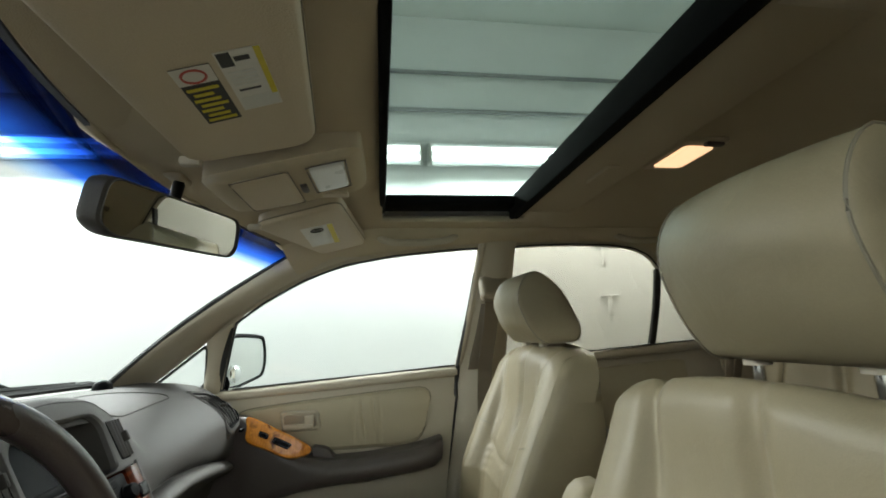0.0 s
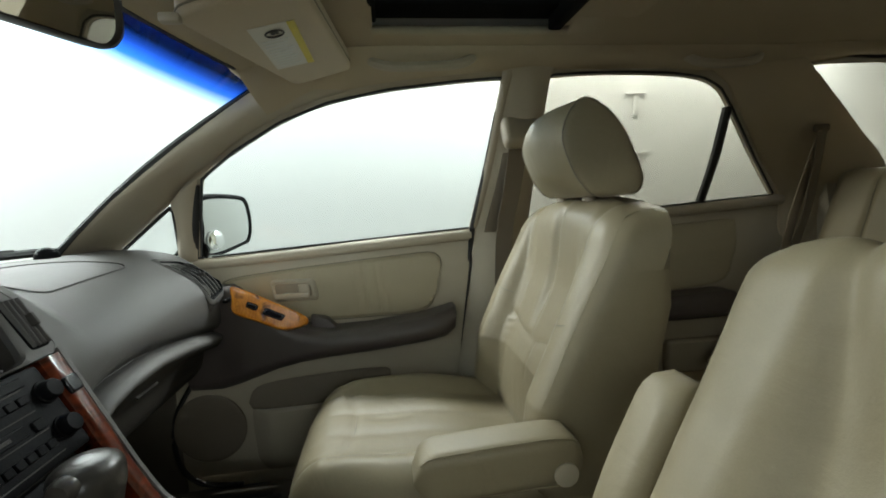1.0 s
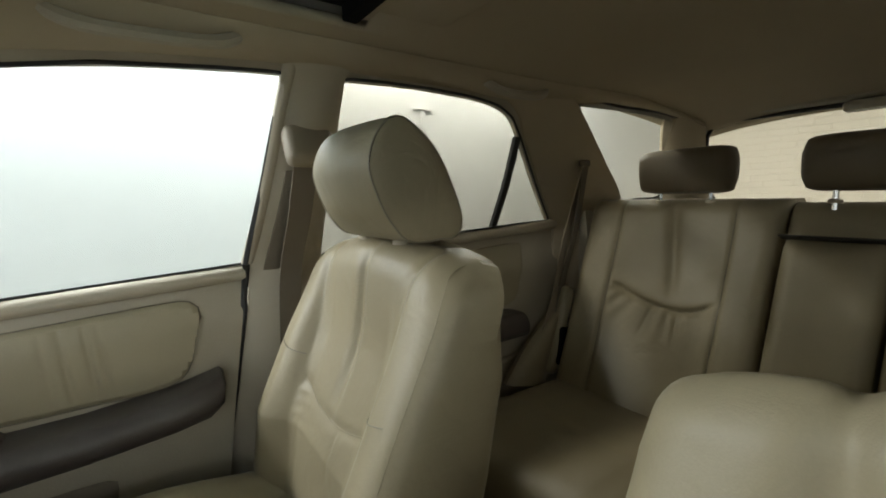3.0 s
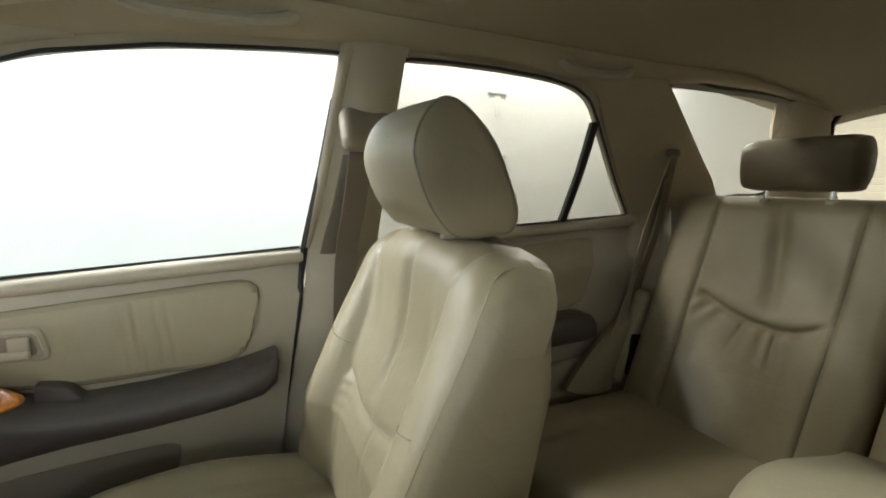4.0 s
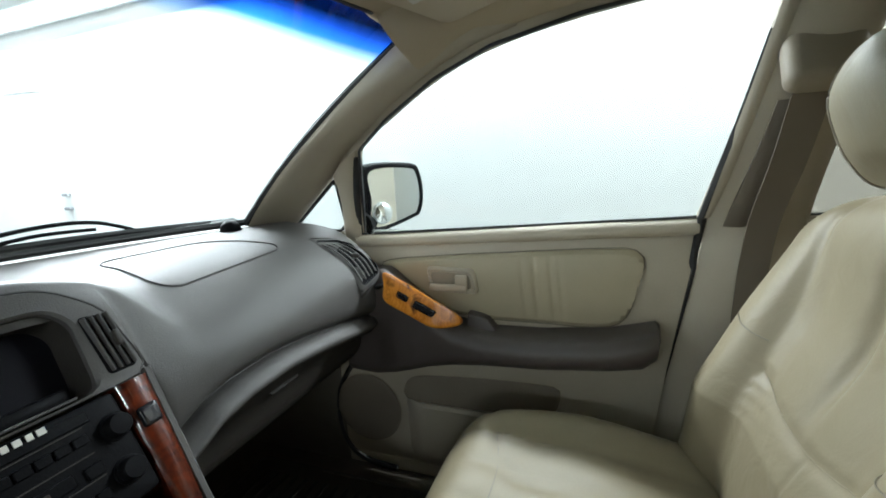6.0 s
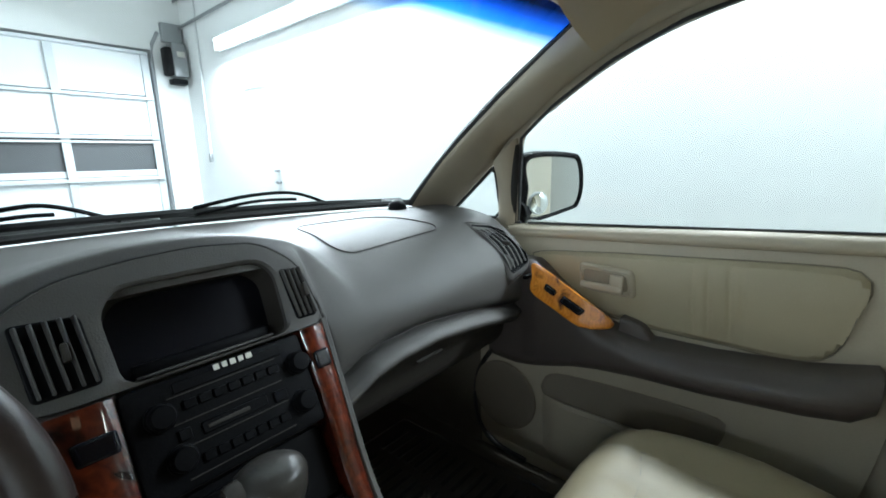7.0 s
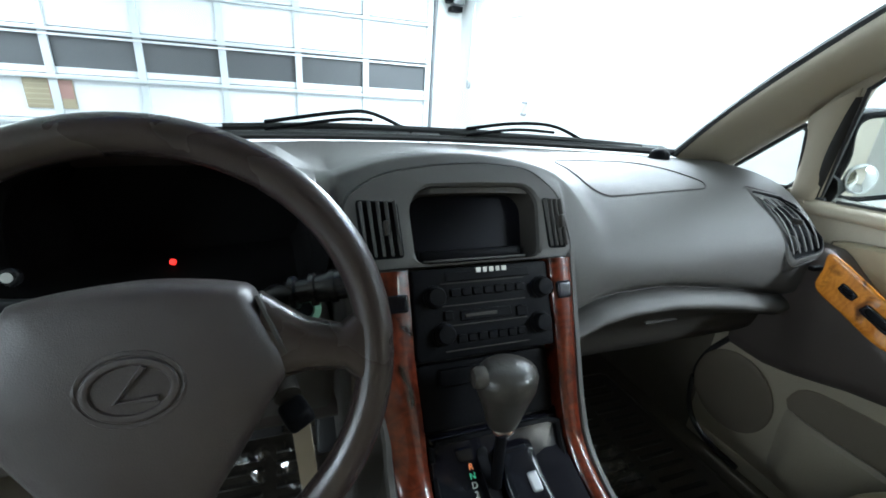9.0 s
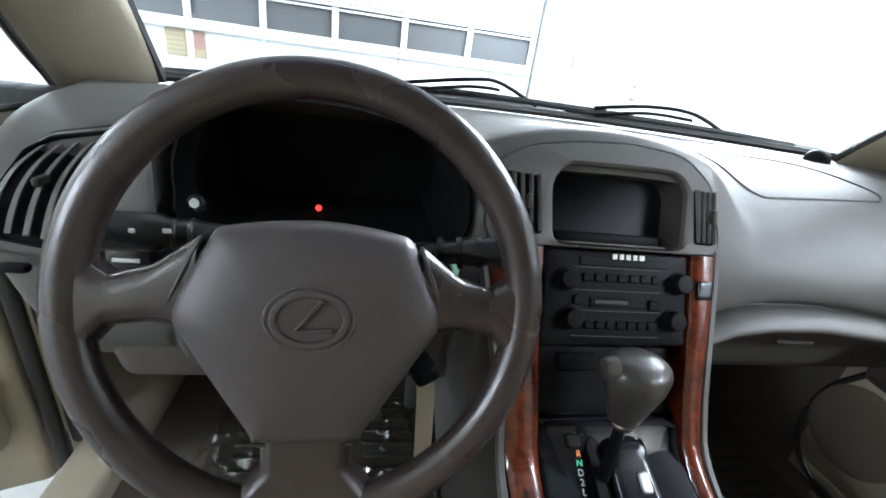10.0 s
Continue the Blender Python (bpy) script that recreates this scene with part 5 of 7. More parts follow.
    for q, yc, hw in ((1, 0.335, 0.125), (0, -0.055, 0.128), (-1, -0.335, 0.10)):
        if q == -1:
            continue
        rings = []
        sec = [(p.x, p.y) for p in smooth_pts([(x, z, 0) for x, z in ((-0.045, 0.05), (0.0, 0.064), (0.045, 0.05), (0.05, 0.0), (0.03, -0.055), (0.0, -0.060), (-0.035, -0.05), (-0.052, 0.0))], 32, True)]
        for u in range(25):
            g = -1 + 2 * u / 24
            k = (1 - abs(g) ** 7) ** 0.5 if abs(g) < 1 else 0.05
            k = max(k, 0.06)
            rings.append([Vector((1.075 + x * (0.35 + 0.65 * k), yc + hw * g, 1.293 + z * (0.72 + 0.28 * k) if abs(g) < 0.999 else 1.293 + z * 0.55)) for x, z in sec])
        h = part("headrest", loft(rings), TAN_SHADED, rs, "slim tan leather headrest, shade put into its colour")
        for e in (-0.068, 0.068):
            part("post", tube([(1.075, yc + e, 1.19), (1.075, yc + e, 1.25)], 0.006, 8), CHROME, rs, "steel headrest post")
            part("post_guide", lathe(((0.013, 0), (0.013, 0.007), (0.008, 0.01)), 14, Matrix.Translation((1.075, yc + e, 1.205))), TRIM, rs)
    return rs


rear_bench()


# ---- seat belts ----
def strap(pts, wdir, half=0.023, th=0.0012, n=30):
    P = smooth_pts(pts, n)
    rings = []
    for i, p in enumerate(P):
        d = (P[min(i + 1, n - 1)] - P[max(i - 1, 0)]).normalized()
        wv = Vector(wdir)
        wv = (wv - d * wv.dot(d)).normalized()
        nn = d.cross(wv)
        rings.append([p - wv * half - nn * th, p + wv * half - nn * th, p + wv * half + nn * th, p - wv * half + nn * th])
    return loft(rings)


WEB = node_mat("brown_seat_belt_webbing", (0.150, 0.122, 0.086), 0.7, 0, 0.08, 20, 0.6, 900)
# cover darker than TRIM, putting the weaker light on it into the colour
BELTCOVER = node_mat("tan_moulded_cover", (0.25, 0.21, 0.15), 0.6, 0, 0.06, 8, 0.2, 500)
WEBT = node_mat("tan_seat_belt_webbing", (0.27, 0.22, 0.155), 0.7, 0, 0.08, 20, 0.6, 900)
for s in (1, -1):
    b = thing("front_seat_belt", (0.09, s * 0.7, 0.5), "brown seat belt hanging on the middle pillar", "seat belt", group="front belts")
    part("guide_cover", rbox((0.104, s * 0.592, 1.345), (0.098, 0.045, 0.085), 0.018, 3, pose(0, 0, 0, s * -28, 0, 0)), BELTCOVER, b, "tan shoulder guide cover")
    part("webbing", strap([(0.095, s * 0.585, 1.32), (0.092, s * 0.64, 1.21), (0.085, s * 0.715, 1.07), (0.075, s * 0.722, 0.85), (0.06, s * 0.722, 0.55)], (1, 0, 0), 0.024), WEB, b)
    part("pillar_slot", band([side(0.068, 1.30, 0.030, s), side(0.056, 1.20, 0.030, s), side(0.036, 1.085, 0.030, s)], [side(0.118, 1.30, 0.030, s), side(0.112, 1.20, 0.030, s), side(0.095, 1.085, 0.030, s)], Vector((0, -s, 0)), 0.010, 0.012, 14, 5), WEB, b, "brown height adjuster cover")
    part("anchor", rbox((0.03, s * 0.635, 0.585), (0.045, 0.02, 0.06), 0.008, 2), TRIM, b)
rb = thing("rear_seat_belt", (1.0, 0.6, 0.7), "tan rear seat belt hanging from the rear pillar", "seat belt")
part("webbing", strap([(0.965, 0.585, 1.325), (0.962, 0.625, 1.20), (0.955, 0.66, 1.06), (0.93, 0.672, 0.90), (0.86, 0.665, 0.77), (0.80, 0.665, 0.69)], (0.9, 0.1, 0.3), 0.018), WEBT, rb)
part("webbing", strap([(0.965, 0.585, 1.325), (0.985, 0.635, 1.12), (0.965, 0.668, 0.95), (0.93, 0.662, 0.80)], (0.9, 0.1, 0.3), 0.018), WEB, rb)
part("buckle", rbox((0.925, 0.640, 0.74), (0.05, 0.03, 0.13), 0.012, 3, pose(0, 0, 0, 0, 14, 0)), BLACK, rb, "black plastic buckle")
part("guide", rbox((0.966, 0.590, 1.332), (0.046, 0.016, 0.022), 0.007, 3), WEB, rb, "brown belt guide")

# ---- dashboard ----
ZL = [(0.10, 0.866), (0.144, 0.880), (0.180, 0.894), (0.215, 0.909), (0.27, 0.918), (0.36, 0.920), (0.42, 0.914), (0.465, 0.909), (0.54, 0.898), (0.62, 0.884), (0.70, 0.868)]


def dash_profile(y):
    wb = WBOT(max(-0.655, min(0.655, y))).x + 0.015
    zl = lerp_tab(ZL, abs(y))
    zn = max(1.015, zl + 0.060)
    pas = [(wb, 1.098), (-0.98, 1.100), (-0.90, 1.098), (-0.85, 1.091), (-0.80, 1.077), (-0.757, 1.049), (-0.718, zn), (-0.695, max(zl + 0.042, 0.977)), (-0.697, zl + 0.026), (-0.724, zl + 0.002), (-0.704, zl + 0.002), (-0.687, zl - 0.003), (-0.677, zl - 0.016), (-0.694, zl - 0.034), (-0.744, 0.83), (-0.765, 0.77), (-0.83, 0.72), (-0.93, 0.70)]
    cen = [(wb, 1.100), (-0.98, 1.107), (-0.90, 1.120), (-0.85, 1.130), (-0.80, 1.139), (-0.766, 1.140), (-0.756, 1.132), (-0.738, 1.10), (-0.718, 1.06), (-0.698, 1.02), (-0.678, 0.98), (-0.658, 0.94), (-0.645, 0.91), (-0.634, 0.87), (-0.625, 0.83), (-0.62, 0.78), (-0.64, 0.70), (-0.70, 0.60)]
    arch = 0.030 * min(1, abs(y + 0.022) / 0.165) ** 2.2
    cen = [(x, z - arch * (0, 0.4, 0.8, 1, 1, 1, 1, 0.4)[i] if i < 8 else z) for i, (x, z) in enumerate(cen)]
    hz = 1.152 - 0.024 * min(1, abs(y + 0.375) / 0.175) ** 2.2
    dri = [(wb, 1.098), (-0.98, 1.104), (-0.90, 1.108 + (hz - 1.108) * 0.30), (-0.85, 1.108 + (hz - 1.108) * 0.75), (-0.80, hz - 0.003), (-0.742, hz), (-0.722, hz - 0.010), (-0.78, hz - 0.02), (-0.90, 1.08), (-0.90, 1.02), (-0.90, 0.97), (-0.80, 0.966), (-0.722, 0.972), (-0.705, 0.955), (-0.69, 0.89), (-0.70, 0.82), (-0.75, 0.765), (-0.86, 0.74)]
    col = [(wb, 1.098), (-0.98, 1.100), (-0.90, 1.098), (-0.85, 1.091), (-0.80, 1.077), (-0.757, 1.049), (-0.718, 1.012), (-0.700, 0.980), (-0.698, 0.968), (-0.698, 0.955), (-0.695, 0.945), (-0.692, 0.93), (-0.69, 0.91), (-0.69, 0.88), (-0.695, 0.845), (-0.73, 0.80), (-0.79, 0.775), (-0.88, 0.77)]
    e = 1 - math.sqrt(max(0, 1 - min(1, max(0, (abs(y) - 0.712) / 0.030)) ** 2))
    left_up, left_low = sstep(-0.250, -0.188, y), sstep(-0.200, -0.186, y)
    wc_up, wc_low = left_up * sstep(0.225, 0.132, y), left_low * sstep(0.152, 0.132, y)
    wd_up, wd_low = sstep(-0.600, -0.540, y) * sstep(-0.188, -0.260, y), sstep(-0.546, -0.531, y) * sstep(-0.198, -0.210, y)
    base = pas if y > 0 else col
    out = []
    for i, (b, c, d) in enumerate(zip(base, cen, dri)):
        wc, wd = (wc_up, wd_up) if i <= 6 else (wc_low, wd_low)
        x, z = b
        x, z = x + (c[0] - x) * wc, z + (c[1] - z) * wc
        x, z = x + (d[0] - x) * wd, z + (d[1] - z) * wd
        if 9 < i < 14:
            x -= 0.020 * sstep(0.63, 0.70, y)
        if i > 1:
            x -= 0.045 * e * min(1, i / 6)
            z -= 0.020 * e * (1 if i < 8 else 0.3)
        out.append((x, z))
    return out


def even(pts, per=5):
    """A smooth curve with the same count of points between each two of pts."""
    P = [Vector(p) for p in pts]
    m, out = len(P), []
    for i in range(m - 1):
        a, b, c, d = P[max(i - 1, 0)], P[i], P[i + 1], P[min(i + 2, m - 1)]
        L = (c - b).length
        t1, t2 = (c - a) * 0.5, (d - b) * 0.5
        t1 = t1 * min(1, 1.3 * L / max(1e-6, t1.length))
        t2 = t2 * min(1, 1.3 * L / max(1e-6, t2.length))
        for k in range(per):
            u = k / per
            out.append((2 * u ** 3 - 3 * u * u + 1) * b + (u ** 3 - 2 * u * u + u) * t1 + (3 * u * u - 2 * u ** 3) * c + (u ** 3 - u * u) * t2)
    out.append(P[-1].copy())
    return out


db = thing("dashboard", (-0.9, 0, 0.66), "grey-brown moulded dashboard with wood veneer centre stack", "dashboard")
yv = sorted(set([round(-0.74 + 1.48 * k / 110, 4) for k in range(111)] + [-0.549, -0.544, -0.540, -0.536, -0.531, -0.527, -0.212, -0.207, -0.202, -0.197, -0.195, -0.191, -0.187, -0.183, 0.131, 0.134, 0.137, 0.141, 0.145, 0.149, 0.153, 0.71, 0.72, 0.73, 0.735, 0.738, -0.71, -0.72, -0.73, -0.735, -0.738]))
rings = [even([(x, y, z) for x, z in dash_profile(y)]) for y in yv]
for r in rings:
    for p in r:
        if p.y < -0.55:
            p.y += 0.42 * max(0, 1.0 - p.z) * sstep(-0.55, -0.74, p.y)
nn = len(rings[0])
DF = []
for i in range(len(rings) - 1):
    ym = (yv[i] + yv[i + 1]) / 2
    for j in range(nn - 1):
        if -0.108 < ym < 0.088 and 36 <= j < 74:
            continue
        DF.append((i * nn + j, i * nn + j + 1, (i + 1) * nn + j + 1, (i + 1) * nn + j))
# below the lip the dash turns darker, painting the shade there
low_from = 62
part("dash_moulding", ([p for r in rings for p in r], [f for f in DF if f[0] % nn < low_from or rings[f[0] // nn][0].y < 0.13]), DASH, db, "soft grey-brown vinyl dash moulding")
part("glove_box", ([p for r in rings for p in r], [f for f in DF if f[0] % nn >= low_from and rings[f[0] // nn][0].y >= 0.13]), DASH_LOW, db, "glove box under the padded lip, its shade put into a darker colour")

# passenger airbag outline, scribed into the top
def dash_at(y, x):
    pr = even([(a, y, b) for a, b in dash_profile(y)])
    for p, q in zip(pr, pr[1:]):
        if p.x <= x <= q.x:
            return p.lerp(q, (x - p.x) / max(1e-6, q.x - p.x))
    return pr[30]


bag = [Vector((u, v, 0)) for u, v in rounded([(-0.960, 0.250), (-0.945, 0.44), (-0.80, 0.525), (-0.783, 0.235)], 0.045, 8)]
bag = smooth_pts(bag, 90, True)
part("airbag_seam", tube([dash_at(p.y, p.x) + Vector((0, 0, 0.0004)) for p in bag] + [dash_at(bag[0].y, bag[0].x)], 0.0016, 4), DKSEAM, db, "dark scribed airbag seam")
lat = part("glove_latch", rbox((-0.731, 0.392, 0.845), (0.010, 0.075, 0.005), 0.002, 2, pose(0, 0, 0, 0, 30, 0)), DASH_LOW, db)
# path down the centre stack, and a frame that rides on it
CP = smooth_pts([(-0.748, 0, 1.141), (-0.685, 0, 1.015), (-0.640, 0, 0.925), (-0.593, 0, 0.832), (-0.562, 0, 0.785), (-0.50, 0, 0.752), (-0.40, 0, 0.735), (-0.22, 0, 0.720)], 400)
CL = [0.0]
for a, b in zip(CP, CP[1:]):
    CL.append(CL[-1] + (b - a).length)
S0 = min(range(400), key=lambda k: abs(CP[k].z - 1.015))


def stk(y, sdown, w=0.0):
    """A place on the stack: across, distance down from the screen's lower edge, and how far proud."""
    t = CL[S0] + sdown
    k = 0
    lo, hi = 0, 398
    while lo < hi:
        mid = (lo + hi) // 2
        if CL[mid + 1] < t:
            lo = mid + 1
        else:
            hi = mid
    k = lo
    f = (t - CL[k]) / (CL[k + 1] - CL[k])
    p = CP[k].lerp(CP[k + 1], f)
    d = (CP[min(k + 4, 399)] - CP[max(k - 4, 0)]).normalized()
    n = Vector((-d.z, 0, d.x))
    return Vector((p.x, y, p.z)) + n * w


def resample(o, n):
    return [(p.x, p.y) for p in smooth_pts([(a, b, 0) for a, b in o], n, True)]


def by_angle(o, c, n=72):
    """Points of a convex outline seen from c at even angles."""
    out = []
    for k in range(n):
        a = 2 * math.pi * k / n
        d = Vector((math.cos(a), math.sin(a)))
        best = None
        for i in range(len(o)):
            p, q = Vector(o[i]) - Vector(c), Vector(o[(i + 1) % len(o)]) - Vector(c)
            den = d.x * (q.y - p.y) - d.y * (q.x - p.x)
            if abs(den) < 1e-12:
                continue
            t = (p.x * (q.y - p.y) - p.y * (q.x - p.x)) / den
            u = (p.x * d.y - p.y * d.x) / den
            if t > 0 and -1e-6 <= u <= 1 + 1e-6 and (best is None or t > best):
                best = t
        best = best or 0.01
        out.append((c[0] + d.x * best, c[1] + d.y * best))
    return out


pod = rounded([(-0.187, 0.004), (-0.187, -0.086), (-0.135, -0.116), (-0.07, -0.126), (0.0, -0.130), (0.075, -0.122), (0.118, -0.085), (0.132, 0.004)], 0.020, 5)
hole = rounded([(-0.100, 0.002), (-0.104, -0.075), (-0.085, -0.098), (0.066, -0.098), (0.083, -0.078), (0.078, 0.002)], 0.016, 5)
cpt = (-0.012, -0.045)
A, B = by_angle(pod, cpt), by_angle(hole, cpt)
rings = [[stk(y, q, -0.05) for y, q in A], [stk(y, q, -0.004) for y, q in A], [stk(y * 0.985, q * 0.985, 0.001) for y, q in A], [stk(y, q, 0.002) for y, q in [(b[0] + (a[0] - b[0]) * 0.12, b[1] + (a[1] - b[1]) * 0.12) for a, b in zip(A, B)]], [stk(y, q, -0.001) for y, q in B], [stk(y, q, -0.010) for y, q in B]]
part("pod_seam", tube([stk(y, q, -0.0005) for y, q in A + A[:1]], 0.0012, 4), DKSEAM, db)
pdp = part("centre_panel", loft(rings, caps=False), DASH, db, "grey moulded centre panel with screen and air vents")
rings = [[stk(y, q, -0.009) for y, q in B], [stk(cpt[0] + (y - cpt[0]) * 0.97, cpt[1] + (q - cpt[1]) * 0.97, -0.028) for y, q in B], [stk(cpt[0] + (y - cpt[0]) * 0.94, cpt[1] + (q - cpt[1]) * 0.92, -0.045) for y, q in B]]
part("screen_hood", loft(rings, caps=False), DASH_LOW, db, "dark brown recessed screen hood")
sc = part("display", loft([[stk(y, q, -0.044) for y, q in B], [stk(y, q, -0.05) for y, q in B]]), node_mat("unlit_display_glass", (0.009, 0.009, 0.012), 0.35, 0, 0.1, 6, spec=0.06), db, "unlit dark display screen")
part("button_bar", rbox(stk(-0.012, -0.010, -0.030), (0.012, 0.150, 0.014), 0.003, 2, pose(0, 0, 0, 0, -26, 0)), BLACK, sc, "row of black screen buttons")
part("bar_edge", rbox(stk(-0.012, -0.002, -0.016), (0.006, 0.15, 0.003), 0.001, 1, pose(0, 0, 0, 0, -26, 0)), DASH, sc)


def stack_vent(y0, y1, q0, q1, n, lean):
    f = part("air_vent", pad(rounded([(y0, q0), (y1 - lean, q0 + 0.004), (y1, q1), (y0 + lean, q1)], 0.006, 4), lambda u, v, w: stk(u, v, w + 0.001), 0.002, 0.004, 0.004), BLACK, db, "black slatted air vent")
    for k in range(n):
        y = y0 + (y1 - y0) * (k + 0.7) / (n + 0.4)
        part("slat", rbox(stk(y, (q0 + q1) / 2, 0.004), (0.008, 0.0022, abs(q1 - q0) * 0.92), 0.001, 1, pose(0, 0, 0, 0, -26, 0) @ pose(0, 0, 0, 4, 0, 18)), DASH, f)
    part("tab", rbox(stk((y0 + y1) / 2 + 0.006, (q0 + q1) / 2, 0.010), (0.010, 0.006, 0.018), 0.002, 2, pose(0, 0, 0, 0, -26, 0)), DASH_LOW, f)


stack_vent(-0.170, -0.114, -0.082, -0.008, 5, 0.004)
stack_vent(0.088, 0.122, -0.080, -0.008, 4, 0.003)

# black radio face
rad = part("radio_face", pad(rounded([(-0.109, 0.008), (0.086, 0.008), (0.086, 0.122), (-0.109, 0.122)], 0.006, 3), lambda u, v, w: stk(u, v, w - 0.004), 0.004, 0.004, 0.03), BLACK, db, "black radio with four knobs")
for y, q in ((-0.080, 0.043), (0.073, 0.043), (-0.072, 0.090), (0.066, 0.090)):
    m = Matrix.Translation(stk(y, q, 0.0)) @ Vector((0.894, 0, 0.447)).to_track_quat("Z", "Y").to_matrix().to_4x4()
    k = part("knob", lathe(((0.0150, 0), (0.0150, 0.002), (0.0128, 0.003), (0.0118, 0.012), (0.0105, 0.0138), (0.001, 0.0142)), 24, m), BLACK, rad)
for k in range(7):
    part("button", rbox(stk(-0.052 + 0.0155 * k, 0.040, 0.001), (0.004, 0.0135, 0.010), 0.001, 1, pose(0, 0, 0, 0, -26, 0)), BLACK, rad)
    part("button", rbox(stk(-0.048 + 0.0142 * k, 0.098, 0.001), (0.004, 0.0125, 0.010), 0.001, 1, pose(0, 0, 0, 0, -26, 0)), BLACK, rad)
part("display_window", rbox(stk(-0.004, 0.020, 0.0005), (0.003, 0.12, 0.012), 0.001, 1, pose(0, 0, 0, 0, -26, 0)), BLACK, rad)
part("tape_slot", rbox(stk(-0.012, 0.070, 0.0005), (0.003, 0.072, 0.013), 0.001, 1, pose(0, 0, 0, 0, -26, 0)), BLACK, rad)
part("slot_bar", rbox(stk(-0.020, 0.070, 0.002), (0.002, 0.045, 0.004), 0.0005, 1, pose(0, 0, 0, 0, -26, 0)), DASH_LOW, rad)
part("eject_key", rbox(stk(0.040, 0.072, 0.001), (0.004, 0.016, 0.013), 0.001, 1, pose(0, 0, 0, 0, -26, 0)), BLACK, rad)
part("eject_key", rbox(stk(-0.064, 0.068, 0.001), (0.004, 0.012, 0.012), 0.001, 1, pose(0, 0, 0, 0, -26, 0)), BLACK, rad)
for k, wd in enumerate((0.008, 0.007, 0.008, 0.007, 0.009)):
    part("badge_bar", rbox(stk(-0.018 + k * 0.0092, 0.0135, 0.002), (0.0012, wd * 0.8, 0.0065), 0.0003, 1, pose(0, 0, 0, 0, -26, 0)), PAPER, rad, "pale maker's badge")
for q in (0.028, 0.056, 0.081, 0.112):
    part("rule_line", rbox(stk(-0.012, q, 0.0008), (0.001, 0.118, 0.0012), 0.0, 1, pose(0, 0, 0, 0, -26, 0)), DASH_LOW, rad)

# veneer strips down both sides of the stack
def strip(name, inner, outer, mat):
    n = len(inner)
    I = smooth_pts([(y, q, 0) for y, q in inner], 40)
    O = smooth_pts([(y, q, 0) for y, q in outer], 40)
    rings = []
    for a, b in zip(I, O):
        ring = [stk(a.x + (b.x - a.x) * k / 8, a.y + (b.y - a.y) * k / 8, 0.001 + 0.006 * math.sin(math.pi * k / 8) ** 0.5) for k in range(9)]
        ring += [stk(b.x, b.y, -0.03), stk(a.x, a.y, -0.03)]
        rings.append(ring)
    return part(name, loft(rings), mat, db, "glossy red burl veneer strip")


v1 = strip("veneer_strip", [(0.090, 0.006), (0.089, 0.10), (0.086, 0.20), (0.088, 0.30), (0.090, 0.45), (0.09, 0.58)], [(0.124, 0.006), (0.119, 0.10), (0.112, 0.20), (0.112, 0.30), (0.118, 0.45), (0.12, 0.58)], WOOD_R)
v2 = strip("veneer_strip", [(-0.112, 0.008), (-0.112, 0.06), (-0.112, 0.12), (-0.108, 0.20), (-0.106, 0.30), (-0.10, 0.45), (-0.10, 0.58)], [(-0.184, 0.008), (-0.177, 0.06), (-0.167, 0.12), (-0.153, 0.20), (-0.144, 0.30), (-0.135, 0.45), (-0.135, 0.58)], WOOD_R)
part("hazard_switch", pad(rounded([(0.094, 0.038), (0.117, 0.038), (0.115, 0.062), (0.094, 0.062)], 0.004, 3), lambda u, v, w: stk(u, v, w + 0.006), 0.004, 0.003, 0.004), GLOSSBLACK, v1, "black rocker switch")
part("rocker_switch", pad(rounded([(-0.152, 0.036), (-0.116, 0.036), (-0.116, 0.058), (-0.150, 0.058)], 0.004, 3), lambda u, v, w: stk(u, v, w + 0.006), 0.004, 0.003, 0.004), GLOSSBLACK, v2, "black rocker switch")
for s, y0 in ((1, 0.128), (-1, -0.191)):
    part("stack_edge", tube([stk(y0 - (0.010 * s * min(1, q / 0.2) if s == 1 else -0.038 * min(1, q / 0.2)), q, -0.002) for q in [0.0 + 0.56 * k / 30 for k in range(31)]], 0.006, 6), DASH, db)

# console body under the stack
rings = []
for q in [0.10 + 0.50 * k / 24 for k in range(25)]:
    y1, y0 = lerp_tab([(0.0, 0.128), (0.2, 0.116), (0.6, 0.124)], q), lerp_tab([(0.0, -0.172), (0.2, -0.15), (0.6, -0.139)], q)
    a, b = stk(y0, q, -0.03), stk(y1, q, -0.03)
    rings.append([a, b, Vector((b.x - 0.06 if q < 0.28 else b.x, y1 + 0.004, 0.50)), Vector((a.x - 0.06 if q < 0.28 else a.x, y0 - 0.004, 0.50))])
part("console_body", loft(rings), DASH_LOW, db, "brown console sides")
part("tray", pad(rounded([(-0.106, 0.128), (0.084, 0.128), (0.084, 0.212), (-0.104, 0.212)], 0.008, 4), lambda u, v, w: stk(u, v, w - 0.022), 0.003, 0.006, 0.02), BLACK, db, "black storage tray")
part("tray_lid", pad(rounded([(-0.078, 0.136), (-0.024, 0.136), (-0.024, 0.158), (-0.078, 0.158)], 0.004, 3), lambda u, v, w: stk(u, v, w - 0.019), 0.006, 0.003, 0.0), BLACK, db)
gate = part("shift_gate", pad(resample(rounded([(-0.104, 0.216), (0.084, 0.216), (0.086, 0.52), (-0.100, 0.52)], 0.012, 4), 96), lambda u, v, w: stk(u, v, w - 0.016), 0.006, 0.01, 0.02), GLOSSBLACK, db, "glossy black shift gate")
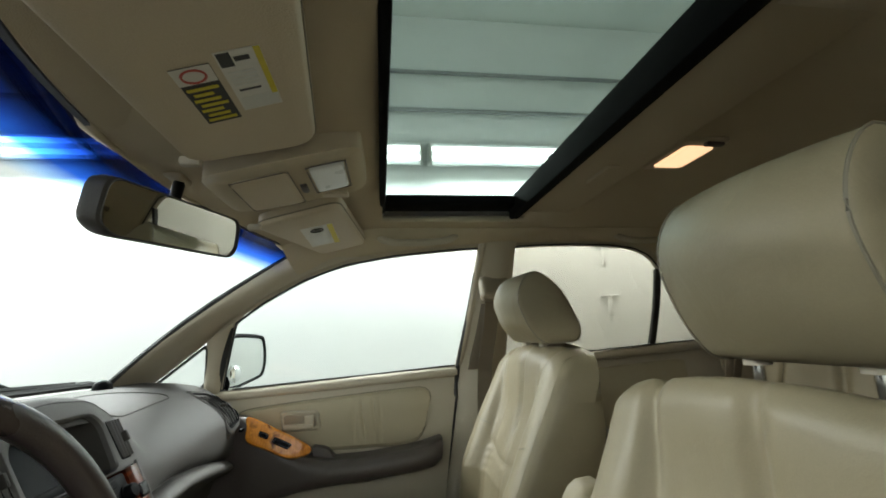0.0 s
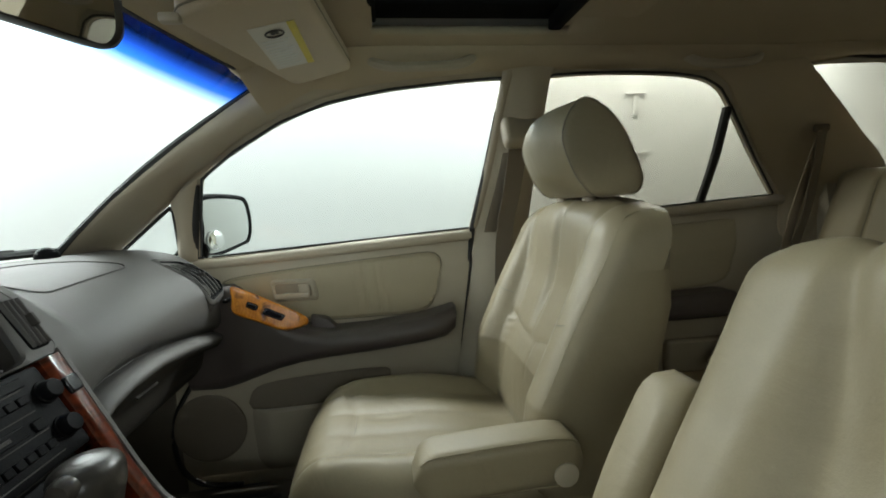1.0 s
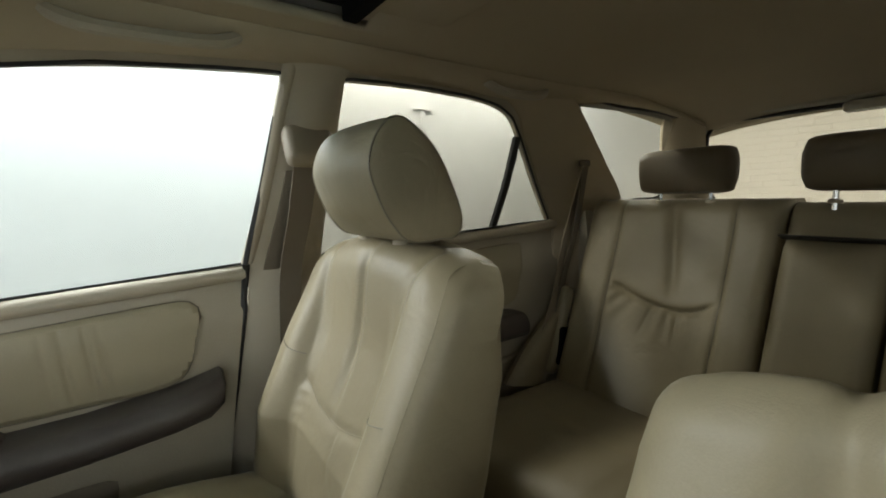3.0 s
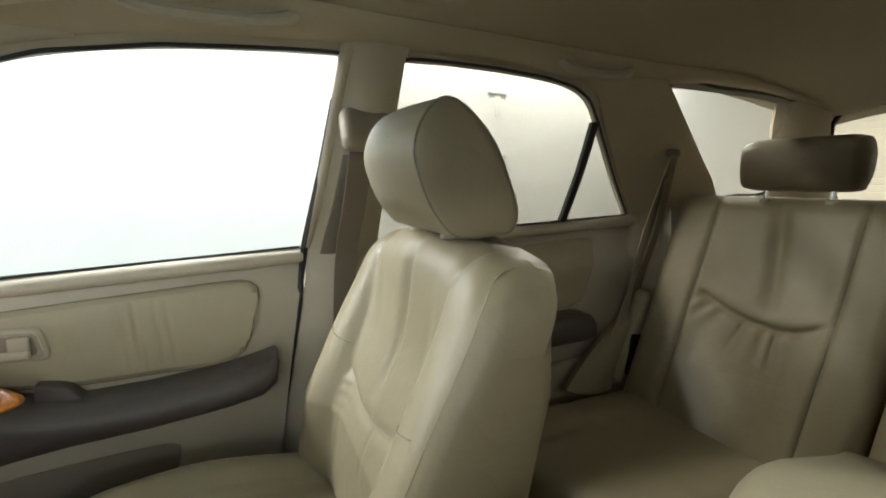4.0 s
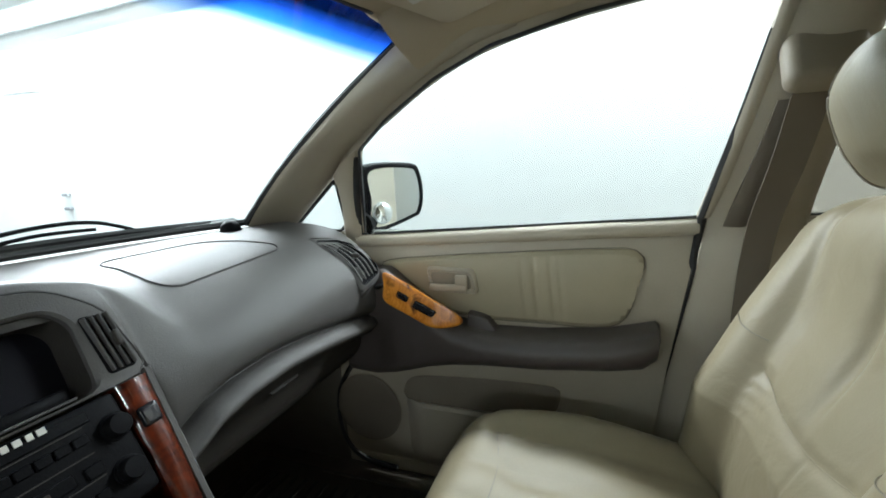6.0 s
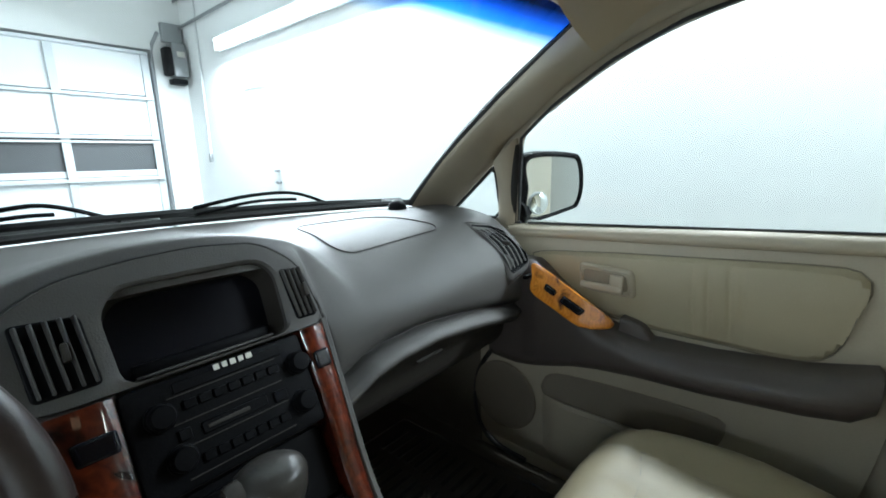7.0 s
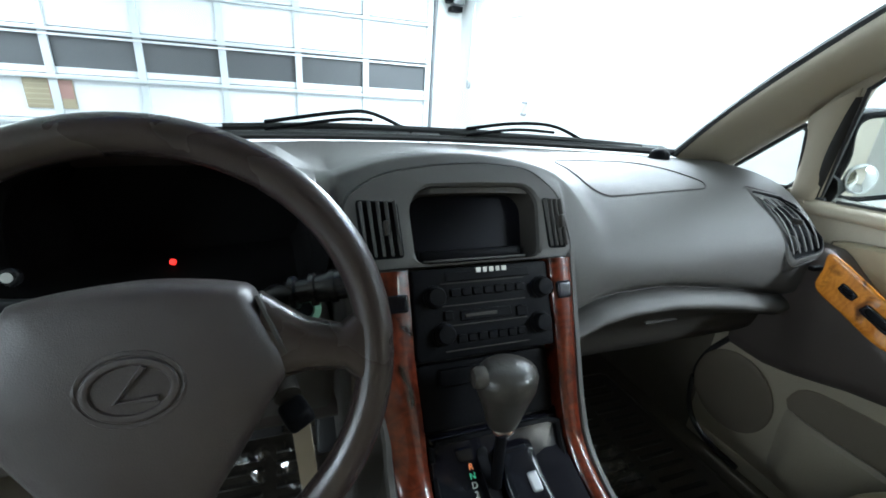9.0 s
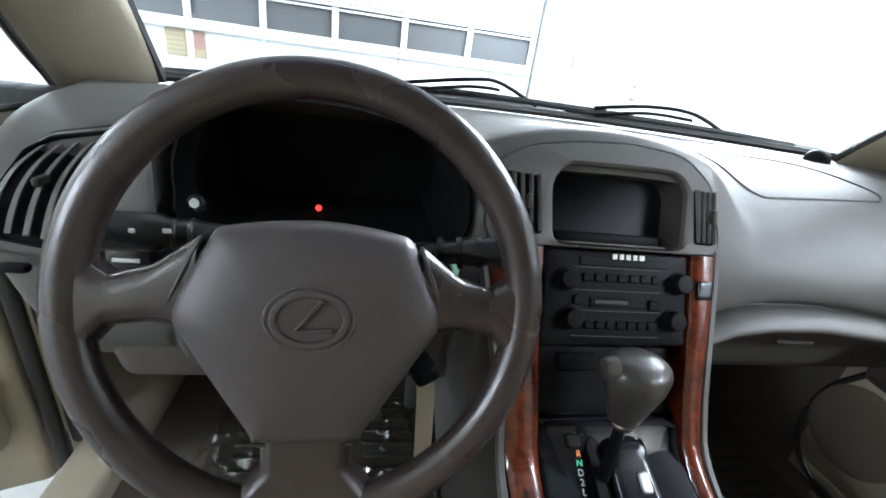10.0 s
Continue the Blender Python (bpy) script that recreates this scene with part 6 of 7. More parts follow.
part("gate_rim", tube([stk(y, q, -0.006) for y, q in resample(rounded([(-0.10, 0.220), (0.08, 0.220), (0.082, 0.515), (-0.096, 0.515)], 0.02, 4), 60)], 0.004, 5), BLACK, gate)
part("gate_cover", pad(resample(rounded([(-0.020, 0.238), (0.032, 0.236), (0.050, 0.37), (-0.012, 0.37)], 0.012, 4), 64), lambda u, v, w: stk(u, v, w - 0.008), 0.016, 0.012, 0.004), GLOSSBLACK, gate)
part("mode_switch", pad(rounded([(0.012, 0.274), (0.026, 0.274), (0.028, 0.299), (0.014, 0.299)], 0.004, 3), lambda u, v, w: stk(u, v, w + 0.008), 0.003, 0.003, 0.002), GREYSTEEL, gate)
part("gate_slot", pad(rounded([(-0.041, 0.236), (-0.026, 0.236), (-0.022, 0.38), (-0.038, 0.38)], 0.006, 3), lambda u, v, w: stk(u, v, w - 0.009), 0.002, 0.003, 0.002), BLACK, gate)
part("lamp_window", pad(rounded([(-0.070, 0.232), (-0.045, 0.232), (-0.044, 0.248), (-0.066, 0.248)], 0.003, 3), lambda u, v, w: stk(u, v, w - 0.008), 0.003, 0.002, 0.002), GLOSSBLACK, gate)


def letters(txt, m, size, mat, parent, name="letter"):
    c = bpy.data.curves.new(name, "FONT")
    c.body, c.size, c.extrude, c.align_x = txt, size, 0.0002, "CENTER"
    tmp = new(name, c)
    me = bpy.data.meshes.new_from_object(tmp)
    bpy.data.objects.remove(tmp)
    bpy.data.curves.remove(c)
    me.transform(m)
    me.materials.append(mat)
    ob = new(name, me)
    ob.parent = parent
    at = Vector((0, 0, 0))
    p = parent
    while p is not None:
        at += p.location
        p = p.parent
    ob.location = -at
    return ob


ORANGE = glow("orange_gate_letter", (0.9, 0.25, 0.08), 0.4)
GREENL = glow("green_gate_letter", (0.1, 0.6, 0.3), 0.3)
for k, (ch, mt) in enumerate((("R", ORANGE), ("N", GREENL), ("D", PAPER), ("2", PAPER), ("L", PAPER))):
    p = stk(-0.0515, 0.2570 + 0.0098 * k, -0.0068)
    q = stk(-0.0515, 0.2570 + 0.0098 * k - 0.01, -0.0068)
    up = (q - p).normalized()
    rt = Vector((0, 1, 0))
    m = Matrix((rt, up, rt.cross(up))).transposed().to_4x4()
    m.translation = p
    letters(ch, m, 0.0105, mt, gate)

# gear selector
gs = thing("gear_selector", (-0.55, -0.01, 0.77), "dark brown leather gear selector with silver collar", "gear lever")
base, top = Vector((-0.548, -0.028, 0.775)), Vector((-0.567, -0.022, 0.915))
part("shaft", tube([base, base.lerp(top, 0.6)], 0.007, 10), BLACK, gs)
rings = []
for k in range(29):
    f = (1 - math.cos(math.pi * k / 28)) / 2
    p = base.lerp(top, 0.58 + 0.58 * f)
    r = lerp_tab([(0, 0.012), (0.05, 0.017), (0.35, 0.025), (0.62, 0.0325), (0.80, 0.034), (0.90, 0.031), (0.97, 0.022), (1.0, 0.008)], f)
    rings.append([p + Vector((math.cos(a) * r * 0.92, math.sin(a) * r * 1.10, 0)) for a in [2 * math.pi * j / 28 for j in range(28)]])
part("grip", loft(rings), leather("grey_brown_grip_leather", (0.036, 0.033, 0.029), 0.30), gs, "grey-brown leather grip")
part("release_button", lathe(((0.013, 0), (0.013, 0.010), (0.010, 0.014), (0.001, 0.015)), 18, Matrix.Translation((-0.566, -0.052, 0.926)) @ pose(0, 0, 0, 90, 0, 0)), leather("grip_button", (0.055, 0.05, 0.045), 0.25), gs)
part("collar", lathe(((0.013, 0), (0.0145, 0.006), (0.012, 0.012)), 20, Matrix.Translation(base.lerp(top, 0.54))), CHROME, gs, "bright silver collar")

# end vents
def end_vent(s):
    A, B, C, D = Vector((-0.792, s * 0.606, 1.062)), Vector((-0.770, s * 0.678, 1.052)), Vector((-0.688, s * 0.702, 0.970)), Vector((-0.690, s * 0.624, 0.956))
    nn = Vector((0.66, s * 0.06, 0.75)).normalized()

    def f(u, v, w):
        p = A.lerp(B, u).lerp(D.lerp(C, u), v)
        return p + nn * (w + 0.011 + 0.018 * math.sin(math.pi * min(1, max(0, v))))
    out = rounded([(-0.06, -0.06), (1.0, -0.06), (1.02, 0.98), (-0.06, 1.0)], 0.20, 6)
    n = len(out)
    rings = []
    ringf = lambda k, w: [f(0.5 + (u - 0.5) * k, 0.5 + (v - 0.5) * k, w) for u, v in out]
    fr = part("end_vent", loft([ringf(k, w) for k, w in ((1.16, -0.030), (1.12, -0.007), (1.05, -0.0015), (0.98, 0.0))], caps=False), DASH, db, "grey slatted end air vent")
    part("edge_gap", tube(ringf(1.125, -0.0055) + ringf(1.125, -0.0055)[:1], 0.0012, 5), DKSEAM, fr)
    part("opening", loft([ringf(k, w) for k, w in ((0.98, 0.0), (0.94, -0.001), (0.92, -0.0085), (0.5, -0.009), (0.05, -0.009))], caps=False), BLACK, fr)
    for k in range(5):
        u = 0.10 + 0.78 * k / 4
        part("slat", loft([[f(u + du, 0.07 + 0.84 * j / 8, w) for du, w in ((-0.045, -0.0010), (0.035, -0.0030), (0.045, -0.0050), (-0.040, -0.0030))] for j in range(9)]), DASH, fr)
    part("tab", rbox(f(0.48, 0.5, 0.0), (0.020, 0.008, 0.010), 0.003, 2), DASH_LOW, fr)
    part("thumb_wheel", rbox(f(0.45, 1.16, 0.002), (0.012, 0.030, 0.010), 0.004, 2), BLACK, fr)


end_vent(1)
end_vent(-1)
sn = thing("sun_sensor", (-1.0, 0.58, 1.1), "small black domed sensor on the dash top", "sensor")
part("dome", lathe(((0.024, -0.006), (0.024, 0.004), (0.022, 0.014), (0.016, 0.022), (0.008, 0.026), (0.001, 0.027)), 24, Matrix.Translation((-1.005, 0.583, 1.097))), BLACK, sn)

# instrument binnacle
bi = rounded([(-0.522, 0.990), (-0.528, 1.06), (-0.505, 1.115), (-0.43, 1.140), (-0.33, 1.140), (-0.245, 1.115), (-0.200, 1.06), (-0.205, 0.992), (-0.38, 0.982)], 0.045, 6)
bc = (-0.378, 1.06)
A = by_angle(bi, bc, 64)
rings = []
for k, kz, x in ((1.035, 1.035, -0.722), (1.0, 1.0, -0.714), (0.985, 0.99, -0.718), (0.885, 0.975, -0.728), (0.87, 0.965, -0.745), (0.85, 0.93, -0.83), (0.83, 0.90, -0.855)):
    rings.append([Vector((x + (0.0 if z > 1.03 else (0.012 if x > -0.75 else 0)), bc[0] + (y - bc[0]) * k, bc[1] + (z - bc[1]) * kz)) for y, z in A])
cl = part("instrument_hood", loft(rings, caps=False), SRBLACK, db, "black instrument hood")
part("instrument_face", loft([[Vector((-0.853, bc[0] + (y - bc[0]) * 0.93, bc[1] + (z - bc[1]) * 0.93)) for y, z in A], [Vector((-0.86, bc[0] + (y - bc[0]) * 0.9, bc[1] + (z - bc[1]) * 0.9)) for y, z in A]]), node_mat("unlit_dial_black", (0.005, 0.005, 0.005), 0.6, spec=0.08), db, "unlit black instrument face")
part("red_lamp", lathe(((0.0042, 0), (0.0036, 0.002), (0.001, 0.003)), 14, Matrix.Translation((-0.800, -0.3865, 0.9925)) @ pose(0, 0, 0, 0, 60, 0)), REDLAMP, db, "small red warning lamp")
dk = part("dimmer_knob", lathe(((0.010, 0), (0.010, 0.006), (0.008, 0.008), (0.001, 0.008)), 18, Matrix.Translation((-0.722, -0.508, 1.018)) @ pose(0, 0, 0, 0, 75, 0)), STALK, db, "black dimmer knob with a pale ring")
part("ring_mark", lathe(((0.0052, 0.0082), (0.0052, 0.0088), (0.0036, 0.0088), (0.0036, 0.0082)), 18, Matrix.Translation((-0.722, -0.508, 1.018)) @ pose(0, 0, 0, 0, 75, 0)), LENSGREY, dk)
part("knee_panel", rbox((-0.728, -0.40, 0.835), (0.05, 0.46, 0.15), 0.025, 3, pose(0, 0, 0, 0, 16, 0)), BROWN, db, "brown knee panel under the column")
part("panel_gap", rbox((-0.712, -0.50, 0.872), (0.02, 0.26, 0.006), 0.002, 1), DKSEAM, db)

# ---- steering wheel ----
sw = thing("steering_wheel", (-0.548, -0.36, 1.01), "dark brown leather steering wheel with padded centre", "steering wheel")
T = radians(22)
EX, EY, EZ = Vector((0, 1, 0)), Vector((-math.sin(T), 0, math.cos(T))), Vector((math.cos(T), 0, math.sin(T)))
WC = Vector((-0.556, -0.360, 1.012))


def wf(u, v, w=0.0):
    return WC + EX * u + EY * v + EZ * w


NR = 96
rings = []
for k in range(NR):
    a = 2 * math.pi * k / NR
    c = (math.cos(a), math.sin(a))
    ring = []
    for j in range(16):
        b = 2 * math.pi * j / 16
        r, h = 0.1830 + 0.0168 * math.cos(b), 0.0155 * math.sin(b)
        ring.append(wf(c[0] * r, c[1] * r - 0.010, h))
    rings.append(ring)
rings.append(rings[0])
part("rim", loft(rings, caps=False), WHEEL, sw, "worn brown leather rim")
po = resample([(-0.070, 0.050), (0.0, 0.058), (0.070, 0.050), (0.084, 0.038), (0.108, -0.016), (0.098, -0.042), (0.048, -0.117), (0.038, -0.127), (-0.038, -0.127), (-0.048, -0.117), (-0.098, -0.042), (-0.108, -0.016), (-0.084, 0.038)], 80)
rings = []
for k, w in ((1.0, -0.035), (1.0, 0.000), (0.985, 0.012), (0.95, 0.020), (0.88, 0.025), (0.7, 0.029), (0.45, 0.031), (0.2, 0.0315), (0.03, 0.0315)):
    rings.append([wf(u * k, -0.035 + (v + 0.035) * k, w - 0.006) for u, v in po])
padp = part("airbag_pad", loft(rings), PAD, sw, "brown padded airbag cover")
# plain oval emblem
rings = []
for k in range(49):
    a = 2 * math.pi * k / 48
    c = wf(math.cos(a) * 0.028, -0.019 + math.sin(a) * 0.0205, 0.0258)
    d = (EX * math.cos(a) + EY * math.sin(a) * 1.2).normalized()
    rings.append([c + d * 0.0032 * math.cos(b) + EZ * 0.0022 * math.sin(b) for b in [2 * math.pi * j / 8 for j in range(8)]])
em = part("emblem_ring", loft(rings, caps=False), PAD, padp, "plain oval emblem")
part("emblem_recess", tube([wf(math.cos(2 * math.pi * k / 48) * 0.034, -0.019 + math.sin(2 * math.pi * k / 48) * 0.0265, 0.0238) for k in range(49)], 0.0025, 6), PAD, padp)
part("emblem_stroke", tube([wf(0.009, -0.003, 0.0262), wf(-0.010, -0.027, 0.0262), wf(0.017, -0.027, 0.0262)], 0.0026, 6), PAD, padp)
for q in (1, -1):
    # side spokes
    rings = []
    for k in range(13):
        f = k / 12
        u = 0.088 + (0.176 - 0.088) * f
        vt = lerp_tab([(0, 0.042), (0.4, 0.016), (0.75, 0.006), (1, 0.022)], f)
        vb = lerp_tab([(0, -0.036), (0.4, -0.030), (0.75, -0.034), (1, -0.060)], f)
        th = 0.016 - 0.003 * f
        sec = rounded([(vb, -0.02), (vb, th * 0.4), (vb + 0.010, th), (vt - 0.010, th), (vt, th * 0.4), (vt, -0.02)], 0.006, 3)
        rings.append([wf(q * u, v, w - 0.002) for v, w in sec])
    part("spoke", loft(rings), WHEEL, sw)
    part("spoke_gap", tube([wf(q * 0.086, 0.040, 0.011), wf(q * 0.097, 0.012, 0.014), wf(q * 0.109, -0.016, 0.011)], 0.0022, 5), DKSEAM, sw)
rings = []
for k in range(13):
    f = k / 12
    v = -0.121 - 0.061 * f
    hw = lerp_tab([(0, 0.038), (0.5, 0.037), (1, 0.062)], f)
    sec = rounded([(-hw, -0.02), (-hw, 0.004), (-hw + 0.008, 0.014), (hw - 0.008, 0.014), (hw, 0.004), (hw, -0.02)], 0.006, 3)
    rings.append([wf(u, v, w - 0.002) for u, w in sec])
part("lower_spoke", loft(rings), WHEEL, sw)
part("pad_gap", tube([wf(-0.038, -0.128, 0.008), wf(0.038, -0.128, 0.008)], 0.002, 5), DKSEAM, sw)
part("hub", lathe(((0.036, -0.08), (0.040, -0.05), (0.042, -0.02)), 28, Matrix.Translation(WC) @ EZ.to_track_quat("Z", "Y").to_matrix().to_4x4()), DASH_LOW, sw)

# column and stalks
co = thing("steering_column", (-0.68, -0.36, 0.95), "brown steering column cover with two black stalks", "steering column")
part("shroud", rbox((-0.675, -0.36, 0.930), (0.16, 0.12, 0.10), 0.025, 3, pose(0, 0, 0, 0, 22, 0)), DASH_LOW, co, "brown plastic column shroud")
def stalk(pts, rr):
    q = part("stalk", tube(smooth_pts(pts, 16), rr, 14), STALK, co, "black plastic control stalk")
    return q
a = stalk([(-0.66, -0.42, 1.0), (-0.635, -0.47, 1.020), (-0.622, -0.555, 1.024)], [0.009] * 4 + [0.012] * 3 + [0.0135] * 3 + [0.0185] * 6)
for k in range(3):
    part("marking", rbox((-0.6065 - 0.008 * (k == 0), -0.494 - 0.024 * k, 1.033 - 0.002 * (k == 0)), (0.002, 0.007 - 0.002 * k, 0.004), 0.0005, 1), LENSGREY, a)
for k in range(3):
    part("ring", lathe(((0.0142, 0), (0.0150, 0.001), (0.0150, 0.003), (0.0142, 0.004)), 16, Matrix.Translation((-0.632 + 0.003 * k, -0.478 - 0.013 * k, 1.0215)) @ Vector((0.013, -0.085, 0.004)).to_track_quat("Z", "Y").to_matrix().to_4x4()), STALK, a)
b = stalk([(-0.66, -0.30, 0.995), (-0.635, -0.25, 1.015), (-0.622, -0.185, 1.028)], [0.009] * 5 + [0.0125] * 6 + [0.0150] * 5)
for k in range(4):
    part("ring", lathe(((0.0130, 0), (0.0172, 0.001), (0.0172, 0.006), (0.0130, 0.007)), 14, Matrix.Translation(Vector((-0.634, -0.248, 1.016)).lerp(Vector((-0.623, -0.190, 1.027)), k / 3)) @ Vector((0.012, 0.058, 0.011)).to_track_quat("Z", "Y").to_matrix().to_4x4()), STALK, b)
part("lower_switch", rbox((-0.662, -0.545, 0.984), (0.03, 0.060, 0.042), 0.005, 2), BLACK, co, "black switch block")
part("switch_cap", rbox((-0.646, -0.545, 0.984), (0.012, 0.040, 0.028), 0.004, 2, pose(0, 0, 0, 0, -12, 0)), STALK, co, "glossy rocker cap")
part("switch_mark", rbox((-0.6385, -0.545, 0.986), (0.002, 0.024, 0.004), 0.0005, 1, pose(0, 0, 0, 0, -12, 0)), LENSGREY, co)
ky = thing("ignition_key", (-0.62, -0.25, 0.88), "black-headed ignition key in its lock with a tan strap", "key")
part("key_head", rbox((-0.612, -0.250, 0.882), (0.035, 0.030, 0.022), 0.007, 3, pose(0, 0, 0, 20, 0, 20)), BLACK, ky)
part("lock_barrel", tube([(-0.68, -0.268, 0.90), (-0.635, -0.258, 0.888)], 0.015, 14), DASH_LOW, ky)
part("strap", strap([(-0.606, -0.246, 0.872), (-0.600, -0.243, 0.83), (-0.60, -0.238, 0.76), (-0.605, -0.235, 0.70)], (0.3, 1, 0), 0.010), WEBT, ky)
gt = thing("ignition_ring", (-0.66, -0.232, 0.985), "pale green translucent ring round the ignition lock", "ring")
part("disc", lathe(((0.018, 0), (0.018, 0.003), (0.011, 0.005), (0.009, 0.003), (0.001, 0.003)), 24, Matrix.Translation((-0.655, -0.235, 0.985)) @ EZ.to_track_quat("Z", "Y").to_matrix().to_4x4()), node_mat("pale_green_plastic", (0.22, 0.42, 0.30), 0.35, 0, 0.1, 20), gt)
part("hub", lathe(((0.009, 0.0), (0.009, 0.0045), (0.001, 0.0045)), 16, Matrix.Translation((-0.655, -0.235, 0.985)) @ EZ.to_track_quat("Z", "Y").to_matrix().to_4x4()), BLACK, gt)

# ---- overhead ----
def visor(s, lines):
    v = thing("sun_visor", (-0.42, s * 0.34, 1.49), "beige vinyl sun visor folded up, with warning labels", "sun visor", group="sun visors")
    if s == 1:
        f = lambda u, q, w: Vector((u, q, 1.470 + (u + 0.425) * 0.22 - w))
        out = rounded([(-0.512, 0.145), (-0.340, 0.118), (-0.300, 0.530), (-0.352, 0.556), (-0.428, 0.545)], 0.030, 6)
    else:
        f = lambda u, q, w: Vector((u, -q, 1.492 + (u + 0.42) * 0.30 - 0.10 * max(0, q - 0.42) ** 1.3 * 3 - w))
        out = rounded([(-0.515, 0.145), (-0.352, 0.118), (-0.318, 0.50), (-0.40, 0.545), (-0.50, 0.53)], 0.035, 6)
    body = part("visor_pad", pad(out, f, 0.016, 0.014, 0.012), VISOR, v)
    part("edge_seam", tube([f(u, q, 0.004) for u, q in out] + [f(*out[0], 0.004)], 0.0016, 5), SEAM, v)
    part("clip", rbox(f(-0.512, 0.155, 0.012), (0.028, 0.016, 0.014), 0.005, 2), TRIM, v)
    g = lambda u, q, w: f(u, q, w + 0.0165)
    def lab(name, u0, u1, q0, q1, mat, par, lift=0.0, label=""):
        q0, q1 = 0.243 + (q0 - 0.255) * 0.80, 0.243 + (q1 - 0.255) * 0.80
        return part(name, loft([[g(u, q, lift) for u, q in ((u0, q0), (u1, q0), (u1, q1), (u0, q1))], [g(u, q, lift + 0.0006) for u, q in ((u0, q0), (u1, q0), (u1, q1), (u0, q1))]]), mat, par, label, smooth=False)
    if s == 1:
        L1 = lab("safety_label", -0.436, -0.366, 0.232, 0.470, PAPER, body, 0.0, "white safety label with a yellow edge")
        lab("yellow_edge", -0.378, -0.366, 0.232, 0.470, YELLOW, L1, 0.0008)
        part("grey_circle", tube([g(-0.402 + 0.014 * math.cos(a), 0.254 + 0.012 * math.sin(a), 0.0022) for a in [2 * math.pi * k / 20 for k in range(21)]], 0.0016, 4), INK, L1)
        lab("pictogram", -0.408, -0.396, 0.262, 0.275, INK, L1, 0.0008)
        for k in range(10):
            lab("text_bar", -0.430 + 0.003 * (k % 2), -0.386 - 0.004 * (k % 3), 0.300 + 0.016 * k, 0.306 + 0.016 * k, LENSGREY, L1, 0.0008)
    else:
        L1 = lab("warning_label", -0.457, -0.421, 0.255, 0.385, INK, body, 0.0, "yellow and black warning label")
        lab("label_head", -0.457, -0.421, 0.352, 0.385, PAPER, L1, 0.0008)
        ringp = [g(-0.439 + 0.011 * math.cos(a), 0.334 + 0.010 * math.sin(a), 0.0022) for a in [2 * math.pi * k / 20 for k in range(21)]]
        part("red_circle", tube(ringp, 0.0014, 4), REDINK, L1)
        for k in range(7):
            q = 0.262 + k * 0.0125
            lab("text_bar", -0.454 + 0.003 * (k % 2), -0.424 - 0.004 * (k % 3), q, q + 0.006, YELLOW, L1, 0.0008)
        L2 = lab("safety_label", -0.414, -0.372, 0.270, 0.400, PAPER, body, 0.0, "white safety label with yellow edge")
        lab("yellow_edge", -0.378, -0.372, 0.300, 0.400, YELLOW, L2, 0.0008)
        lab("pictogram", -0.412, -0.400, 0.372, 0.398, INK, L2, 0.0008)
        lab("pictogram", -0.398, -0.384, 0.380, 0.388, INK, L2, 0.0008)
        lab("pictogram", -0.408, -0.386, 0.318, 0.322, INK, L2, 0.0008)
        for k in range(5):
            lab("text_bar", -0.410, -0.384, 0.330 + 0.007 * k, 0.3325 + 0.007 * k, LENSGREY, L2, 0.0008)
        for k in range(6):
            lab("text_bar", -0.412, -0.374, 0.274 + 0.005 * k, 0.2757 + 0.005 * k, LENSGREY, L2, 0.0008)
    part("arm", tube([f(-0.50, 0.53, -0.004), f(-0.505, 0.56, -0.012)], 0.007, 8), TRIM, v)
    return v


visor(-1, 7)
visor(1, 7)
oc = thing("overhead_console", (-0.42, 0.0, 1.50), "beige overhead console with storage lid and map lamp", "console")
f = lambda u, q, w: Vector((u + 0.012, q, 1.486 + (u + 0.42) * 0.22 - w))
part("housing", pad(rounded([(-0.545, -0.085), (-0.30, -0.098), (-0.295, 0.105), (-0.545, 0.095)], 0.03, 5), f, 0.018, 0.05, 0.03), HEADLINER, oc)
part("storage_lid", pad(rounded([(-0.50, -0.072), (-0.415, -0.080), (-0.412, 0.072), (-0.50, 0.068)], 0.010, 4), lambda u, q, w: f(u, q, w + 0.018), 0.004, 0.005, 0.002), VISOR, oc, "beige storage lid")
part("lid_gap", tube([f(u, q, 0.0195) for u, q in resample(rounded([(-0.502, -0.074), (-0.413, -0.082), (-0.410, 0.074), (-0.502, 0.070)], 0.010, 4), 50)], 0.0009, 4), BROWN, oc)
part("lid_catch", rbox(f(-0.400, 0.0, 0.020), (0.012, 0.034, 0.008), 0.003, 2), BROWN, oc)
part("map_lamp", pad(rounded([(-0.382, -0.078), (-0.328, -0.082), (-0.326, 0.030), (-0.380, 0.034)], 0.008, 4), lambda u, q, w: f(u, q, w + 0.018), 0.004, 0.005, 0.002), LENSGREY, oc, "frosted map lamp lens")
part("lamp_frame", tube([f(u, q, 0.019) for u, q in resample(rounded([(-0.386, -0.082), (-0.324, -0.086), (-0.322, 0.034), (-0.384, 0.038)], 0.008, 4), 50)], 0.0012, 4), BROWN, oc)
part("lamp_switch", rbox(f(-0.354, 0.062, 0.020), (0.05, 0.022, 0.008), 0.003, 2), VISOR, oc)

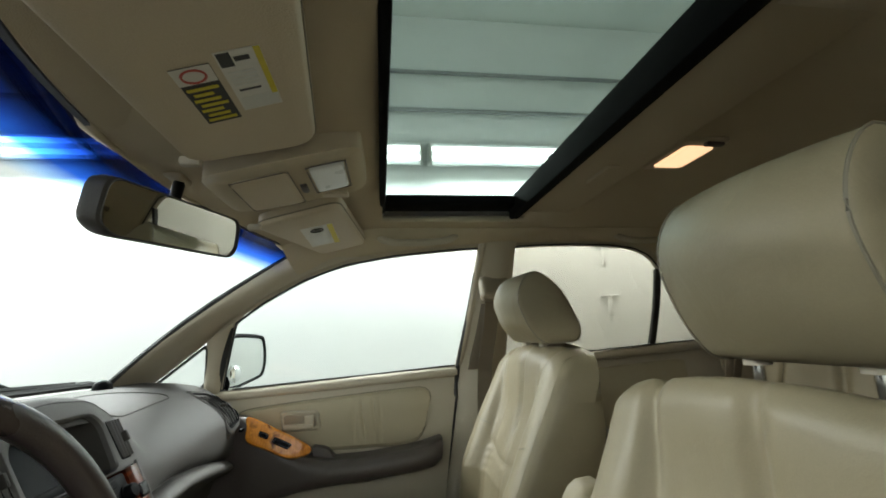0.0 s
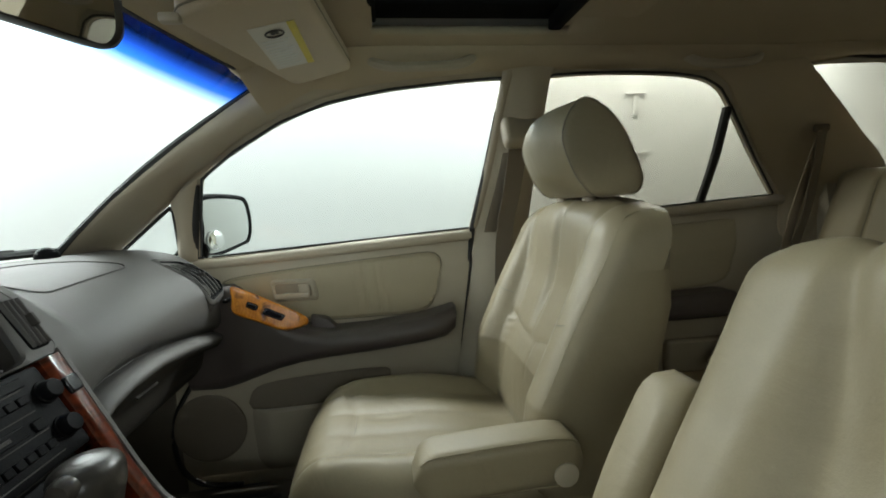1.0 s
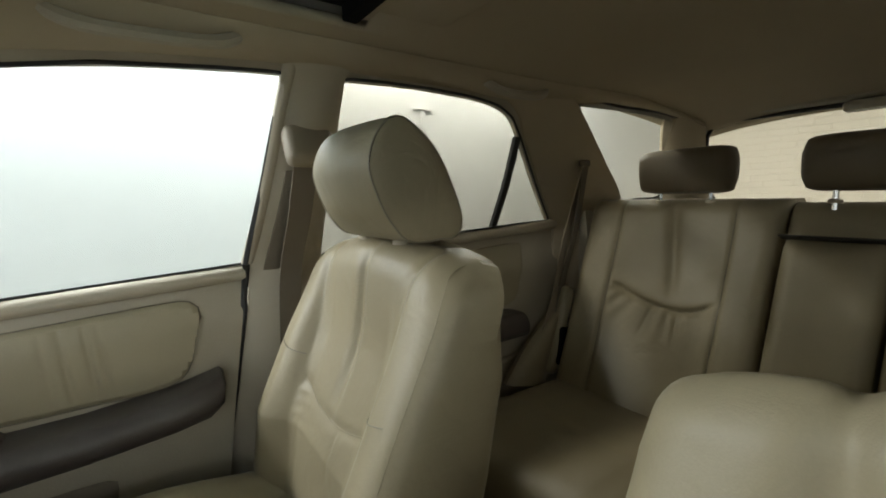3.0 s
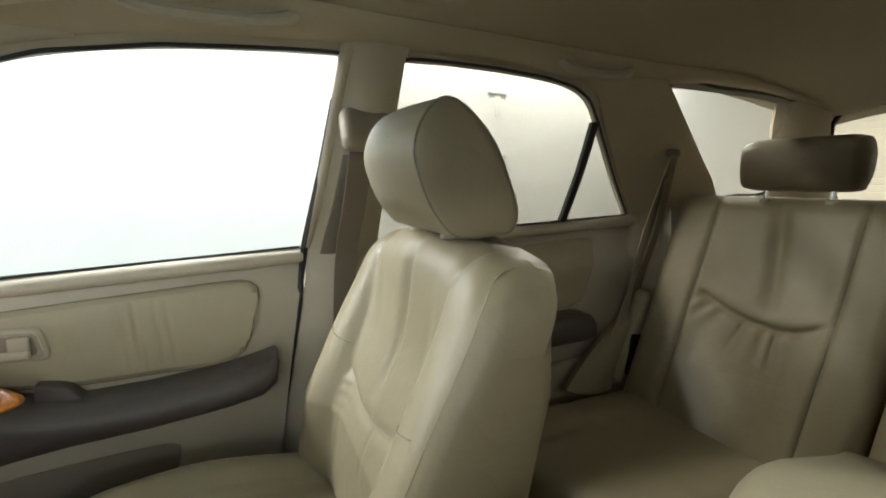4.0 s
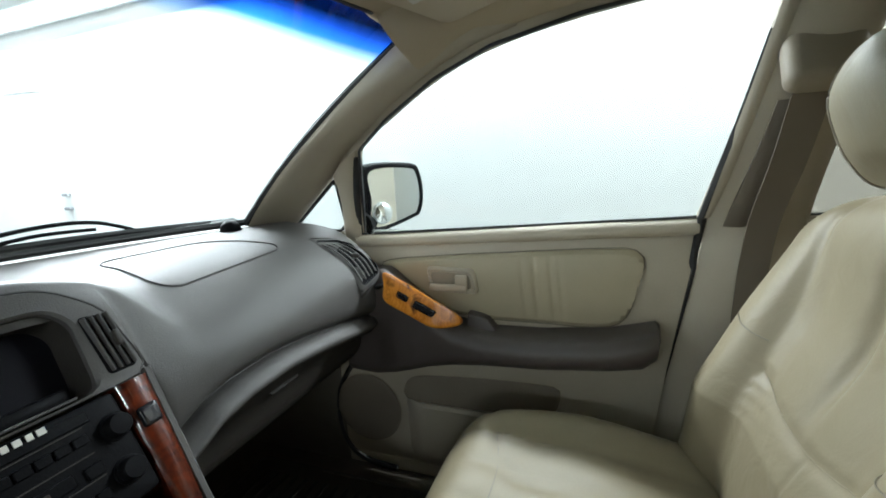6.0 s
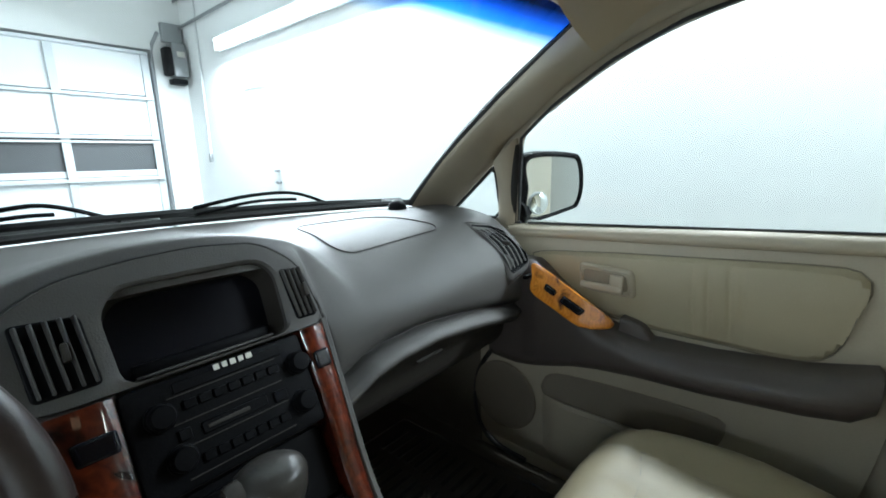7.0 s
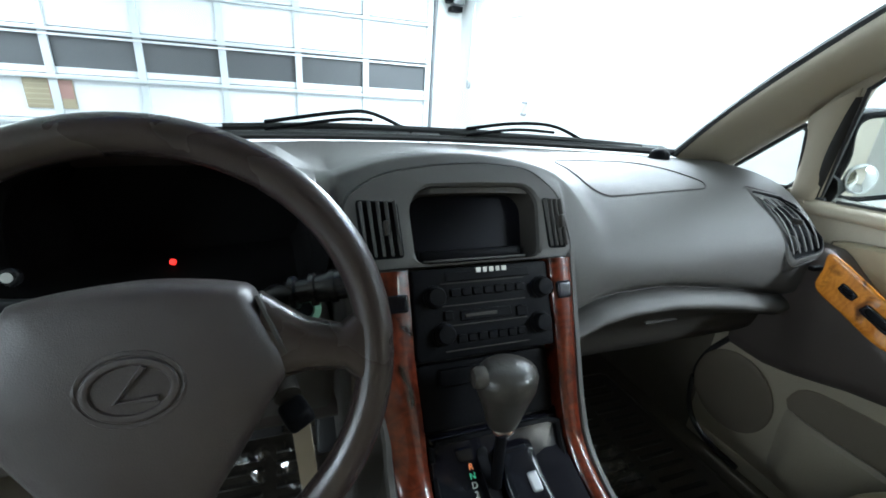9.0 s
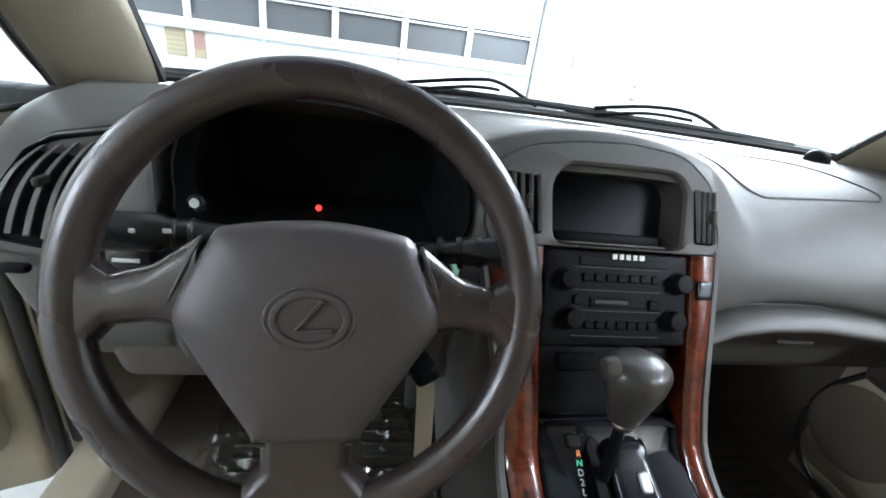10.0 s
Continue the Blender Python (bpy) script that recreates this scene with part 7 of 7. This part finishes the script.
mr = thing("rear_view_mirror", (-0.535, -0.1, 1.37), "dark framed rear-view mirror on a windscreen stalk", "mirror")
RA, RB2 = Vector((-0.503, 0.015, 1.385)), Vector((-0.572, -0.235, 1.368))
ex = (RB2 - RA).normalized()
ez = Vector((0, 0, 1))
en = ex.cross(ez).normalized()
if en.x < 0:
    en = -en
en = (en + Vector((0, 0, -0.19))).normalized()
ez = en.cross(ex).normalized()
if ez.z < 0:
    ez = -ez
mc = RA.lerp(RB2, 0.5)
ml = (RB2 - RA).length / 2
g = lambda u, v, w: mc + ex * u + ez * v + en * w
mo2 = rounded([(-ml, 0.030), (ml, 0.036), (ml + 0.004, -0.020), (ml - 0.02, -0.034), (-ml + 0.01, -0.036), (-ml - 0.004, -0.020)], 0.02, 5)
rings = [[g(u * k, v * k, w) for u, v in mo2] for k, w in ((0.93, 0.002), (0.97, 0.006), (1.0, 0.004), (1.03, -0.008), (1.0, -0.022), (0.8, -0.034), (0.4, -0.04), (0.05, -0.04))]
part("housing", loft(rings, caps=False), DASH_LOW, mr, "dark brown mirror housing")
part("mirror_glass", loft([[g(u * 0.94, v * 0.92, 0.0025) for u, v in mo2], [g(u * 0.94, v * 0.92, -0.004) for u, v in mo2]]), MIRROR, mr, "silvered mirror glass")
part("stalk", tube([g(0, 0.0, -0.03), g(-0.03, 0.03, -0.045), Vector((-0.60, 0.012, 1.478))], [0.012, 0.008, 0.010], 10), BLACK, mr)
part("mount", rbox((-0.604, 0.015, 1.492), (0.034, 0.044, 0.014), 0.006, 3, pose(0, 0, 0, 0, 20, 0)), HEADLINER, mr, "beige header mount")

dl = thing("dome_lamp", (0.40, 0.05, 1.56), "lit amber-white dome lamp in the headliner", "lamp")
dz = roof_z(0.40, 0.05)
part("frame", pad(rounded([(0.35, -0.03), (0.45, -0.03), (0.45, 0.13), (0.35, 0.13)], 0.012, 4), lambda u, q, w: Vector((u, q, dz - w)), 0.008, 0.006, 0.01), VISOR, dl)
part("lens", pad(rounded([(0.364, -0.005), (0.432, -0.005), (0.432, 0.105), (0.364, 0.105)], 0.010, 4), lambda u, q, w: Vector((u, q, dz - 0.008 - w)), 0.006, 0.01, 0.002), DOMEGLOW, dl, "glowing amber lens")
part("switch", rbox((0.415, -0.022, dz - 0.012), (0.04, 0.014, 0.008), 0.003, 2), BROWN, dl)

for s in (1, -1):
    for x0, x1 in ((-0.27, -0.02), (0.49, 0.70)):
        if s == -1 and x0 < 0:
            continue
        gh = thing("grab_handle", ((x0 + x1) / 2, s * 0.51, 1.50), "beige folding grab handle on the roof rail", "grab handle", group="grab handles")
        pts = [(x0, s * 0.515, 1.508), (x0 + 0.025, s * 0.500, 1.486), (x0 + 0.07, s * 0.493, 1.477), (x1 - 0.07, s * 0.491, 1.479), (x1 - 0.025, s * 0.498, 1.490), (x1, s * 0.513, 1.512)]
        part("bar", tube(smooth_pts(pts, 24), 0.009, 8, 1.2), TRIM, gh)
        part("mount", rbox((x0, s * 0.522, 1.512), (0.045, 0.024, 0.024), 0.008, 2), TRIM, gh)
        part("mount", rbox((x1, s * 0.520, 1.516), (0.045, 0.024, 0.024), 0.008, 2), TRIM, gh)

# ---- wipers ----
for pts, arm in (([(-1.215, -0.36, 1.118), (-1.20, -0.12, 1.128), (-1.185, 0.22, 1.126)], [(-1.225, 0.04, 1.118), (-1.195, -0.06, 1.158), (-1.18, -0.13, 1.158), (-1.19, -0.28, 1.132)]), ([(-1.195, 0.10, 1.122), (-1.15, 0.36, 1.122), (-1.085, 0.60, 1.115)], [(-1.13, 0.46, 1.118), (-1.15, 0.38, 1.150), (-1.165, 0.28, 1.152), (-1.18, 0.16, 1.134)])):
    w = thing("wiper", (-1.2, pts[1][1], 1.11), "black windscreen wiper parked at the base of the glass", "wiper", group="wipers")
    part("blade", tube(smooth_pts(pts, 24), 0.0048, 6, 1.6), RUBBER, w)
    part("arm", tube(smooth_pts(arm, 20), 0.0045, 6), BLACK, w)
    part("spring", tube(smooth_pts([(a[0] + 0.004, a[1], a[2] - 0.014) for a in arm[1:]], 14), 0.004, 6), BLACK, w)

# ---- footwells ----
RIBMAT = node_mat("ribbed_rubber_mat", (0.060, 0.053, 0.043), 0.55, 0, 0.2, 9, 0.3, 300, spec=0.3)
RIB = node_mat("black_mat_rib", (0.032, 0.029, 0.025), 0.5, 0, 0.2, 30, spec=0.3)
for cy2, x0, x1, y0, y1 in ((0.42, -0.86, -0.70, 0.33, 0.47), (-0.40, -1.08, -0.56, -0.63, -0.17)):
    mt = thing("floor_mat", (-0.85, cy2, 0.405), "ribbed dark rubber floor mat with crinkled clear film", "floor mat", group="floor mats")
    part("mat", rbox((-0.84, cy2 + 0.02, 0.408), (0.52, 0.46, 0.012), 0.005, 2), RIBMAT, mt)
    part("rim", tube([(-1.095, cy2 - 0.20, 0.414), (-1.095, cy2 + 0.23, 0.414), (-1.08, cy2 + 0.245, 0.414), (-0.60, cy2 + 0.245, 0.414)], 0.005, 6), RIBMAT, mt)
    for col in (-0.13, 0.0, 0.13):
        for k in range(14):
            part("rib", rbox((-1.04 + 0.032 * k + 0.01 * (col == 0), cy2 + 0.02 + col, 0.4155), (0.013, 0.105, 0.006), 0.002, 1), RIB, mt)
    V, F = [], []
    nx, ny = 60, 60
    for i in range(nx + 1):
        for j in range(ny + 1):
            x, y = x0 + (x1 - x0) * i / nx, y0 + (y1 - y0) * j / ny
            edge = min(1, 8 * min(i / nx, 1 - i / nx, j / ny, 1 - j / ny))
            h = 0.4185 + edge * (0.006 + 0.050 * abs(noise.noise(Vector((x * 8, y * 9, cy2 * 7)))) + 0.040 * abs(noise.noise(Vector((x * 19, y * 15, 3)))) + 0.012 * abs(noise.noise(Vector((x * 46, y * 38, 9))))) + 0.30 * max(0, -1.0 - x)
            V.append((x, y, h))
    for i in range(nx):
        for j in range(ny):
            c = i * (ny + 1) + j
            F.append((c, c + 1, c + ny + 2, c + ny + 1))
    part("plastic_film", (V, F), PLASTIC_FILM, mt, "crinkled glossy plastic film", smooth=False)
pd = thing("pedals", (-0.98, -0.30, 0.5), "black rubber brake and accelerator pedals", "pedals")
part("brake_pad", rbox((-0.965, -0.33, 0.57), (0.02, 0.10, 0.06), 0.01, 2, pose(0, 0, 0, 0, -25, 0)), RUBBER, pd)
part("brake_arm", tube([(-0.97, -0.33, 0.57), (-1.02, -0.33, 0.80)], 0.010, 8), BLACK, pd)
part("accelerator_pad", rbox((-0.98, -0.19, 0.54), (0.02, 0.055, 0.14), 0.01, 2, pose(0, 0, 0, 0, -30, 0)), RUBBER, pd)
part("accelerator_arm", tube([(-0.99, -0.19, 0.58), (-1.05, -0.19, 0.80)], 0.009, 8), BLACK, pd)

# ---- belt buckles between the front seats ----
for by in (0.060, -0.060):
    bk = thing("belt_buckle", (-0.06, by, 0.60), "black seat belt buckle with a red release button", "buckle", group="front belt buckles")
    part("stalk", tube([(-0.03, by, 0.56), (-0.05, by, 0.66)], 0.010, 8), BLACK, bk)
    part("housing", rbox((-0.058, by, 0.695), (0.030, 0.045, 0.075), 0.008, 2, pose(0, 0, 0, 0, -14, 0)), BLACK, bk)
    part("release_button", rbox((-0.066, by, 0.733), (0.016, 0.034, 0.008), 0.003, 2, pose(0, 0, 0, 0, -14, 0)), node_mat("red_button", (0.30, 0.02, 0.015), 0.4), bk, "red release button")

# ---- painted brickwork of the back wall ----
bv = rbox((0, 0, 0), (0.024, 0.194, 0.045), 0.003, 1)
bme = bpy.data.meshes.new("brick")
bv.to_mesh(bme)
bv.free()
bme.materials.append(BEIGEBRICK)
rest_v, rest_f = [], []
random.seed(11)
for r in range(69):
    z = 0.03 + 0.05 * r
    for c in range(28):
        y = -3.48 + 0.20 * c + (0.10 if r % 2 else 0)
        if y > 1.90:
            continue
        x = 4.0205 + random.uniform(-0.0012, 0.0012)
        if 1.15 < z < 2.12 and -1.25 < y < 1.8:
            ob = new("brick", bme)
            ob.parent = back
            ob.location = Vector((x, y, z)) - back.location
        else:
            n = len(rest_v)
            rest_v += [(x + dx, y + dy, z + dz) for dx in (-0.012, 0.012) for dy in (-0.097, 0.097) for dz in (-0.0225, 0.0225)]
            rest_f += [(n, n + 1, n + 3, n + 2), (n + 4, n + 6, n + 7, n + 5), (n, n + 4, n + 5, n + 1), (n + 2, n + 3, n + 7, n + 6), (n + 1, n + 5, n + 7, n + 3), (n, n + 2, n + 6, n + 4)]
part("brickwork", (rest_v, rest_f), BEIGEBRICK, back, smooth=False, kind="stuff")
